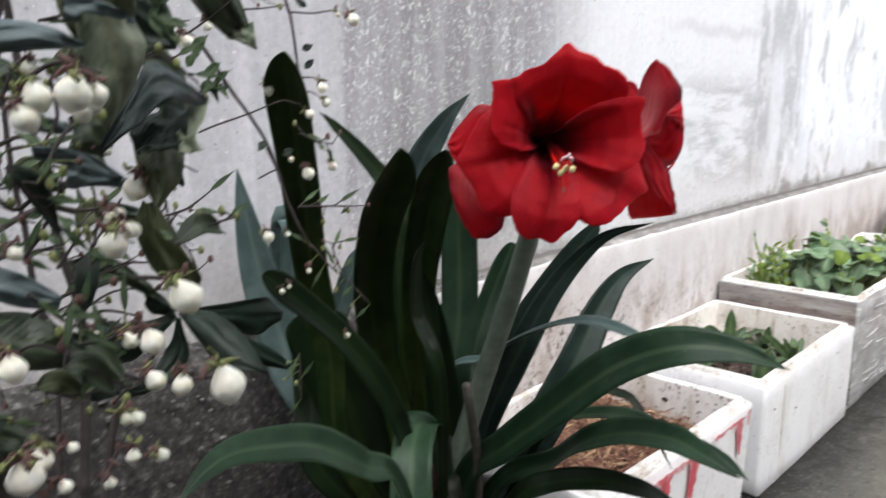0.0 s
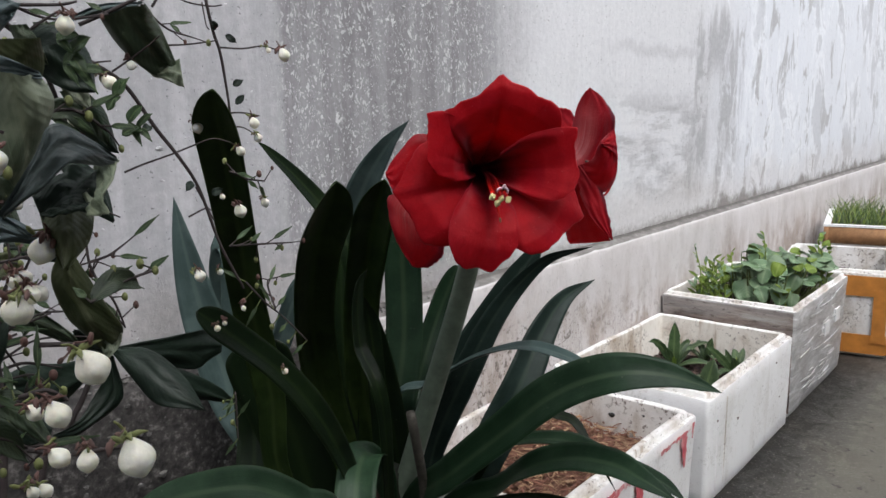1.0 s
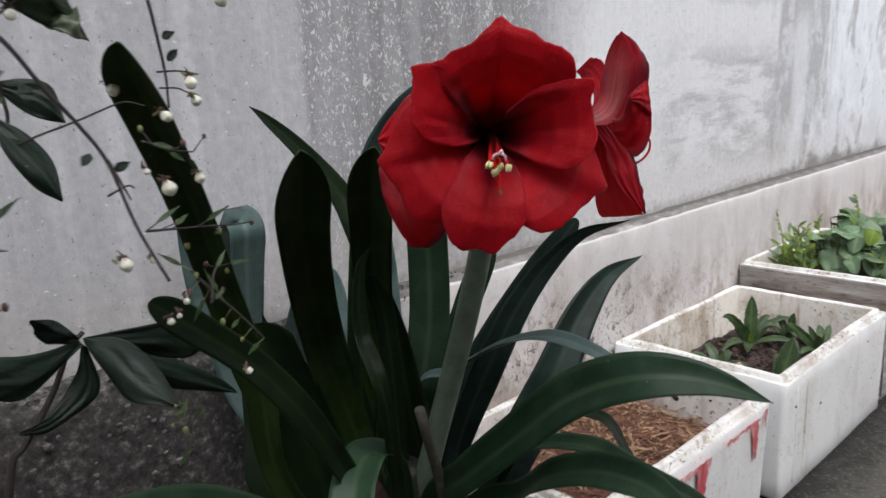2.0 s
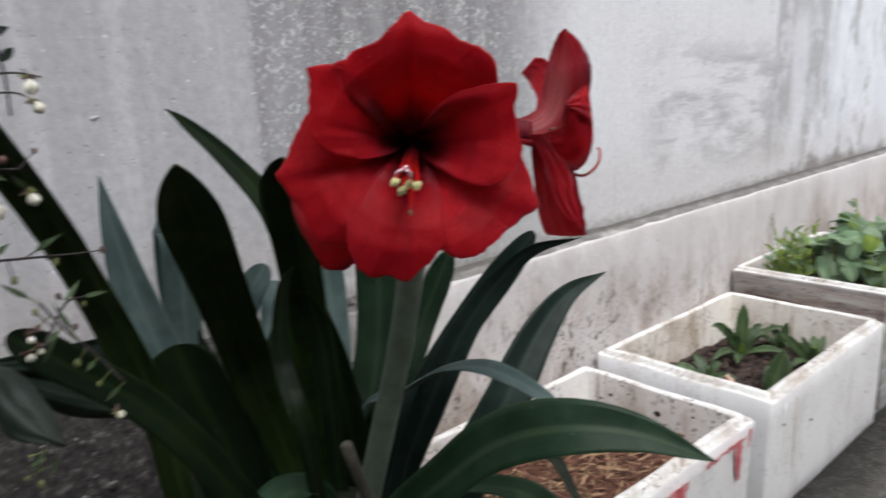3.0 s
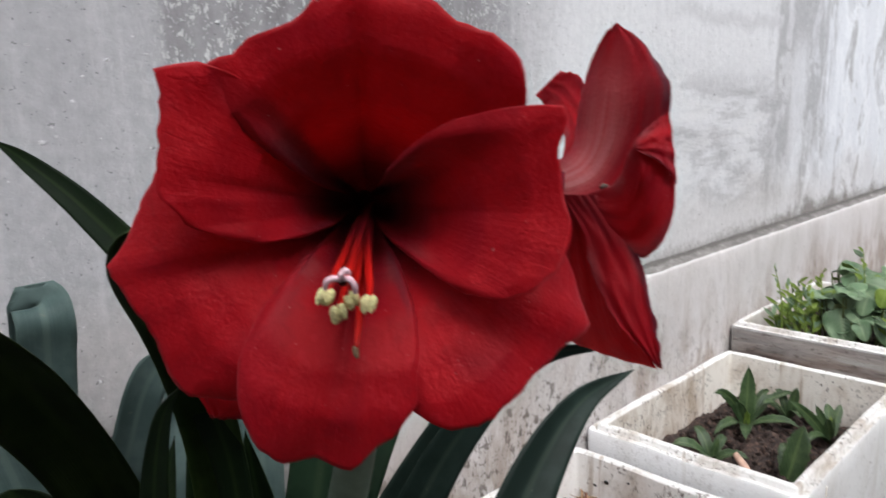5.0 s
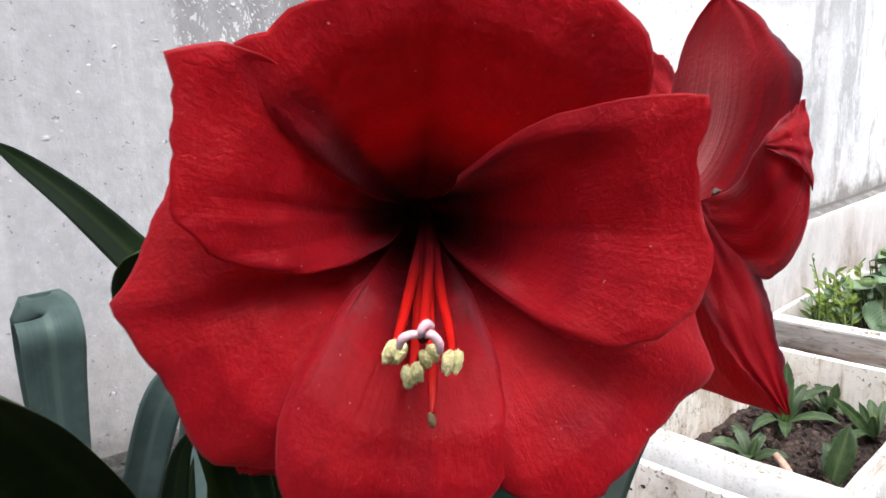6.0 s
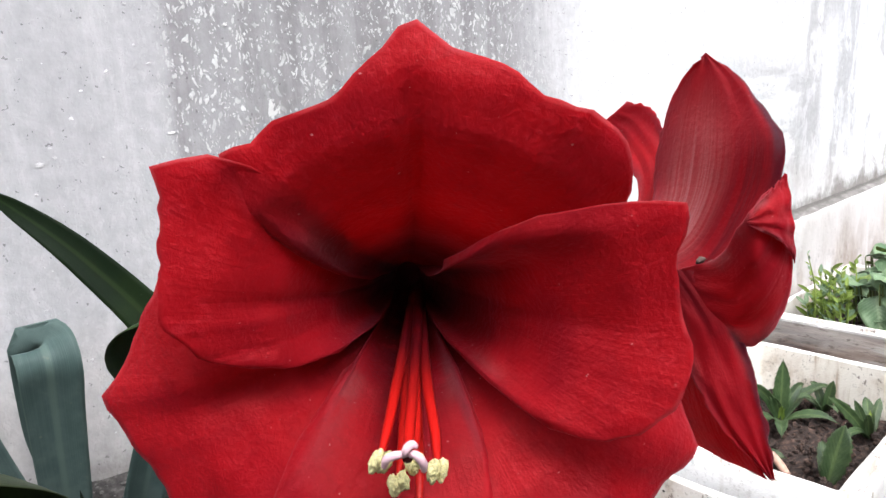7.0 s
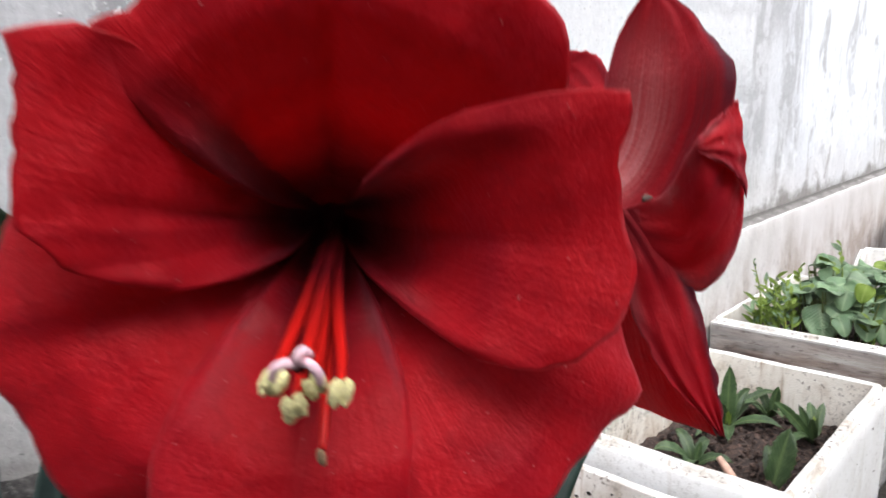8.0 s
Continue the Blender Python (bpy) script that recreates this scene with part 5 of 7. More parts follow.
strap([(0.194, 0.621, 0.540), (0.132, 0.593, 0.592), (0.068, 0.574, 0.641), (0.022, 0.563, 0.662), (-0.019, 0.554, 0.674), (-0.048, 0.544, 0.674), (-0.072, 0.536, 0.664)], 0.036, face=(-0.3, -0.6, 0.7), tip="point", material=M_BLADE_GREEN, seed=16)
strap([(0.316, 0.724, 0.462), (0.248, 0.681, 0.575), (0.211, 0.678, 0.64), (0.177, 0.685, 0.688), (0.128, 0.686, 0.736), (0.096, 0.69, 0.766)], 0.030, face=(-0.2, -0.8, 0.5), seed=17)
strap([(0.377, 1.055, 0.47), (0.377, 1.075, 0.56), (0.375, 1.065, 0.63), (0.374, 1.052, 0.70), (0.373, 1.043, 0.734), (0.374, 1.053, 0.748), (0.376, 1.072, 0.744), (0.378, 1.086, 0.715), (0.380, 1.092, 0.66), (0.381, 1.093, 0.61)], 0.050, material=M_BLADE_BLUE, face=(-0.2, -0.95, 0.2), seed=18)
strap([(0.420, 1.04, 0.50), (0.421, 1.03, 0.56), (0.426, 1.01, 0.61), (0.437, 0.99, 0.665), (0.455, 0.975, 0.70)], 0.036, material=M_BLADE_BLUE, face=(-0.3, -0.9, 0.2), seed=19)
strap([(0.39, 0.76, 0.44), (0.345, 0.73, 0.515), (0.30, 0.70, 0.542), (0.262, 0.672, 0.525), (0.235, 0.645, 0.47), (0.22, 0.63, 0.41)], 0.046, face=(-0.6, -0.6, 0.9), material=M_BLADE_GREEN, seed=20)
strap([(0.356, 0.6, 0.461), (0.366, 0.55, 0.498), (0.379, 0.5, 0.513), (0.386, 0.45, 0.518), (0.412, 0.42, 0.501)], 0.030, face=(-0.4, -0.3, 0.9), tip="long", base=1.1, seed=23)
strap(((0.324, 0.687, 0.589), (0.329, 0.728, 0.668), (0.345, 0.744, 0.73), (0.362, 0.743, 0.755)), 0.020, face=(-0.3, -0.9, 0.1), tip="point", seed=22)

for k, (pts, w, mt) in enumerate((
        ([(0.389, 0.834, 0.408), (0.43, 0.876, 0.537), (0.442, 0.887, 0.652), (0.448, 0.891, 0.784)], 0.042, M_BLADE_SHADED),
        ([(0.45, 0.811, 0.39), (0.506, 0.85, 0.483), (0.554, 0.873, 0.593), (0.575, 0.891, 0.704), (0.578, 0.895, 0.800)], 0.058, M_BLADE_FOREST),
        ([(0.35, 0.845, 0.40), (0.328, 0.872, 0.52), (0.305, 0.888, 0.60), (0.293, 0.895, 0.654)], 0.086, M_BLADE_SHADED),
        ([(0.291, 0.89, 0.423), (0.308, 0.93, 0.513), (0.326, 0.957, 0.601)], 0.046, M_BLADE_SHADED),
        ([(0.305, 0.91, 0.418), (0.369, 0.978, 0.477), (0.38, 1.009, 0.553), (0.377, 1.031, 0.620)], 0.050, M_BLADE_SHADED),
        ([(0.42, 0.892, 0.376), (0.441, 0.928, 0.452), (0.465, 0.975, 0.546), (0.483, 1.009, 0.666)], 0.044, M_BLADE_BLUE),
        ([(0.352, 0.884, 0.409), (0.40, 0.94, 0.482), (0.43, 0.96, 0.551), (0.45, 0.965, 0.62)], 0.044, M_BLADE_SHADED),
        ([(0.47, 0.79, 0.40), (0.504, 0.865, 0.525), (0.479, 0.907, 0.528), (0.451, 0.962, 0.520)], 0.026, M_BLADE_SHADED),
        ([(0.46, 0.80, 0.42), (0.457, 0.815, 0.53), (0.452, 0.82, 0.61), (0.445, 0.82, 0.672)], 0.046, M_BLADE_SHADED))):
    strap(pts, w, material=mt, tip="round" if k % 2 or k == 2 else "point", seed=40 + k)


def bulb():
    """The sheathed necks of the bulbs from which the leaves rise."""
    for k, (x, y, r, h) in enumerate(((0.43, 0.795, 0.042, 0.15), (0.375, 0.81, 0.032, 0.14), (0.475, 0.80, 0.030, 0.12), (0.40, 0.75, 0.030, 0.12))):
        bm = bmesh.new()
        tube(bm, [Vector((x, y, 0.27)) - AO, Vector((x, y, 0.31)) - AO, Vector((x - 0.004, y - 0.003, 0.30 + h * 0.6)) - AO, Vector((x - 0.006, y - 0.004, 0.30 + h)) - AO], [r * 0.9, r, r * 0.7, r * 0.55], 14, 16)
        part("bulb", bm, M_BULB, amaryllis, "dark sheathed bulb neck")


bulb()


def stalk():
    bm = bmesh.new()
    pts = [(0.428, 0.792, 0.30), (0.426, 0.79, 0.355), (0.438, 0.77, 0.426), (0.44, 0.736, 0.519), (0.439, 0.701, 0.607), (0.431, 0.663, 0.691), (0.421, 0.634, 0.753), (0.418, 0.620, 0.79)]
    tube(bm, [Vector(q) - AO for q in pts], [0.0145, 0.0145, 0.014, 0.0135, 0.0125, 0.012], 14, 30)
    part("flower_stalk", bm, M_STALK, amaryllis, "thick grey-green flower stalk")
    bm = bmesh.new()
    tube(bm, [Vector(q) - AO for q in ((0.425, 0.72, 0.38), (0.411, 0.707, 0.458), (0.363, 0.68, 0.581))], [0.007, 0.0065, 0.006], 10, 12)
    part("cut_stub", bm, M_STUB, amaryllis, "dry cut stump of an old stalk")
    bm = blade([Vector(q) - AO for q in ((0.40, 0.77, 0.38), (0.345, 0.735, 0.45), (0.325, 0.73, 0.51))], 0.03, VIEW, tip="point", seed=71)
    part("dry_leaf", bm, M_DRY, amaryllis, "withered brown leaf")


stalk()


TRUMPET = ((0.005, -0.100), (0.011, -0.079), (0.019, -0.056), (0.031, -0.031), (0.047, -0.011), (0.064, 0.000), (0.080, 0.006), (0.110, 0.008))


def along(table, x):
    """Smooth look-up in a table of pairs."""
    if x <= table[0][0]:
        return table[0][1]
    for (x0, y0), (x1, y1) in zip(table, table[1:]):
        if x <= x1:
            t = (x - x0) / (x1 - x0)
            return y0 + (y1 - y0) * (t * t * (3 - 2 * t) * 0.5 + t * 0.5)
    return table[-1][1]


def sheet_to_bm(bm, front, uvs, thick, normal_of):
    """Gives a grid of points a second side and closes its edge."""
    rows = [[bm.verts.new(p) for p in r] for r in front]
    backs = [[bm.verts.new(p - normal_of(i, j) * thick) for j, p in enumerate(r)] for i, r in enumerate(front)]
    grid_faces(bm, rows, uvs=uvs)
    grid_faces(bm, [list(reversed(r)) for r in backs], uvs=[list(reversed(r)) for r in uvs])
    layer = bm.loops.layers.uv.verify()
    n, m = len(rows), len(rows[0])
    rim = [(i, 0) for i in range(n)] + [(n - 1, j) for j in range(1, m)] + [(i, m - 1) for i in range(n - 2, -1, -1)]
    for (i0, j0), (i1, j1) in zip(rim, rim[1:]):
        f = bm.faces.new((rows[i0][j0], rows[i1][j1], backs[i1][j1], backs[i0][j0]))
        for lp in f.loops:
            lp[layer].uv = uvs[i0][j0]
    bmesh.ops.recalc_face_normals(bm, faces=bm.faces)


def petal(ring, outline, tilt=0.0, ahead=0.0, lift=(0.0, 0.0), bulge=0.0, ruffle=0.002, seed=0, narrow=0.9, recurve=0.009, skew=0.0, flat=(0.0, 0.0), crease=0.0022, rim=0.0):
    """A petal of a trumpet flower, fanned about the axis. ring: the flower's frame (z out of the mouth). outline: its far edge as pairs of
    degrees and millimetres from the axis, in order; tilt: how far the tip leans out; skew: how much further one side does, flat: how far its two sides stay behind; lift: how far its two side edges stand out; rim: how far the middle of the rim rolls back."""
    rnd = random.Random(seed)
    ph = [rnd.uniform(0, 6.28) for _ in range(4)]
    a0, a1 = outline[0][0], outline[-1][0]
    mid = (a0 + a1) / 2
    ns, nw = 44, 40
    front, uvs = [], []
    z_axis = ring.to_3x3() @ Vector((0, 0, 1))
    for i in range(ns + 1):
        s = i / ns
        row, urow = [], []
        for j in range(nw + 1):
            w = 2 * j / nw - 1
            at = mid + (a1 - a0) / 2 * w
            reach = along(outline, at) / 1000
            r = 0.005 + (reach - 0.005) * s
            ang = radians(mid + (a1 - a0) / 2 * w * (narrow + (1 - narrow) * min(1, s / 0.45)))
            e = abs(w)
            z = along(TRUMPET, r) + ahead * min(1, s * 2.2)
            z += (tilt * (1 - flat[w > 0] * e ** 3) + skew * 1.8 * w * (1 - w * w)) * s ** 2.0 - (recurve + rim * (1 - e * e)) * max(0.0, (s - 0.5) / 0.5) ** 2.5
            z += bulge * (1 - w * w) * math.sin(math.pi * min(1, s * 1.05)) 
            z += (lift[1] if w > 0 else lift[0]) * e ** 3 * math.sin(math.pi * (0.12 + 0.8 * s)) * min(1.0, 3.5 * s)
            z += -crease * math.exp(-(w / 0.08) ** 2) * math.sin(math.pi * s)
            z += ruffle * s ** 4 * (math.sin(ph[0] + 5.0 * w) + 0.5 * math.sin(ph[1] + 9 * w) + 0.8 * noise.noise(Vector((w * 7, seed, 3.0))))
            z += ruffle * 1.1 * s * s * noise.noise(Vector((w * 2.2 + seed, s * 3.5, 2.0)))
            z += 0.0011 * s * s * (1 - s * 0.5) * noise.noise(Vector((w * 9 + seed * 2.3, s * 0.9, 6.0)))
            jag = 0.0016 * s ** 6 * (noise.noise(Vector((w * 6, seed, 5.0))) + 0.7 * noise.noise(Vector((w * 21, seed, 8.0))))
            rr = r + jag
            x, y = rr * math.cos(ang), rr * math.sin(ang)
            y += 0.010
            x += 0.07 * min(0.0, z)
            row.append(ring @ Vector((x, y, z)))
            urow.append(((w + 1) / 2, s))
        front.append(row)
        uvs.append(urow)
    bm = bmesh.new()
    sheet_to_bm(bm, front, uvs, 0.0006, lambda i, j: z_axis)
    return bm


def fan(ring, left, right, bow=0.0, ruffle=0.0012, seed=0, edge_curl=0.0):
    """A free petal spread between two edges, each a few (right, up, towards) points in millimetres. bow: how far its middle stands out."""
    rnd = random.Random(seed)
    ph = [rnd.uniform(0, 6.28) for _ in range(3)]
    ns, nw = 36, 28
    a = [p for p, w in catmull([Vector(q) / 1000 for q in left], ns + 1)]
    b = [p for p, w in catmull([Vector(q) / 1000 for q in right], ns + 1)]
    front, uvs = [], []
    for i in range(ns + 1):
        s = i / ns
        wide = (b[i] - a[i]).length
        row, urow = [], []
        for j in range(nw + 1):
            u = j / nw
            w = 2 * u - 1
            q = a[i].lerp(b[i], u)
            z = bow * wide * (1 - w * w) * 0.5
            z += ruffle * s * w * w * (math.sin(8 * s + ph[0] + 2 * w) + 0.7 * math.sin(19 * s + ph[1]) + 1.2 * noise.noise(Vector((s * 9, w * 2, seed))))
            z += 0.0007 * math.sin(w * 10 + ph[2] + s * 2) * s + 0.0012 * noise.noise(Vector((w * 3 + seed, s * 5, 1)))
            z += edge_curl * max(0.0, w - 0.6) ** 2
            q = q + Vector((0.35 * z * (1 if bow < 0 else -1) * 0.3, 0, z))
            ragged = max(0.0, abs(w) - 0.75) / 0.25 * s
            q += (b[i] - a[i]).normalized() * (ragged * 0.0022 * (noise.noise(Vector((s * 16, seed, w))) + 0.7 * noise.noise(Vector((s * 45, seed, w)))))
            row.append(ring @ q)
            urow.append((u, 0.25 + 0.75 * s))
        front.append(row)
        uvs.append(urow)
    bm = bmesh.new()
    z_axis = ring.to_3x3() @ Vector((0, 0, 1))
    sheet_to_bm(bm, front, uvs, 0.0006, lambda i, j: z_axis)
    return bm


def frame_of(center, out, up=(0, 0, 1)):
    """x to the right as the looker sees it, y up, z out of the mouth."""
    z = Vector(out).normalized()
    x = Vector(up).cross(z).normalized()
    y = z.cross(x)
    m = Matrix((x, y, z)).transposed().to_4x4()
    m.translation = Vector(center) - AO
    return m


def stamens(flower, ring, ends, stigma_end):
    """Red filaments with two-lobed cream anthers, and a style with a three-lobed pale stigma."""
    for k, (u, v, a) in enumerate(ends):
        bm = bmesh.new()
        pts = [ring @ Vector(q) for q in ((u * 0.15 - 0.002, 0.008, -0.078), (u * 0.34 - 0.0018, 0.004 + v * 0.08, -0.034), (u * 0.62 - 0.0012, v * 0.40, a - 0.035), (u * 0.88, v * 0.78, a - 0.011), (u, v, a))]
        tube(bm, pts, [0.0019, 0.0019, 0.0018, 0.0015, 0.0009], 8, 26)
        part("filament", bm, M_FILAMENT, flower, "scarlet filament")
        bm = bmesh.new()
        rnd = random.Random(k)
        turn = (ring.to_3x3() @ Euler((0.4 * (k % 3) - 0.2, 0.3, (-0.55, 0.15, 0.5, -0.3, 0.2)[k])).to_matrix())
        if k < 4:
            for side in (-1, 1):
                blob(bm, ring @ Vector((u, v - 0.001, a + 0.002)) + turn @ Vector((0.0013 * side, 0.0002 * side, 0)), 0.0026, (0.66, 1.22, 0.62), 14, 12, turn=turn, lumps=0.5, rnd=rnd)
        else:
            blob(bm, ring @ Vector((u, v - 0.001, a + 0.002)), 0.0016, (0.72, 1.55, 0.6), 12, 10, turn=turn, lumps=0.45, rnd=rnd)
        part("anther", bm, M_ANTHER if k < 4 else M_STRAW_PALE, flower, "cream anther dusted with pollen" if k < 4 else "spent withered anther")
    u, v, a = stigma_end
    bm = bmesh.new()
    tube(bm, [ring @ Vector(q) for q in ((-0.002, 0.009, -0.078), (-0.003, 0.002, -0.012), (u, v - 0.001, a - 0.016), (u, v, a))], [0.0018, 0.0017, 0.0015, 0.0014], 8, 22)
    part("style", bm, M_FILAMENT, flower, "scarlet style")
    bm = bmesh.new()
    for arc in (((-2.5, 1.4, 1), (-5.0, 0.3, 0.6), (-6.0, -2.4, -1)), ((2.0, 1.2, 1), (3.7, -1.0, 0.6), (3.9, -4.0, -1)), ((-0.4, 2.2, 1), (1.0, 3.8, 0.8), (2.3, 2.7, -0.6))):
        s = Vector((u, v, a))
        tube(bm, [ring @ (s - Vector((0, 0, 0.002)))] + [ring @ (s + Vector(q) / 1000) for q in arc], [0.0009, 0.0011, 0.0012, 0.0008], 8, 14)
    part("stigma", bm, M_STIGMA, flower, "pale pink three-lobed stigma")


def flower_one():
    flower = new("flower")
    flower.parent = amaryllis
    tagged(flower, "large open dark red flower")
    ring = frame_of((0.345, 0.530, 0.872), (-0.68, -0.73, 0.06))
    specs = [
        dict(outline=((24, 50), (32, 74), (40, 80), (44, 83), (50, 82), (61, 79), (74, 83), (81, 84), (89, 92), (96, 83), (106, 75), (114, 75), (120, 77), (126, 76), (133, 80), (137, 74), (142, 58), (148, 36), (152, 22)), tilt=0.030, flat=(0.9, 0.45), skew=-0.006, lift=(-0.006, 0.0026), crease=0.0045, rim=0.010, bulge=0.002, seed=1, narrow=1.0),
        dict(outline=((148, 58), (156, 76), (166, 85), (173, 88), (179, 92), (186, 99), (190, 107), (196, 103), (205, 99), (214, 101), (224, 106), (228, 100), (235, 92), (246, 66)), tilt=-0.005, ahead=-0.003, seed=2, narrow=1.0),
        dict(outline=((272, 58), (281, 80), (290, 92), (298, 94), (313, 94), (322, 98), (330, 108), (337, 98), (350, 84), (360, 70)), tilt=-0.002, skew=-0.024, ahead=-0.003, seed=3, narrow=1.0),
        dict(outline=((126, 56), (130, 72), (134, 81), (138, 86), (142, 91), (146, 85), (152, 81), (160, 77), (170, 74), (180, 66), (186, 56), (192, 45), (199, 31), (206, 18)), tilt=0.020, flat=(0.10, 0.0), lift=(-0.003, 0.016), bulge=0.002, ruffle=0.003, seed=4),
        dict(outline=((-58, 14), (-52, 22), (-45, 33), (-42, 44), (-39, 51), (-32, 62), (-24, 70), (-13, 76), (-4, 77), (6, 75), (17, 76), (27, 84), (31, 78), (35, 69), (39, 60), (44, 52), (50, 42), (55, 33), (60, 20)), tilt=0.018, ahead=0.004, lift=(0.012, 0.030), bulge=0.003, seed=5),
        dict(outline=((216, 34), (221, 60), (227, 77), (234, 90), (245, 103), (249, 105), (256, 100), (264, 103), (273, 90), (282, 79), (288, 69), (293, 54), (300, 30)), tilt=0.004, ahead=0.002, lift=(0.001, 0.001), bulge=0.004, seed=6),
    ]
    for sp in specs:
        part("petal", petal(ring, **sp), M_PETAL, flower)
    stamens(flower, ring, [(-0.0130, -0.0140, 0.032), (-0.0085, -0.0200, 0.033), (-0.0040, -0.0160, 0.030), (0.0022, -0.0170, 0.033), (-0.0040, -0.0370, 0.022)], (-0.005, -0.0075, 0.049))
    bm = bmesh.new()
    tube(bm, [Vector((0.418, 0.620, 0.785)) - AO, Vector((0.424, 0.622, 0.84)) - AO, ring @ Vector((-0.007, 0.010, -0.118)), ring @ Vector((-0.007, 0.010, -0.0990))], [0.006, 0.006, 0.008, 0.0055], 12, 18)
    part("flower_tube", bm, M_NECK, flower, "dark red flower neck")


def flower_two():
    flower = new("flower")
    flower.parent = amaryllis
    tagged(flower, "second dark red flower, turned away and slightly withered")
    ring = frame_of((0.50, 0.50, 0.88), (-0.68, -0.73, 0.06))
    # its mouth looks along the wall: the petals are seen from outside, with the upper one's dark torn edge and the folded lip of the next
    part("petal", fan(ring, ((-34, 8, -40), (-27, 28, -60), (-31, 46, -92), (-36, 55, -106)), ((-24, 10, -40), (-12, 40, -60), (-14, 62, -75), (-24, 68, -86)), 0.1, 0.002, 14), M_PETAL, flower)
    part("petal", fan(ring, ((-40, -8, 0), (-36, -40, -22), (-30, -72, -48), (-24, -92, -64), (-18, -99, -72)), ((-32, -6, 4), (-20, -34, 9), (-13, -56, 17), (-8, -72, 25), (-2, -85, 32)), 0.10, 0.0028, seed=16), M_PETAL, flower)
    part("petal", fan(ring, ((-58, 8, -12), (-38, 15, -20), (-28, 23, -30), (-24, 38, -39), (-19, 58, -41), (-12, 78, -36), (-6, 85, -28)), ((-52, -8, 2), (-32, -14, 4), (-10, -6, 9), (5, 24, 19), (8, 46, 21), (8, 61, 8), (3, 74, -9), (-5, 86, -27)), 0.06, 0.0048, 11, -0.02), M_PETAL_OLD, flower)
    part("petal", fan(ring, ((-30, -2, 12), (-19, 5, 24), (-16, 22, 40), (-6, 30, 36), (3, 36, 31)), ((-30, -8, 12), (-22, -24, 18), (-9, -32, 23), (-1, -29, 25), (5, -18, 27), (7, -2, 30), (4, 20, 31), (3, 36, 31)), 0.16, 0.0010, 13), M_PETAL, flower)
    part("petal", fan(ring, ((-16, 22, 41), (-7, 30, 38), (3, 36, 32)), ((-15.5, 19, 42), (-3, 12, 42), (6, 3, 34)), 0.10, 0.0002, 15), M_PETAL, flower)
    part("petal", fan(ring, ((-42, -2, 4), (-33, -20, 14), (-30, -38, 17), (-25, -52, 23), (-18, -65, 28), (-2, -84, 34)), ((-26, -2, 16), (-14, -20, 22), (-7, -36, 25), (-5, -50, 29), (-2, -64, 32), (0, -84, 34)), 0.22, 0.0010, 12), M_PETAL_MAROON, flower)
    bm = bmesh.new()
    for k in range(4):
        blob(bm, ring @ Vector((-0.023 + 0.0032 * k, 0.002 - 0.0014 * k, 0.0155 + 0.0015 * k)), 0.0022, (1.5, 0.5, 0.6), 8, 6, lumps=0.8, rnd=random.Random(3 + k))
    part("withered_tip", bm, M_DRY, flower, "shrivelled brown scrap")
    bm = bmesh.new()
    tube(bm, [ring @ (Vector(q) / 1000) for q in ((-40, -6, -30), (-15, -28, -40), (8, -42, -50), (20, -40, -56), (28, -31, -57), (29, -21, -57), (26.5, -18, -57))], [0.0016, 0.0015, 0.0014, 0.0013, 0.0012, 0.0011, 0.0009], 8, 26)
    part("style", bm, M_FILAMENT, flower, "curled scarlet style")
    bm = bmesh.new()
    tube(bm, [Vector((0.418, 0.620, 0.785)) - AO, ring @ Vector((-0.120, -0.040, -0.045)), ring @ Vector((-0.085, -0.006, -0.026)), ring @ Vector((-0.060, 0.002, -0.012)), ring @ Vector((-0.038, 0.000, -0.008))], [0.006, 0.006, 0.0085, 0.011, 0.009], 14, 24)
    part("flower_tube", bm, M_NECK, flower, "dark red flower neck")


def flower_three():
    flower = new("flower")
    flower.parent = amaryllis
    tagged(flower, "third red flower behind the large one, facing away, with a pale-ribbed petal")
    ring = frame_of((0.345, 0.530, 0.872), (-0.68, -0.73, 0.06))
    part("petal", fan(ring, ((-40, 15, -105), (-55, 45, -95), (-75, 50, -86), (-92, 34, -85), (-104, 20, -85), (-110, 9, -85)), ((-40, -5, -105), (-70, -10, -95), (-98, -12, -86), (-104, -7, -85), (-109, 4, -85)), 0.10, 0.0015, 31), M_PETAL, flower)
    part("petal", fan(ring, ((-40, -10, -102), (-75, -8, -80), (-107, -15, -70), (-109, -32, -70), (-106, -50, -70), (-98, -72, -71), (-85, -93, -70)), ((-30, -25, -102), (-40, -45, -90), (-48, -70, -76), (-52, -84, -71), (-66, -94, -69), (-80, -95, -70)), 0.14, 0.0020, 32), M_PETAL_RIBBED, flower)
    bm = bmesh.new()
    tube(bm, [Vector((0.418, 0.620, 0.785)) - AO, ring @ Vector((-0.012, -0.040, -0.128)), ring @ Vector((-0.024, -0.008, -0.118)), ring @ Vector((-0.044, 0.000, -0.102))], [0.006, 0.006, 0.009, 0.015], 12, 18)
    part("flower_tube", bm, M_NECK, flower, "dark red flower neck")


flower_one()
flower_two()
flower_three()


# ---- the flowering shrub beside it ----
shrub = thing("flowering_shrub", (-0.05, 0.75, 0.0), "straggling shrub with white round buds and dark leaves", "shrub")
SO = Vector(shrub.location)


def twig(pts, radii, material=None, name="branch"):
    bm = bmesh.new()
    tube(bm, [Vector(q) - SO for q in pts], radii, 7, 5 * len(pts))
    return part(name, bm, material or M_TWIG, shrub)


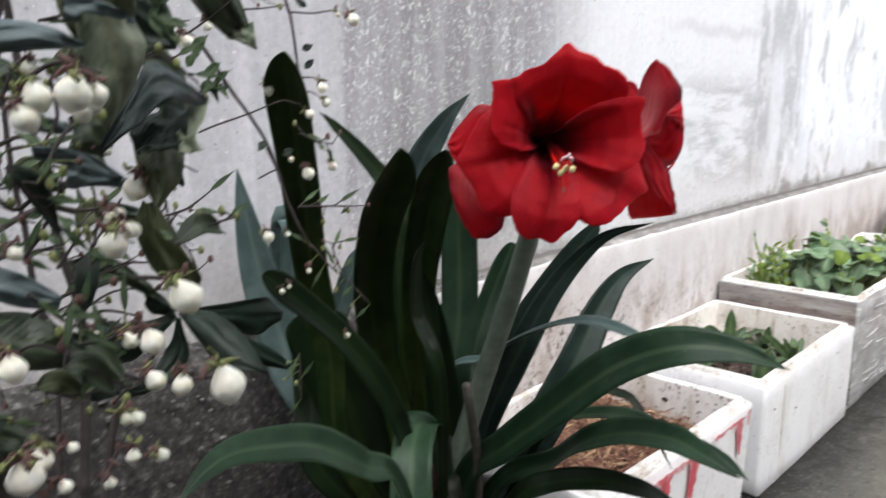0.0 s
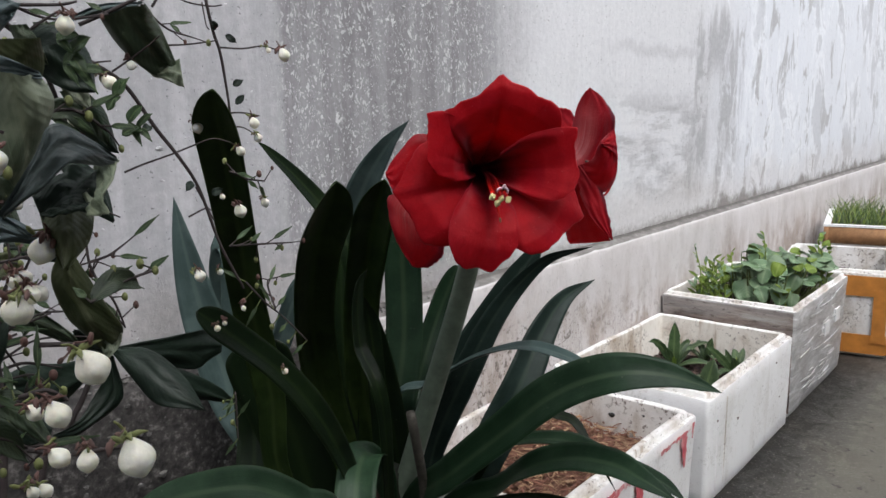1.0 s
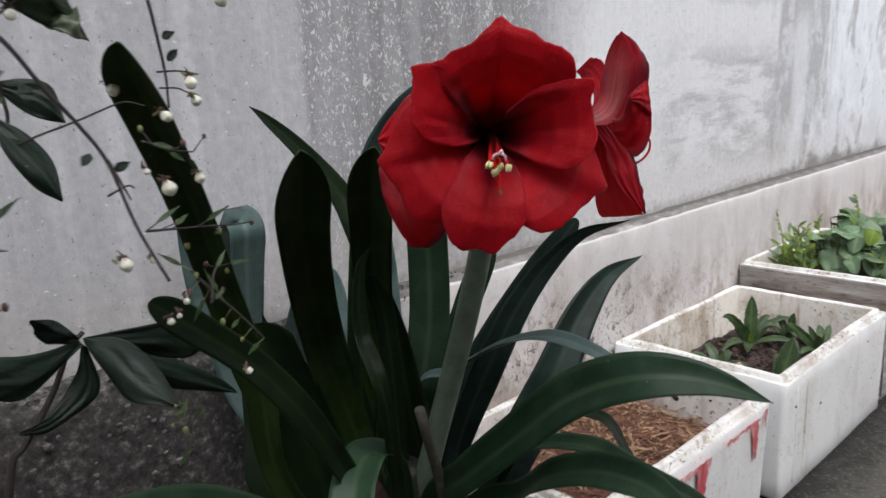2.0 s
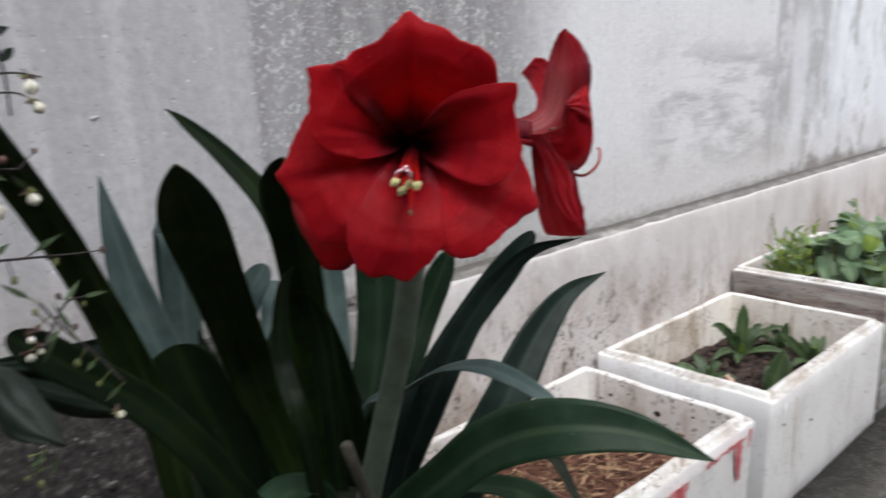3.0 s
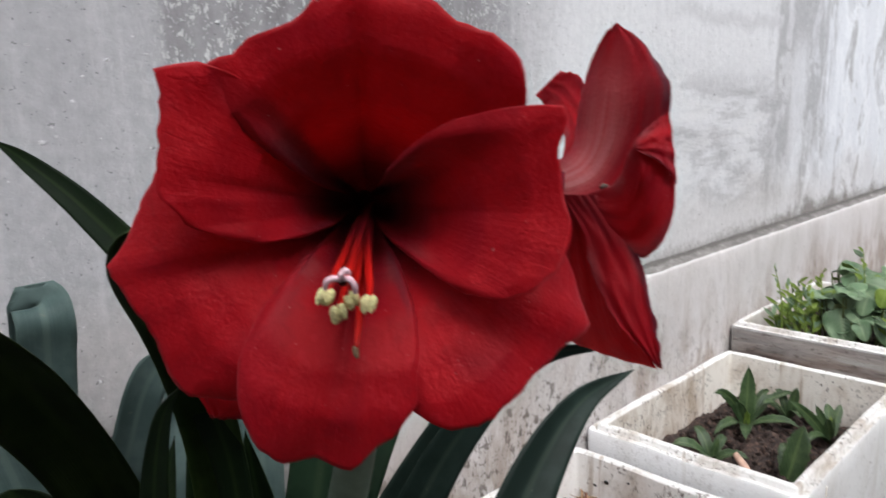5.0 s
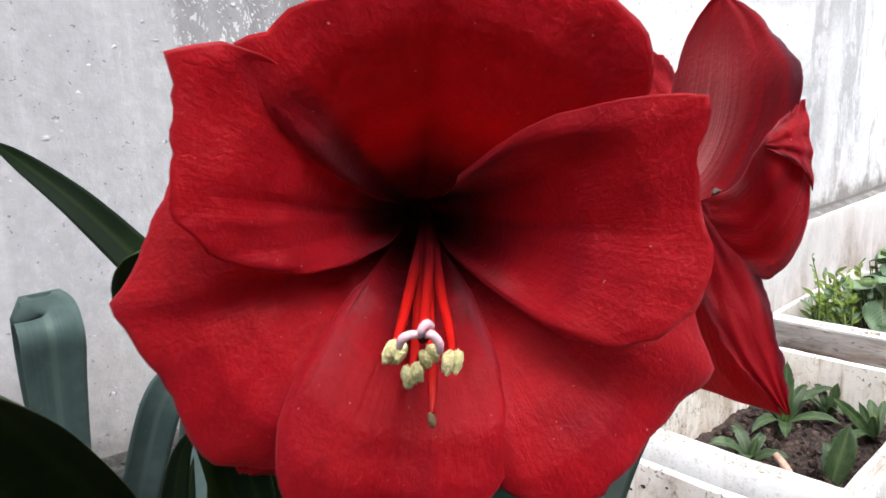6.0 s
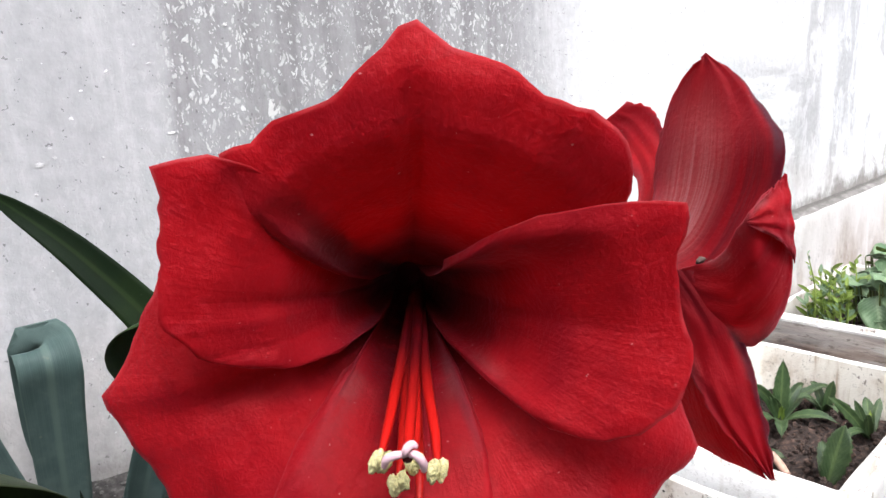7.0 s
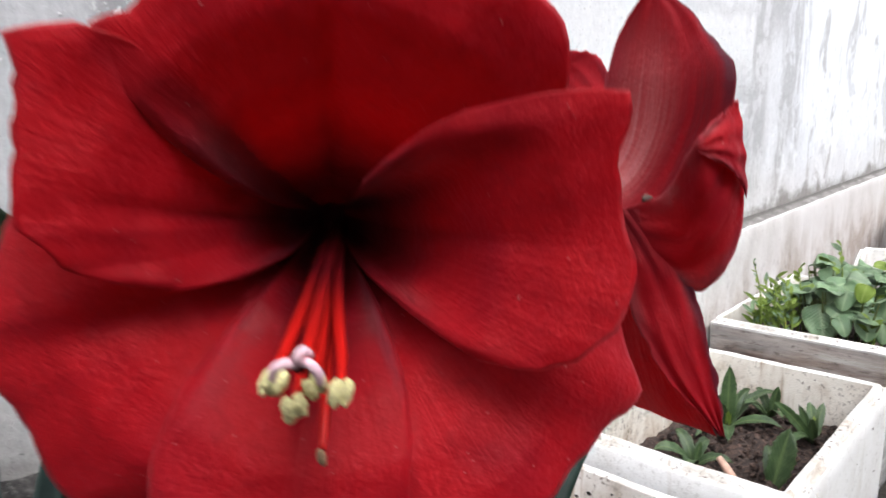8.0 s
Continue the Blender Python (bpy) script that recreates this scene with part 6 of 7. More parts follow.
def shrub_leaf(pts, width, face, material=None, seed=0, channel=0.4, wave=0.12):
    bm = blade(pts, width, face, SO, count=20, tip="oval", channel=channel, wave=wave, seed=seed, thick=0.0010)
    if width > 0.015:
        for v in bm.verts:
            q = v.co * 60 + Vector((seed * 3.1, 0, 0))
            v.co += Vector((noise.noise(q), noise.noise(q + Vector((9, 0, 0))), noise.noise(q + Vector((0, 9, 0))))) * width * 0.17
    return part("leaf", bm, material or M_SHRUB, shrub)


def folded_leaf(one, two, material, bow=0.2, seed=0):
    """A limp, creased leaf spread between its two edges. bow: how far the middle stands off, as a share of the width."""
    ns, nw = 22, 14
    a = [p for p, w in catmull([Vector(q) - SO for q in one], ns + 1)]
    b = [p for p, w in catmull([Vector(q) - SO for q in two], ns + 1)]
    out = (a[-1] - a[0]).cross(b[ns // 2] - a[ns // 2]).normalized()
    if out.dot(Vector((-0.45, -0.85, 0.2))) < 0:
        out = -out
    front, uvs = [], []
    for i in range(ns + 1):
        s = i / ns
        wide = (b[i] - a[i]).length
        row, urow = [], []
        for j in range(nw + 1):
            u = j / nw
            w = 2 * u - 1
            q = a[i].lerp(b[i], u)
            n1 = noise.noise(Vector((u * 2.2 + seed * 3.7, s * 3.0, 0.5)))
            n2 = noise.noise(Vector((u * 6 + seed, s * 8, 4.5)))
            ridge = 1 - abs(noise.noise(Vector((u * 3 + s * 2 + seed, s * 2.5 - u * 2, 7.5)))) * 2
            q = q + out * (bow * wide * (1 - w * w) - 0.06 * wide * math.exp(-(w / 0.12) ** 2) + 0.0042 * n1 + 0.0010 * n2 + 0.0022 * ridge + 0.10 * wide * w * w * math.sin(7.5 * s + 2.4 * w + seed * 1.7))
            row.append(q)
            urow.append((u, s))
        front.append(row)
        uvs.append(urow)
    bm = bmesh.new()
    sheet_to_bm(bm, front, uvs, 0.0007, lambda i, j: out)
    return part("leaf", bm, material, shrub)


twig([(-0.05, 0.75, 0.0), (-0.10, 0.70, 0.35), (-0.15, 0.62, 0.65), (-0.16, 0.56, 0.85), (-0.13, 0.55, 1.0), (-0.05, 0.58, 1.10), (0.05, 0.62, 1.12), (0.105, 0.660, 1.064)], [0.008, 0.007, 0.006, 0.005, 0.004, 0.003, 0.0022, 0.0016], name="stem")
twig(((-0.042, 0.594, 0.989), (-0.018, 0.591, 0.975), (-0.001, 0.589, 0.962), (0.017, 0.587, 0.933), (0.031, 0.584, 0.912), (0.044, 0.582, 0.888), (0.054, 0.576, 0.846), (0.066, 0.567, 0.81)), [0.0016, 0.00136, 0.00096])
twig(((0.004, 0.613, 0.902), (0.015, 0.607, 0.907), (0.034, 0.597, 0.914), (0.048, 0.589, 0.92), (0.059, 0.582, 0.924), (0.069, 0.575, 0.921)), [0.0008, 0.00068, 0.00048])
twig(((0.091, 0.63, 1.039), (0.098, 0.632, 1.009), (0.104, 0.633, 0.991), (0.108, 0.634, 0.964), (0.111, 0.636, 0.942), (0.111, 0.637, 0.918)), [0.0014, 0.00119, 0.00084])
twig(((0.062, 0.642, 0.996), (0.077, 0.633, 0.997), (0.095, 0.621, 1)), [0.0008, 0.00068, 0.00048])
twig(((0.099, 0.625, 0.995), (0.113, 0.615, 0.994), (0.126, 0.606, 0.996), (0.135, 0.599, 0.993)), [0.0008, 0.00068, 0.00048])
twig(((0.068, 0.644, 1.038), (0.08, 0.638, 1.03), (0.095, 0.629, 1.027), (0.103, 0.624, 1.028)), [0.0008, 0.00068, 0.00048])
twig(((0.09, 0.632, 1.03), (0.093, 0.633, 1.013), (0.095, 0.632, 1.009)), [0.0006, 0.00051, 0.00036])
twig(((0.103, 0.631, 0.943), (0.115, 0.623, 0.943), (0.126, 0.615, 0.94)), [0.0008, 0.00068, 0.00048])
twig(((0.103, 0.631, 0.932), (0.114, 0.624, 0.931), (0.122, 0.618, 0.925)), [0.0007, 0.000595, 0.00042])
twig(((0.07, 0.605, 0.938), (0.065, 0.608, 0.939), (0.063, 0.61, 0.935)), [0.0007, 0.000595, 0.00042])
twig(((-0.081, 0.543, 1.003), (-0.062, 0.535, 1.004), (-0.054, 0.531, 1.006)), [0.0011, 0.000935, 0.00066])
twig(((-0.029, 0.587, 1), (-0.014, 0.578, 1.008), (0.005, 0.567, 1.019), (0.014, 0.56, 1.026)), [0.0014, 0.00119, 0.00084])
twig(((0.01, 0.565, 1.012), (0.014, 0.562, 1.019), (0.021, 0.557, 1.027)), [0.001, 0.00085, 0.0006])
twig(((-0.084, 0.547, 0.982), (-0.073, 0.541, 0.993), (-0.062, 0.535, 1.001)), [0.0011, 0.000935, 0.00066])
twig(((-0.075, 0.565, 0.975), (-0.061, 0.559, 0.98), (-0.047, 0.554, 0.973)), [0.0009, 0.000765, 0.00054])
twig(((-0.004, 0.6, 0.972), (0.011, 0.591, 0.984), (0.024, 0.583, 0.996)), [0.0008, 0.00068, 0.00048])
twig(((-0.031, 0.58, 0.974), (-0.025, 0.576, 0.976), (-0.017, 0.573, 0.977)), [0.0008, 0.00068, 0.00048])
twig(((0.051, 0.612, 0.864), (0.062, 0.605, 0.87), (0.066, 0.603, 0.868)), [0.0008, 0.00068, 0.00048])
twig(((0.048, 0.593, 0.889), (0.052, 0.589, 0.876), (0.056, 0.585, 0.863)), [0.001, 0.00085, 0.0006])
twig(((-0.073, 0.542, 0.892), (-0.057, 0.535, 0.889), (-0.043, 0.528, 0.881)), [0.0008, 0.00068, 0.00048])
twig(((-0.153, 0.372, 0.858), (-0.141, 0.366, 0.856), (-0.14, 0.364, 0.852)), [0.001, 0.00085, 0.0006])
twig(((-0.16, 0.379, 0.838), (-0.151, 0.376, 0.839), (-0.145, 0.372, 0.834)), [0.001, 0.00085, 0.0006])
twig(((-0.167, 0.355, 0.827), (-0.156, 0.349, 0.823), (-0.142, 0.343, 0.822), (-0.136, 0.34, 0.822)), [0.001, 0.00085, 0.0006])
twig(((-0.12, 0.547, 0.821), (-0.1, 0.541, 0.825), (-0.086, 0.537, 0.829)), [0.0009, 0.000765, 0.00054])
twig(((-0.099, 0.587, 0.794), (-0.077, 0.582, 0.803), (-0.043, 0.567, 0.799)), [0.0009, 0.000765, 0.00054])
twig(((-0.07, 0.536, 0.854), (-0.06, 0.531, 0.856), (-0.052, 0.527, 0.852)), [0.0006, 0.00051, 0.00036])
twig(((-0.06, 0.531, 0.856), (-0.058, 0.531, 0.861)), [0.0005, 0.000425, 0.0003])
twig(((-0.067, 0.531, 0.84), (-0.057, 0.527, 0.84), (-0.052, 0.524, 0.836)), [0.0006, 0.00051, 0.00036])
twig(((-0.058, 0.528, 0.84), (-0.056, 0.528, 0.845)), [0.0005, 0.000425, 0.0003])
folded_leaf(((-0.014, 0.59, 1.007), (0.003, 0.599, 0.988), (0.025, 0.603, 0.973), (0.051, 0.604, 0.963)), ((0.01, 0.576, 1.017), (0.023, 0.585, 1.008), (0.038, 0.595, 0.988), (0.051, 0.604, 0.963)), M_SHRUB, 0.16, 0)
folded_leaf(((-0.049, 0.596, 0.999), (-0.029, 0.594, 1.007), (-0.011, 0.591, 1.015), (0.015, 0.584, 1.018)), ((-0.049, 0.597, 0.993), (-0.029, 0.594, 1.003), (-0.011, 0.592, 1.006), (0.007, 0.59, 1.011)), M_SHRUB_BLUE, 0.1, 1)
folded_leaf(((-0.146, 0.422, 0.961), (-0.143, 0.428, 0.941), (-0.138, 0.433, 0.922), (-0.131, 0.437, 0.909)), ((-0.125, 0.414, 0.958), (-0.119, 0.419, 0.948), (-0.12, 0.427, 0.933), (-0.131, 0.437, 0.908)), M_SHRUB_PALE, 0.3, 2)
folded_leaf(((-0.149, 0.422, 0.967), (-0.137, 0.418, 0.965), (-0.125, 0.414, 0.959)), ((-0.15, 0.423, 0.956), (-0.137, 0.419, 0.957), (-0.124, 0.414, 0.956)), M_SHRUB_BLUE, 0.15, 3)
folded_leaf(((-0.131, 0.477, 0.991), (-0.119, 0.472, 0.996), (-0.108, 0.469, 0.993)), ((-0.132, 0.479, 0.979), (-0.12, 0.475, 0.978), (-0.112, 0.471, 0.986)), M_SHRUB_BLUE, 0.2, 4)
folded_leaf(((-0.057, 0.588, 1), (-0.051, 0.588, 0.974), (-0.038, 0.584, 0.961)), ((-0.045, 0.583, 1), (-0.032, 0.579, 0.981), (-0.036, 0.583, 0.961)), M_SHRUB, 0.2, 5)
folded_leaf(((-0.051, 0.578, 0.967), (-0.046, 0.576, 0.954), (-0.036, 0.572, 0.947)), ((-0.042, 0.574, 0.966), (-0.035, 0.571, 0.958), (-0.034, 0.571, 0.947)), M_SHRUB_PALE, 0.2, 6)
folded_leaf(((-0.046, 0.587, 0.958), (-0.037, 0.583, 0.94), (-0.023, 0.577, 0.922)), ((-0.032, 0.581, 0.959), (-0.022, 0.576, 0.943), (-0.022, 0.576, 0.922)), M_SHRUB, 0.25, 7)
folded_leaf(((-0.157, 0.382, 0.905), (-0.145, 0.376, 0.926), (-0.139, 0.372, 0.936), (-0.127, 0.372, 0.932), (-0.116, 0.374, 0.924)), ((-0.156, 0.38, 0.904), (-0.148, 0.368, 0.915), (-0.14, 0.364, 0.921), (-0.129, 0.366, 0.922), (-0.117, 0.372, 0.923)), M_SHRUB_SLATE, 0.16, 8)
folded_leaf(((-0.144, 0.384, 0.912), (-0.145, 0.378, 0.905), (-0.145, 0.374, 0.902)), ((-0.119, 0.382, 0.922), (-0.126, 0.37, 0.913), (-0.132, 0.366, 0.905)), M_SHRUB_DARK, 0.14, 9)
folded_leaf(((-0.14, 0.392, 0.908), (-0.141, 0.386, 0.896), (-0.138, 0.382, 0.883)), ((-0.119, 0.39, 0.905), (-0.127, 0.378, 0.895), (-0.139, 0.374, 0.883)), M_SHRUB_OLIVE, 0.16, 28)
folded_leaf(((-0.124, 0.376, 0.921), (-0.126, 0.37, 0.912), (-0.132, 0.366, 0.902)), ((-0.116, 0.374, 0.924), (-0.126, 0.362, 0.914), (-0.13, 0.358, 0.905)), M_SHRUB_PALE, 0.18, 11)
folded_leaf(((0.025, 0.607, 0.974), (0.035, 0.601, 0.979), (0.046, 0.597, 0.982)), ((0.028, 0.605, 0.97), (0.034, 0.593, 0.965), (0.043, 0.589, 0.962)), M_SHRUB_PALE, 0.1, 52)
folded_leaf(((-0.098, 0.485, 0.873), (-0.101, 0.49, 0.858), (-0.095, 0.49, 0.835), (-0.081, 0.487, 0.817)), ((-0.092, 0.482, 0.871), (-0.082, 0.481, 0.85), (-0.072, 0.478, 0.829), (-0.073, 0.483, 0.816)), M_SHRUB_OLIVE, 0.22, 12)
folded_leaf(((-0.082, 0.486, 0.826), (-0.082, 0.484, 0.819), (-0.082, 0.482, 0.811)), ((-0.071, 0.481, 0.826), (-0.073, 0.48, 0.818), (-0.08, 0.481, 0.811)), M_SHRUB_PALE, 0.2, 13)
# a low side shoot with a whorl of broad dark leaves
twig(((-0.05, 0.75, 0.0), (-0.03, 0.83, 0.40), (0.007, 0.86, 0.581), (0.025, 0.86, 0.611), (0.056, 0.86, 0.653), (0.076, 0.86, 0.692), (0.092, 0.86, 0.706)), [0.0042, 0.004, 0.0034, 0.0030, 0.0024])
folded_leaf(((0.093, 0.860, 0.700), (0.154, 0.873, 0.694), (0.215, 0.887, 0.687), (0.248, 0.900, 0.663)), ((0.095, 0.860, 0.694), (0.144, 0.873, 0.666), (0.197, 0.887, 0.642), (0.243, 0.900, 0.645)), M_SHRUB_DARK, 0.16, 15)
folded_leaf(((0.093, 0.862, 0.698), (0.181, 0.880, 0.647), (0.234, 0.890, 0.607), (0.261, 0.900, 0.578)), ((0.092, 0.862, 0.694), (0.165, 0.880, 0.621), (0.218, 0.890, 0.593), (0.261, 0.900, 0.574)), M_SHRUB_DARK, 0.2, 18)
folded_leaf(((0.092, 0.858, 0.700), (0.119, 0.827, 0.698), (0.136, 0.793, 0.669), (0.138, 0.760, 0.639)), ((0.090, 0.858, 0.697), (0.096, 0.827, 0.671), (0.104, 0.793, 0.648), (0.138, 0.760, 0.638)), M_SHRUB_DARK, 0.26, 14)
folded_leaf(((0.088, 0.858, 0.698), (0.039, 0.847, 0.702), (-0.001, 0.833, 0.711), (-0.046, 0.820, 0.709)), ((0.088, 0.858, 0.694), (0.033, 0.847, 0.664), (-0.006, 0.833, 0.676), (-0.049, 0.820, 0.700)), M_SHRUB_DARK, 0.2, 16)
folded_leaf(((0.088, 0.860, 0.694), (0.075, 0.863, 0.660), (0.049, 0.857, 0.635), (0.020, 0.850, 0.630)), ((0.094, 0.860, 0.690), (0.096, 0.863, 0.640), (0.050, 0.857, 0.618), (0.019, 0.850, 0.626)), M_SHRUB_DARK, 0.2, 17)
folded_leaf(((0.086, 0.858, 0.702), (0.066, 0.840, 0.727), (0.039, 0.820, 0.741)), ((0.083, 0.857, 0.698), (0.051, 0.840, 0.711), (0.037, 0.820, 0.738)), M_SHRUB_DARK, 0.2, 24)
folded_leaf(((-0.042, 0.820, 0.706), (-0.019, 0.800, 0.690), (-0.005, 0.780, 0.663)), ((-0.050, 0.820, 0.656), (-0.029, 0.800, 0.648), (-0.009, 0.780, 0.655)), M_SHRUB_DARK, 0.2, 25)
twig(((-0.030, 0.83, 0.400), (-0.055, 0.825, 0.560), (-0.048, 0.82, 0.690)), [0.003, 0.0024, 0.0018])
folded_leaf(((-0.129, 0.542, 0.795), (-0.12, 0.533, 0.777), (-0.105, 0.521, 0.759)), ((-0.12, 0.539, 0.793), (-0.107, 0.532, 0.787), (-0.099, 0.519, 0.759)), M_SHRUB, 0.25, 19)
folded_leaf(((-0.142, 0.461, 0.898), (-0.128, 0.456, 0.896), (-0.117, 0.451, 0.886)), ((-0.144, 0.46, 0.885), (-0.129, 0.455, 0.885), (-0.118, 0.451, 0.882)), M_SHRUB_BLUE, 0.2, 20)
folded_leaf(((-0.112, 0.568, 0.83), (-0.092, 0.561, 0.832), (-0.072, 0.549, 0.813), (-0.068, 0.544, 0.802)), ((-0.114, 0.565, 0.817), (-0.094, 0.559, 0.818), (-0.076, 0.549, 0.806), (-0.069, 0.545, 0.801)), M_SHRUB, 0.2, 21)
folded_leaf(((-0.086, 0.547, 0.992), (-0.082, 0.546, 0.98), (-0.072, 0.543, 0.971)), ((-0.078, 0.543, 0.993), (-0.072, 0.542, 0.983), (-0.069, 0.542, 0.971)), M_SHRUB, 0.2, 22)
folded_leaf(((-0.127, 0.489, 0.911), (-0.118, 0.486, 0.907), (-0.115, 0.483, 0.891)), ((-0.133, 0.49, 0.898), (-0.125, 0.486, 0.892), (-0.117, 0.483, 0.888)), M_SHRUB, 0.2, 23)
# the thick of the shrub
folded_leaf(((0.038, 0.8, 0.945), (0.063, 0.793, 0.946), (0.079, 0.787, 0.938), (0.083, 0.78, 0.909)), ((0.04, 0.8, 0.94), (0.051, 0.793, 0.925), (0.064, 0.787, 0.914), (0.082, 0.78, 0.909)), M_SHRUB_DARK, 0.22, 26)
folded_leaf(((0.038, 0.8, 0.916), (0.054, 0.793, 0.903), (0.07, 0.787, 0.879), (0.071, 0.78, 0.846)), ((0.033, 0.8, 0.913), (0.037, 0.793, 0.887), (0.052, 0.787, 0.859), (0.07, 0.78, 0.844)), M_SHRUB_DARK, 0.22, 27)
folded_leaf(((-0.045, 0.72, 0.848), (-0.024, 0.713, 0.845), (-0.009, 0.707, 0.84), (-0.001, 0.7, 0.832)), ((-0.047, 0.72, 0.837), (-0.026, 0.713, 0.831), (-0.011, 0.707, 0.828), (-0.002, 0.7, 0.831)), M_SHRUB_DARK, 0.2, 29)
folded_leaf(((-0.069, 0.56, 0.995), (-0.054, 0.553, 0.992), (-0.043, 0.547, 0.979), (-0.044, 0.54, 0.957)), ((-0.072, 0.56, 0.974), (-0.066, 0.553, 0.963), (-0.056, 0.547, 0.956), (-0.045, 0.54, 0.955)), M_SHRUB_DARK, 0.2, 30)
twig(((-0.10, 0.60, 1.02), (-0.02, 0.70, 1.00), (0.03, 0.78, 0.965), (0.045, 0.80, 0.925), (0.043, 0.80, 0.903)), [0.0026, 0.002, 0.0013])
twig(((-0.16, 0.56, 0.85), (-0.10, 0.64, 0.855), (-0.045, 0.715, 0.835)), [0.0022, 0.0018, 0.0012])
twig(((-0.131, 0.572, 1.06), (-0.126, 0.572, 0.97), (-0.121, 0.57, 0.896), (-0.118, 0.568, 0.873), (-0.117, 0.563, 0.84), (-0.113, 0.554, 0.805), (-0.116, 0.545, 0.772), (-0.124, 0.534, 0.735), (-0.133, 0.521, 0.701)), [0.0022, 0.0026, 0.0029])
twig(((-0.122, 0.598, 1.05), (-0.127, 0.597, 0.96), (-0.129, 0.593, 0.886), (-0.127, 0.589, 0.852), (-0.128, 0.583, 0.817), (-0.125, 0.573, 0.783)), [0.0014, 0.0018, 0.0022])
twig(((-0.157, 0.527, 0.877), (-0.148, 0.524, 0.87), (-0.134, 0.521, 0.881)), [0.0016, 0.00136, 0.00096])
twig(((-0.143, 0.542, 0.807), (-0.126, 0.539, 0.816), (-0.106, 0.534, 0.822)), [0.0013, 0.001105, 0.00078])
twig(((-0.13, 0.519, 0.87), (-0.118, 0.514, 0.867), (-0.103, 0.509, 0.869)), [0.0011, 0.000935, 0.00066])
twig(((-0.132, 0.532, 0.892), (-0.122, 0.528, 0.889), (-0.11, 0.523, 0.879), (-0.109, 0.521, 0.863)), [0.001, 0.00085, 0.0006])
twig(((-0.115, 0.527, 0.904), (-0.119, 0.527, 0.889), (-0.114, 0.524, 0.87)), [0.0009, 0.000765, 0.00054])
twig(((-0.161, 0.499, 0.904), (-0.149, 0.496, 0.908), (-0.142, 0.493, 0.896)), [0.0012, 0.00102, 0.00072])
twig(((-0.111, 0.552, 0.798), (-0.099, 0.548, 0.8), (-0.082, 0.54, 0.794)), [0.0011, 0.000935, 0.00066])
twig(((-0.111, 0.55, 0.792), (-0.097, 0.545, 0.793), (-0.09, 0.54, 0.785)), [0.0008, 0.00068, 0.00048])
twig(((-0.156, 0.54, 0.788), (-0.142, 0.538, 0.791), (-0.122, 0.528, 0.779)), [0.0011, 0.000935, 0.00066])
twig(((-0.146, 0.548, 0.753), (-0.131, 0.545, 0.756), (-0.115, 0.543, 0.766)), [0.0009, 0.000765, 0.00054])
twig(((-0.176, 0.41, 0.927), (-0.168, 0.408, 0.935), (-0.159, 0.404, 0.939), (-0.146, 0.4, 0.935)), [0.0011, 0.000935, 0.00066])
twig(((-0.157, 0.425, 0.933), (-0.156, 0.425, 0.918), (-0.161, 0.426, 0.909)), [0.0009, 0.000765, 0.00054])
twig(((-0.201, 0.362, 0.807), (-0.196, 0.363, 0.812), (-0.188, 0.36, 0.811)), [0.0008, 0.00068, 0.00048])
twig(((-0.17, 0.375, 0.78), (-0.164, 0.377, 0.789), (-0.158, 0.378, 0.796)), [0.0008, 0.00068, 0.00048])
twig(((-0.15, 0.434, 0.924), (-0.143, 0.43, 0.941), (-0.14, 0.429, 0.952)), [0.001, 0.00085, 0.0006])
twig(((-0.156, 0.533, 0.849), (-0.141, 0.529, 0.846), (-0.128, 0.525, 0.846)), [0.0009, 0.000765, 0.00054])
twig(((-0.141, 0.446, 0.858), (-0.133, 0.444, 0.868), (-0.126, 0.443, 0.88)), [0.0009, 0.000765, 0.00054])
folded_leaf(((-0.182, 0.42, 0.956), (-0.162, 0.415, 0.954), (-0.147, 0.41, 0.947)), ((-0.183, 0.422, 0.942), (-0.163, 0.416, 0.944), (-0.148, 0.411, 0.945)), M_SHRUB_BLUE, 0.25, 40)
folded_leaf(((-0.146, 0.444, 0.974), (-0.142, 0.448, 0.961), (-0.131, 0.449, 0.942), (-0.125, 0.451, 0.924)), ((-0.116, 0.432, 0.975), (-0.114, 0.437, 0.961), (-0.121, 0.445, 0.944), (-0.124, 0.45, 0.923)), M_SHRUB_OLIVE, 0.2, 41)
folded_leaf(((-0.16, 0.447, 0.906), (-0.143, 0.441, 0.903), (-0.128, 0.434, 0.891)), ((-0.16, 0.447, 0.9), (-0.144, 0.441, 0.895), (-0.129, 0.435, 0.888)), M_SHRUB_BLUE, 0.2, 42)
folded_leaf(((-0.16, 0.437, 0.918), (-0.153, 0.435, 0.917), (-0.147, 0.432, 0.914)), ((-0.162, 0.437, 0.912), (-0.155, 0.435, 0.911), (-0.149, 0.433, 0.911)), M_SHRUB_BLUE, 0.2, 43)
folded_leaf(((-0.136, 0.471, 0.917), (-0.133, 0.47, 0.903), (-0.125, 0.466, 0.898)), ((-0.124, 0.467, 0.923), (-0.118, 0.464, 0.913), (-0.12, 0.464, 0.899)), M_SHRUB, 0.25, 44)
folded_leaf(((-0.164, 0.534, 0.843), (-0.146, 0.528, 0.833), (-0.132, 0.521, 0.82)), ((-0.167, 0.532, 0.825), (-0.151, 0.526, 0.817), (-0.135, 0.52, 0.814)), M_SHRUB_BLUE, 0.2, 45)
folded_leaf(((-0.156, 0.587, 0.803), (-0.131, 0.58, 0.799), (-0.11, 0.568, 0.78)), ((-0.161, 0.58, 0.775), (-0.137, 0.572, 0.766), (-0.114, 0.565, 0.765)), M_SHRUB, 0.25, 46)
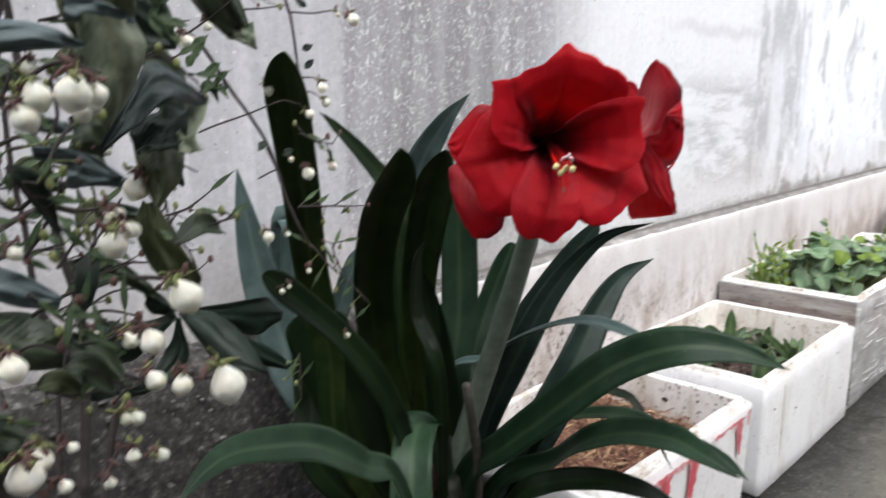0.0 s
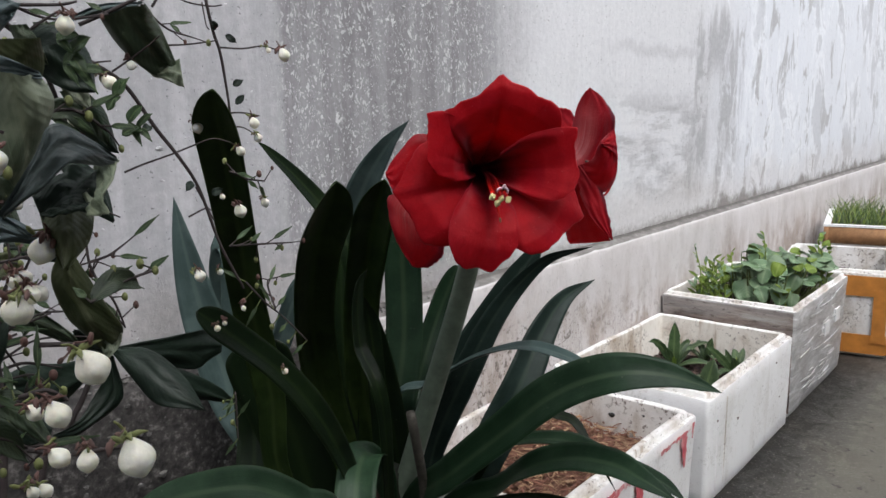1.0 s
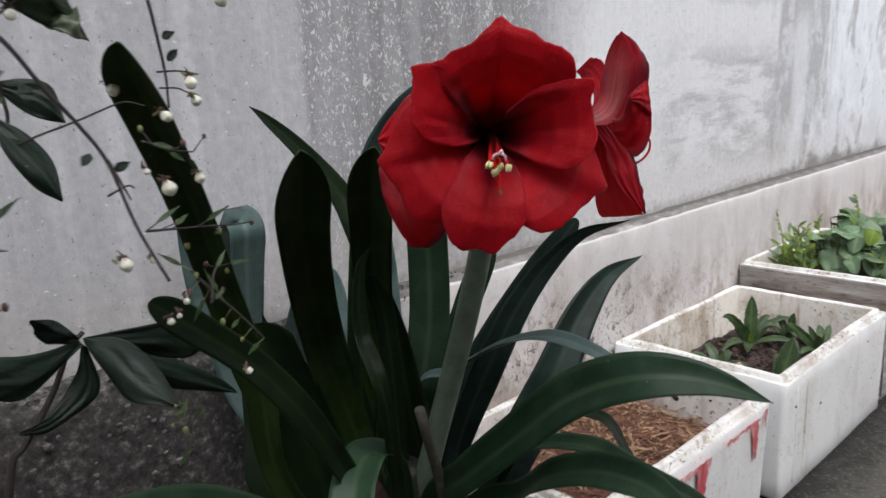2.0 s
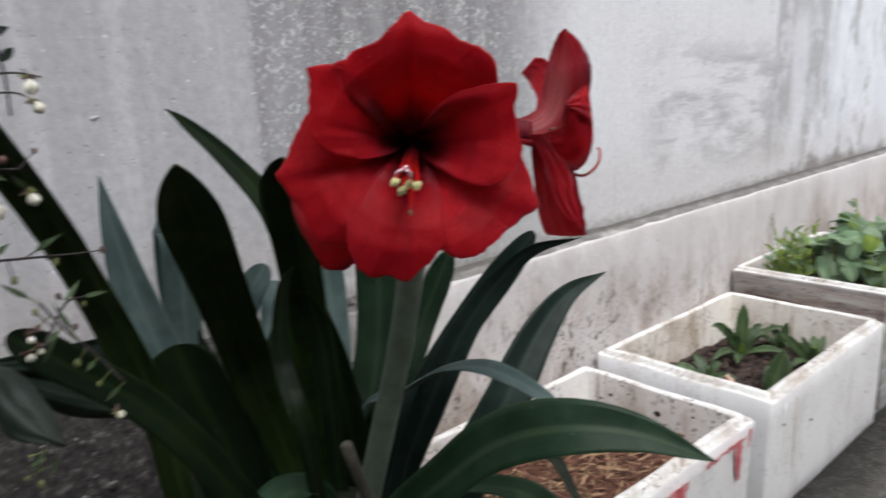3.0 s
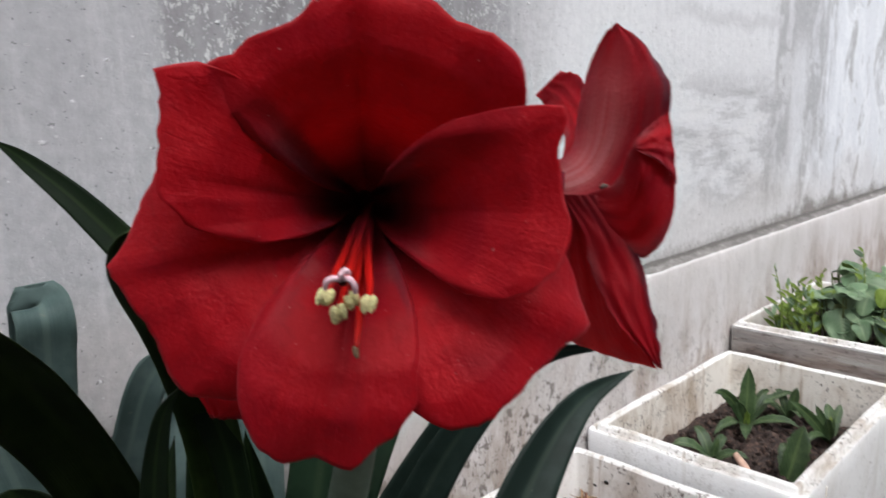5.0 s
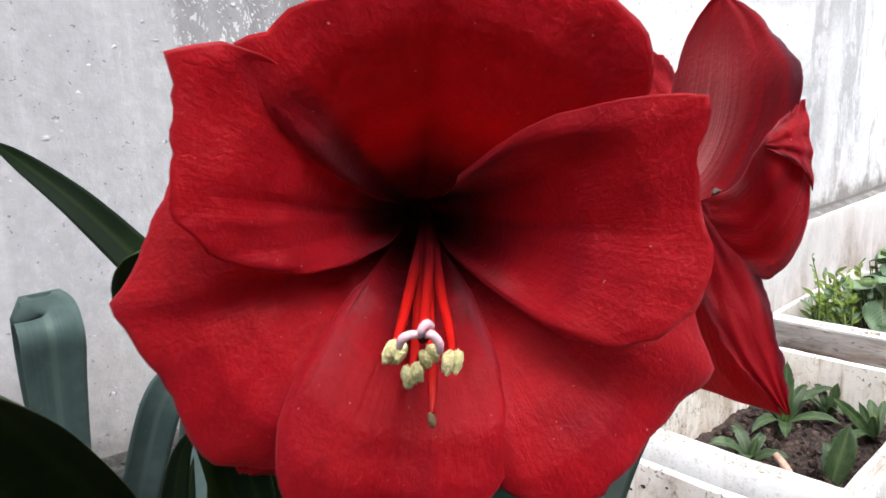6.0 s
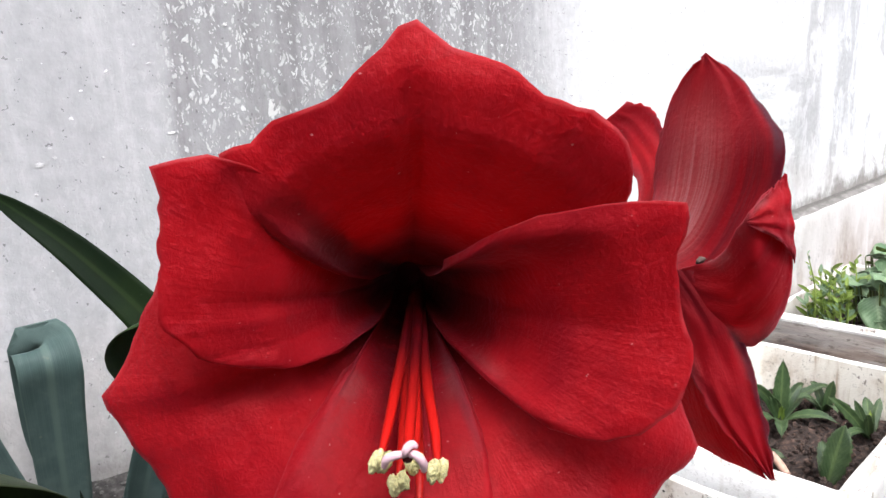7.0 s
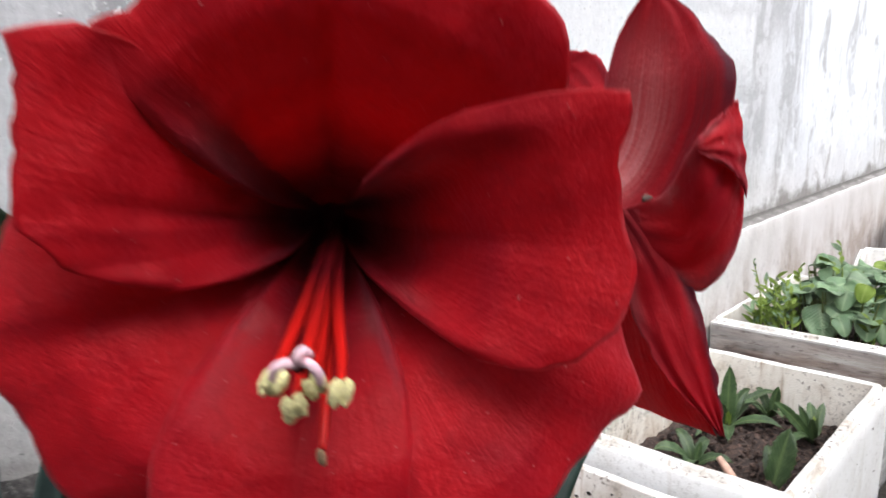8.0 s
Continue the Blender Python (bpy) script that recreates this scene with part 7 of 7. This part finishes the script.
folded_leaf(((-0.164, 0.479, 0.945), (-0.156, 0.477, 0.943), (-0.149, 0.475, 0.933)), ((-0.167, 0.48, 0.935), (-0.16, 0.478, 0.93), (-0.152, 0.476, 0.929)), M_SHRUB, 0.25, 47)
folded_leaf(((-0.13, 0.467, 0.963), (-0.126, 0.466, 0.95), (-0.125, 0.467, 0.935)), ((-0.123, 0.465, 0.948), (-0.12, 0.465, 0.94), (-0.121, 0.465, 0.93)), M_SHRUB, 0.2, 48)
folded_leaf(((-0.167, 0.553, 0.754), (-0.156, 0.547, 0.746), (-0.146, 0.538, 0.728)), ((-0.174, 0.548, 0.738), (-0.165, 0.543, 0.73), (-0.152, 0.538, 0.725)), M_SHRUB, 0.2, 50)
folded_leaf(((-0.097, 0.558, 0.851), (-0.094, 0.555, 0.837), (-0.099, 0.553, 0.82)), ((-0.09, 0.551, 0.826), (-0.091, 0.55, 0.82), (-0.096, 0.551, 0.815)), M_SHRUB, 0.2, 51)
rl = random.Random(77)
for k, (x, y, z) in enumerate(((-0.040, 0.537, 0.945), (-0.034, 0.534, 0.930), (-0.030, 0.532, 0.938), (-0.026, 0.530, 0.934), (-0.081, 0.499, 0.981), (-0.076, 0.497, 0.974), (-0.079, 0.499, 0.968), (-0.073, 0.497, 0.966), (-0.036, 0.536, 0.952))):
    for q in range(2):
        an = rl.uniform(-1.2, 1.2)
        d = Vector((math.cos(an) * 0.7, -math.cos(an) * 0.55, math.sin(an))) * rl.uniform(0.010, 0.017)
        b = Vector((x, y, z))
        shrub_leaf([b, b + d * 0.5 + Vector((0, 0, 0.001)), b + d], rl.uniform(0.004, 0.008), (-0.5, -0.7, 0.5), M_HERB, seed=200 + 2 * k + q)
for k, (x, y, z, an) in enumerate(((0.004, 0.57, 0.935, 200), (0.03, 0.567, 0.895, 210), (0.105, 0.62, 0.965, 20), (0.10, 0.63, 1.01, 150), (0.105, 0.625, 1.005, 330), (0.108, 0.622, 0.95, 40), (0.04, 0.56, 0.885, 20))):
    d = Vector((math.cos(radians(an)) * 0.7, -0.3, math.sin(radians(an)))) * 0.012
    b = Vector((x, y, z))
    shrub_leaf([b, b + d * 0.5, b + d], 0.006, (-0.5, -0.8, 0.2), M_SHRUB_DARK, seed=30 + k)


def sprig(pts, seed, leaves=7, size=0.009, material=None):
    """A fine twig with side twigs, tiny leaves and bud knobs."""
    rnd = random.Random(seed)
    twig(pts, [0.0009, 0.0008, 0.0006])
    for i, (p, way) in enumerate(catmull(pts, leaves)):
        d = (Vector((0.7, -0.65, 0)) * rnd.uniform(-1, 1) + Vector((0, 0, rnd.uniform(-0.6, 0.8))) + way * 0.4).normalized() * size * rnd.uniform(0.8, 2.0)
        twig([p, p + d * 0.6, p + d], [0.0005, 0.0004, 0.0004], material or M_TWIG)
        if i % 2:
            bm = bmesh.new()
            blob(bm, p + d - SO, rnd.uniform(0.0012, 0.0022), (1, 1, 1.4), 7, 5)
            part("bud_knob", bm, M_CALYX_GREEN if rnd.random() < 0.6 else M_CALYX, shrub)
        else:
            shrub_leaf([p + d * 0.5, p + d, p + d * 1.7], 0.0035, (-0.5, -0.7, 0.4), M_HERB, seed=seed * 20 + i)


sprig([(0.105, 0.622, 0.801), (0.115, 0.609, 0.782), (0.124, 0.599, 0.770), (0.137, 0.584, 0.748)], 1, 9, material=M_TWIG_GREEN)
sprig([(0.090, 0.562, 0.790), (0.115, 0.605, 0.801), (0.127, 0.607, 0.803)], 2, 6)
sprig([(-0.058, 0.542, 0.890), (-0.060, 0.538, 0.853), (-0.051, 0.531, 0.830), (-0.046, 0.530, 0.812)], 3, 9)
sprig([(-0.060, 0.538, 0.855), (-0.050, 0.534, 0.858), (-0.040, 0.532, 0.864)], 4, 5)
sprig([(-0.115, 0.552, 0.835), (-0.110, 0.55, 0.815), (-0.097, 0.56, 0.790)], 5, 8)
sprig([(-0.125, 0.55, 0.812), (-0.092, 0.546, 0.827), (-0.070, 0.55, 0.825)], 6, 6)
sprig([(0.098, 0.64, 0.70), (0.096, 0.637, 0.685), (0.092, 0.632, 0.660)], 7, 7, material=M_TWIG_GREEN)
sprig([(-0.10, 0.57, 1.02), (-0.06, 0.565, 1.00), (-0.02, 0.565, 1.005)], 8, 7)
sprig([(-0.115, 0.56, 0.97), (-0.09, 0.557, 0.975), (-0.06, 0.557, 0.965)], 9, 7)
sprig([(0.06, 0.565, 0.90), (0.078, 0.57, 0.893), (0.095, 0.572, 0.890)], 10, 6)
sprig([(0.055, 0.565, 0.845), (0.085, 0.567, 0.842), (0.118, 0.572, 0.838)], 11, 8)
sprig([(0.02, 0.60, 1.02), (0.045, 0.61, 1.005), (0.07, 0.615, 1.0)], 12, 6)


rt = random.Random(301)
for k in range(26):
    at = Vector((rt.uniform(-0.205, -0.115), rt.uniform(0.41, 0.54), rt.uniform(0.755, 0.945)))
    an = rt.uniform(-0.9, 1.2)
    d = Vector((math.cos(an) * 0.75, rt.uniform(-0.35, 0.35), math.sin(an))).normalized() * rt.uniform(0.022, 0.045)
    sprig([at, at + d * 0.5 + Vector((0, 0, rt.uniform(-0.004, 0.006))), at + d], 20 + k, rt.randint(5, 8), rt.uniform(0.006, 0.010), M_TWIG_GREEN if k % 4 == 0 else M_TWIG)
    if k % 2:
        shrub_leaf([at, at + d * 0.4 + Vector((0, 0, 0.004)), at + d * 0.8 - Vector((0, 0, 0.006))], rt.uniform(0.007, 0.013), (-0.4, -0.8, 0.4), (M_SHRUB_OLIVE, M_SHRUB_DARK, M_SHRUB)[k // 2 % 3], seed=340 + k)


def bud(x, y, z, size, kind=0, seed=0):
    """A drop-shaped bud that hangs from a dry calyx on a short stem."""
    rnd = random.Random(seed)
    size *= 1.15
    c = Vector((x, y, z)) - SO
    lean = Vector((rnd.uniform(-0.9, 0.3), rnd.uniform(-0.3, 0.6), 1.0)).normalized()
    bm = bmesh.new()
    rows = []
    side = lean.orthogonal().normalized()
    other = lean.cross(side)
    for i in range(13):
        u = i / 12
        r = size * (math.sin(math.pi * min(1, u * 0.98 + 0.02)) ** 0.75) * (1 - 0.45 * u * u)
        hgt = (u - 0.42) * size * 2.3
        rows.append([bm.verts.new(c + lean * hgt + (side * math.cos(6.2832 * j / 20) + other * math.sin(6.2832 * j / 20)) * max(0.0002, r * (1 + 0.055 * math.cos(j * 6.2832 / 20 * 5 + u * 0.8)))) for j in range(20)])
    grid_faces(bm, rows, closed=True)
    bm.faces.new(list(reversed(rows[0])))
    bm.faces.new(rows[-1])
    ob = part("bud", bm, M_BUD, shrub, "round ivory white bud")
    bm = bmesh.new()
    top = c + lean * size * 1.18
    for j in range(5):
        an = 6.2832 * j / 5 + rnd.uniform(-0.3, 0.3)
        d = side * math.cos(an) + other * math.sin(an)
        # a pointed bract that spreads over the shoulder of the bud
        reach, drop = rnd.uniform(0.75, 1.25), rnd.uniform(-0.15, 0.65)
        tube(bm, [top + lean * size * 0.10, top + d * size * 0.45 * reach + lean * size * 0.10, top + d * size * 0.95 * reach - lean * size * drop], [size * 0.11, size * 0.17, size * 0.03], 6, 7)
    tube(bm, [top, top + lean * size * 0.7 - side * size * 0.4, top + lean * size * 1.1 - side * size * 1.0], [0.0006, 0.0005, 0.0004], 6, 6)
    part("calyx", bm, M_CALYX_GREEN if kind else M_CALYX, ob, "dry rusty calyx" if not kind else "lime green calyx")
    # unopened buds and dry florets beside it
    for j in range(rnd.randint(3, 5)):
        bm = bmesh.new()
        off = (lean * rnd.uniform(0.9, 1.7) + side * rnd.uniform(-1.7, 1.2) + other * rnd.uniform(-0.8, 0.8)) * max(size, 0.004)
        turn = Euler((rnd.uniform(-1, 1), rnd.uniform(-1, 1), 0)).to_matrix()
        blob(bm, c + off, max(size, 0.004) * rnd.uniform(0.16, 0.30), (0.8, 0.8, 1.7), 7, 6, turn=turn, lumps=0.4, rnd=rnd)
        tube(bm, [c + off, c + off * 0.5 + lean * size * 0.8, top + lean * size * 0.6], [0.0004, 0.0004, 0.0004], 5, 5)
        part("floret", bm, rnd.choice((M_CALYX, M_CALYX, M_CALYX_GREEN, M_DRY)), shrub, "small dry floret")


for k, (x, y, z, s) in enumerate((
        (-0.027, 0.578, 0.97, 0.0045), (-0.019, 0.574, 0.963, 0.0062), (0.007, 0.594, 0.976, 0.0045), (-0.044, 0.576, 0.939, 0.0045),
        (-0.038, 0.573, 0.941, 0.003), (0.063, 0.609, 0.932, 0.0058), (0.119, 0.614, 0.934, 0.0058), (0.121, 0.613, 0.922, 0.005),
        (0.089, 0.592, 0.913, 0.005), (0.084, 0.591, 0.866, 0.0068), (0.103, 0.584, 0.871, 0.0048), (0.074, 0.599, 0.878, 0.003),
        (0.137, 0.592, 0.988, 0.0066), (0.127, 0.599, 0.992, 0.003), (-0.155, 0.394, 0.924, 0.0075), (-0.143, 0.386, 0.89, 0.0068),
        (-0.149, 0.338, 0.855, 0.0078), (-0.159, 0.346, 0.839, 0.0058), (-0.162, 0.358, 0.838, 0.004), (-0.147, 0.317, 0.827, 0.008),
        (-0.16, 0.324, 0.829, 0.0045), (-0.166, 0.33, 0.831, 0.0045), (-0.158, 0.377, 0.871, 0.0068), (-0.15, 0.397, 0.878, 0.004),
        (-0.149, 0.385, 0.874, 0.0045), (-0.163, 0.367, 0.805, 0.003), (-0.08, 0.49, 0.987, 0.0062), (0.056, 0.611, 0.816, 0.0062),
        (0.075, 0.612, 0.816, 0.0035), (0.105, 0.672, 0.751, 0.004), (0.111, 0.669, 0.755, 0.003), (0.145, 0.629, 0.708, 0.004),
        (-0.112, 0.535, 0.791, 0.0025), (0.095, 0.613, 0.781, 0.003))):
    bud(x, y, z, s / 1.42, k % 3 == 1, k)
for k, (x, y, z, s) in enumerate((
        (-0.184, 0.371, 0.918, 0.0062), (-0.18, 0.37, 0.925, 0.0064), (-0.17, 0.366, 0.926, 0.0081), (-0.161, 0.368, 0.926, 0.0052),
        (-0.164, 0.375, 0.919, 0.0043), (-0.153, 0.387, 0.868, 0.0067), (-0.146, 0.397, 0.879, 0.0037), (-0.144, 0.39, 0.873, 0.0044),
        (-0.198, 0.371, 0.833, 0.0064), (-0.206, 0.341, 0.807, 0.0077), (-0.2, 0.346, 0.809, 0.0056), (-0.195, 0.34, 0.8, 0.0032),
        (-0.186, 0.357, 0.805, 0.0027), (-0.157, 0.352, 0.793, 0.0035), (-0.166, 0.357, 0.794, 0.0035), (-0.175, 0.357, 0.787, 0.003),
        (-0.158, 0.369, 0.803, 0.0035), (-0.167, 0.418, 0.937, 0.0037), (-0.146, 0.432, 0.938, 0.0037), (-0.122, 0.465, 0.901, 0.0035),
        (-0.175, 0.436, 0.862, 0.0042))):
    bud(x, y, z, s / 1.42, k % 3 == 1, 60 + k)
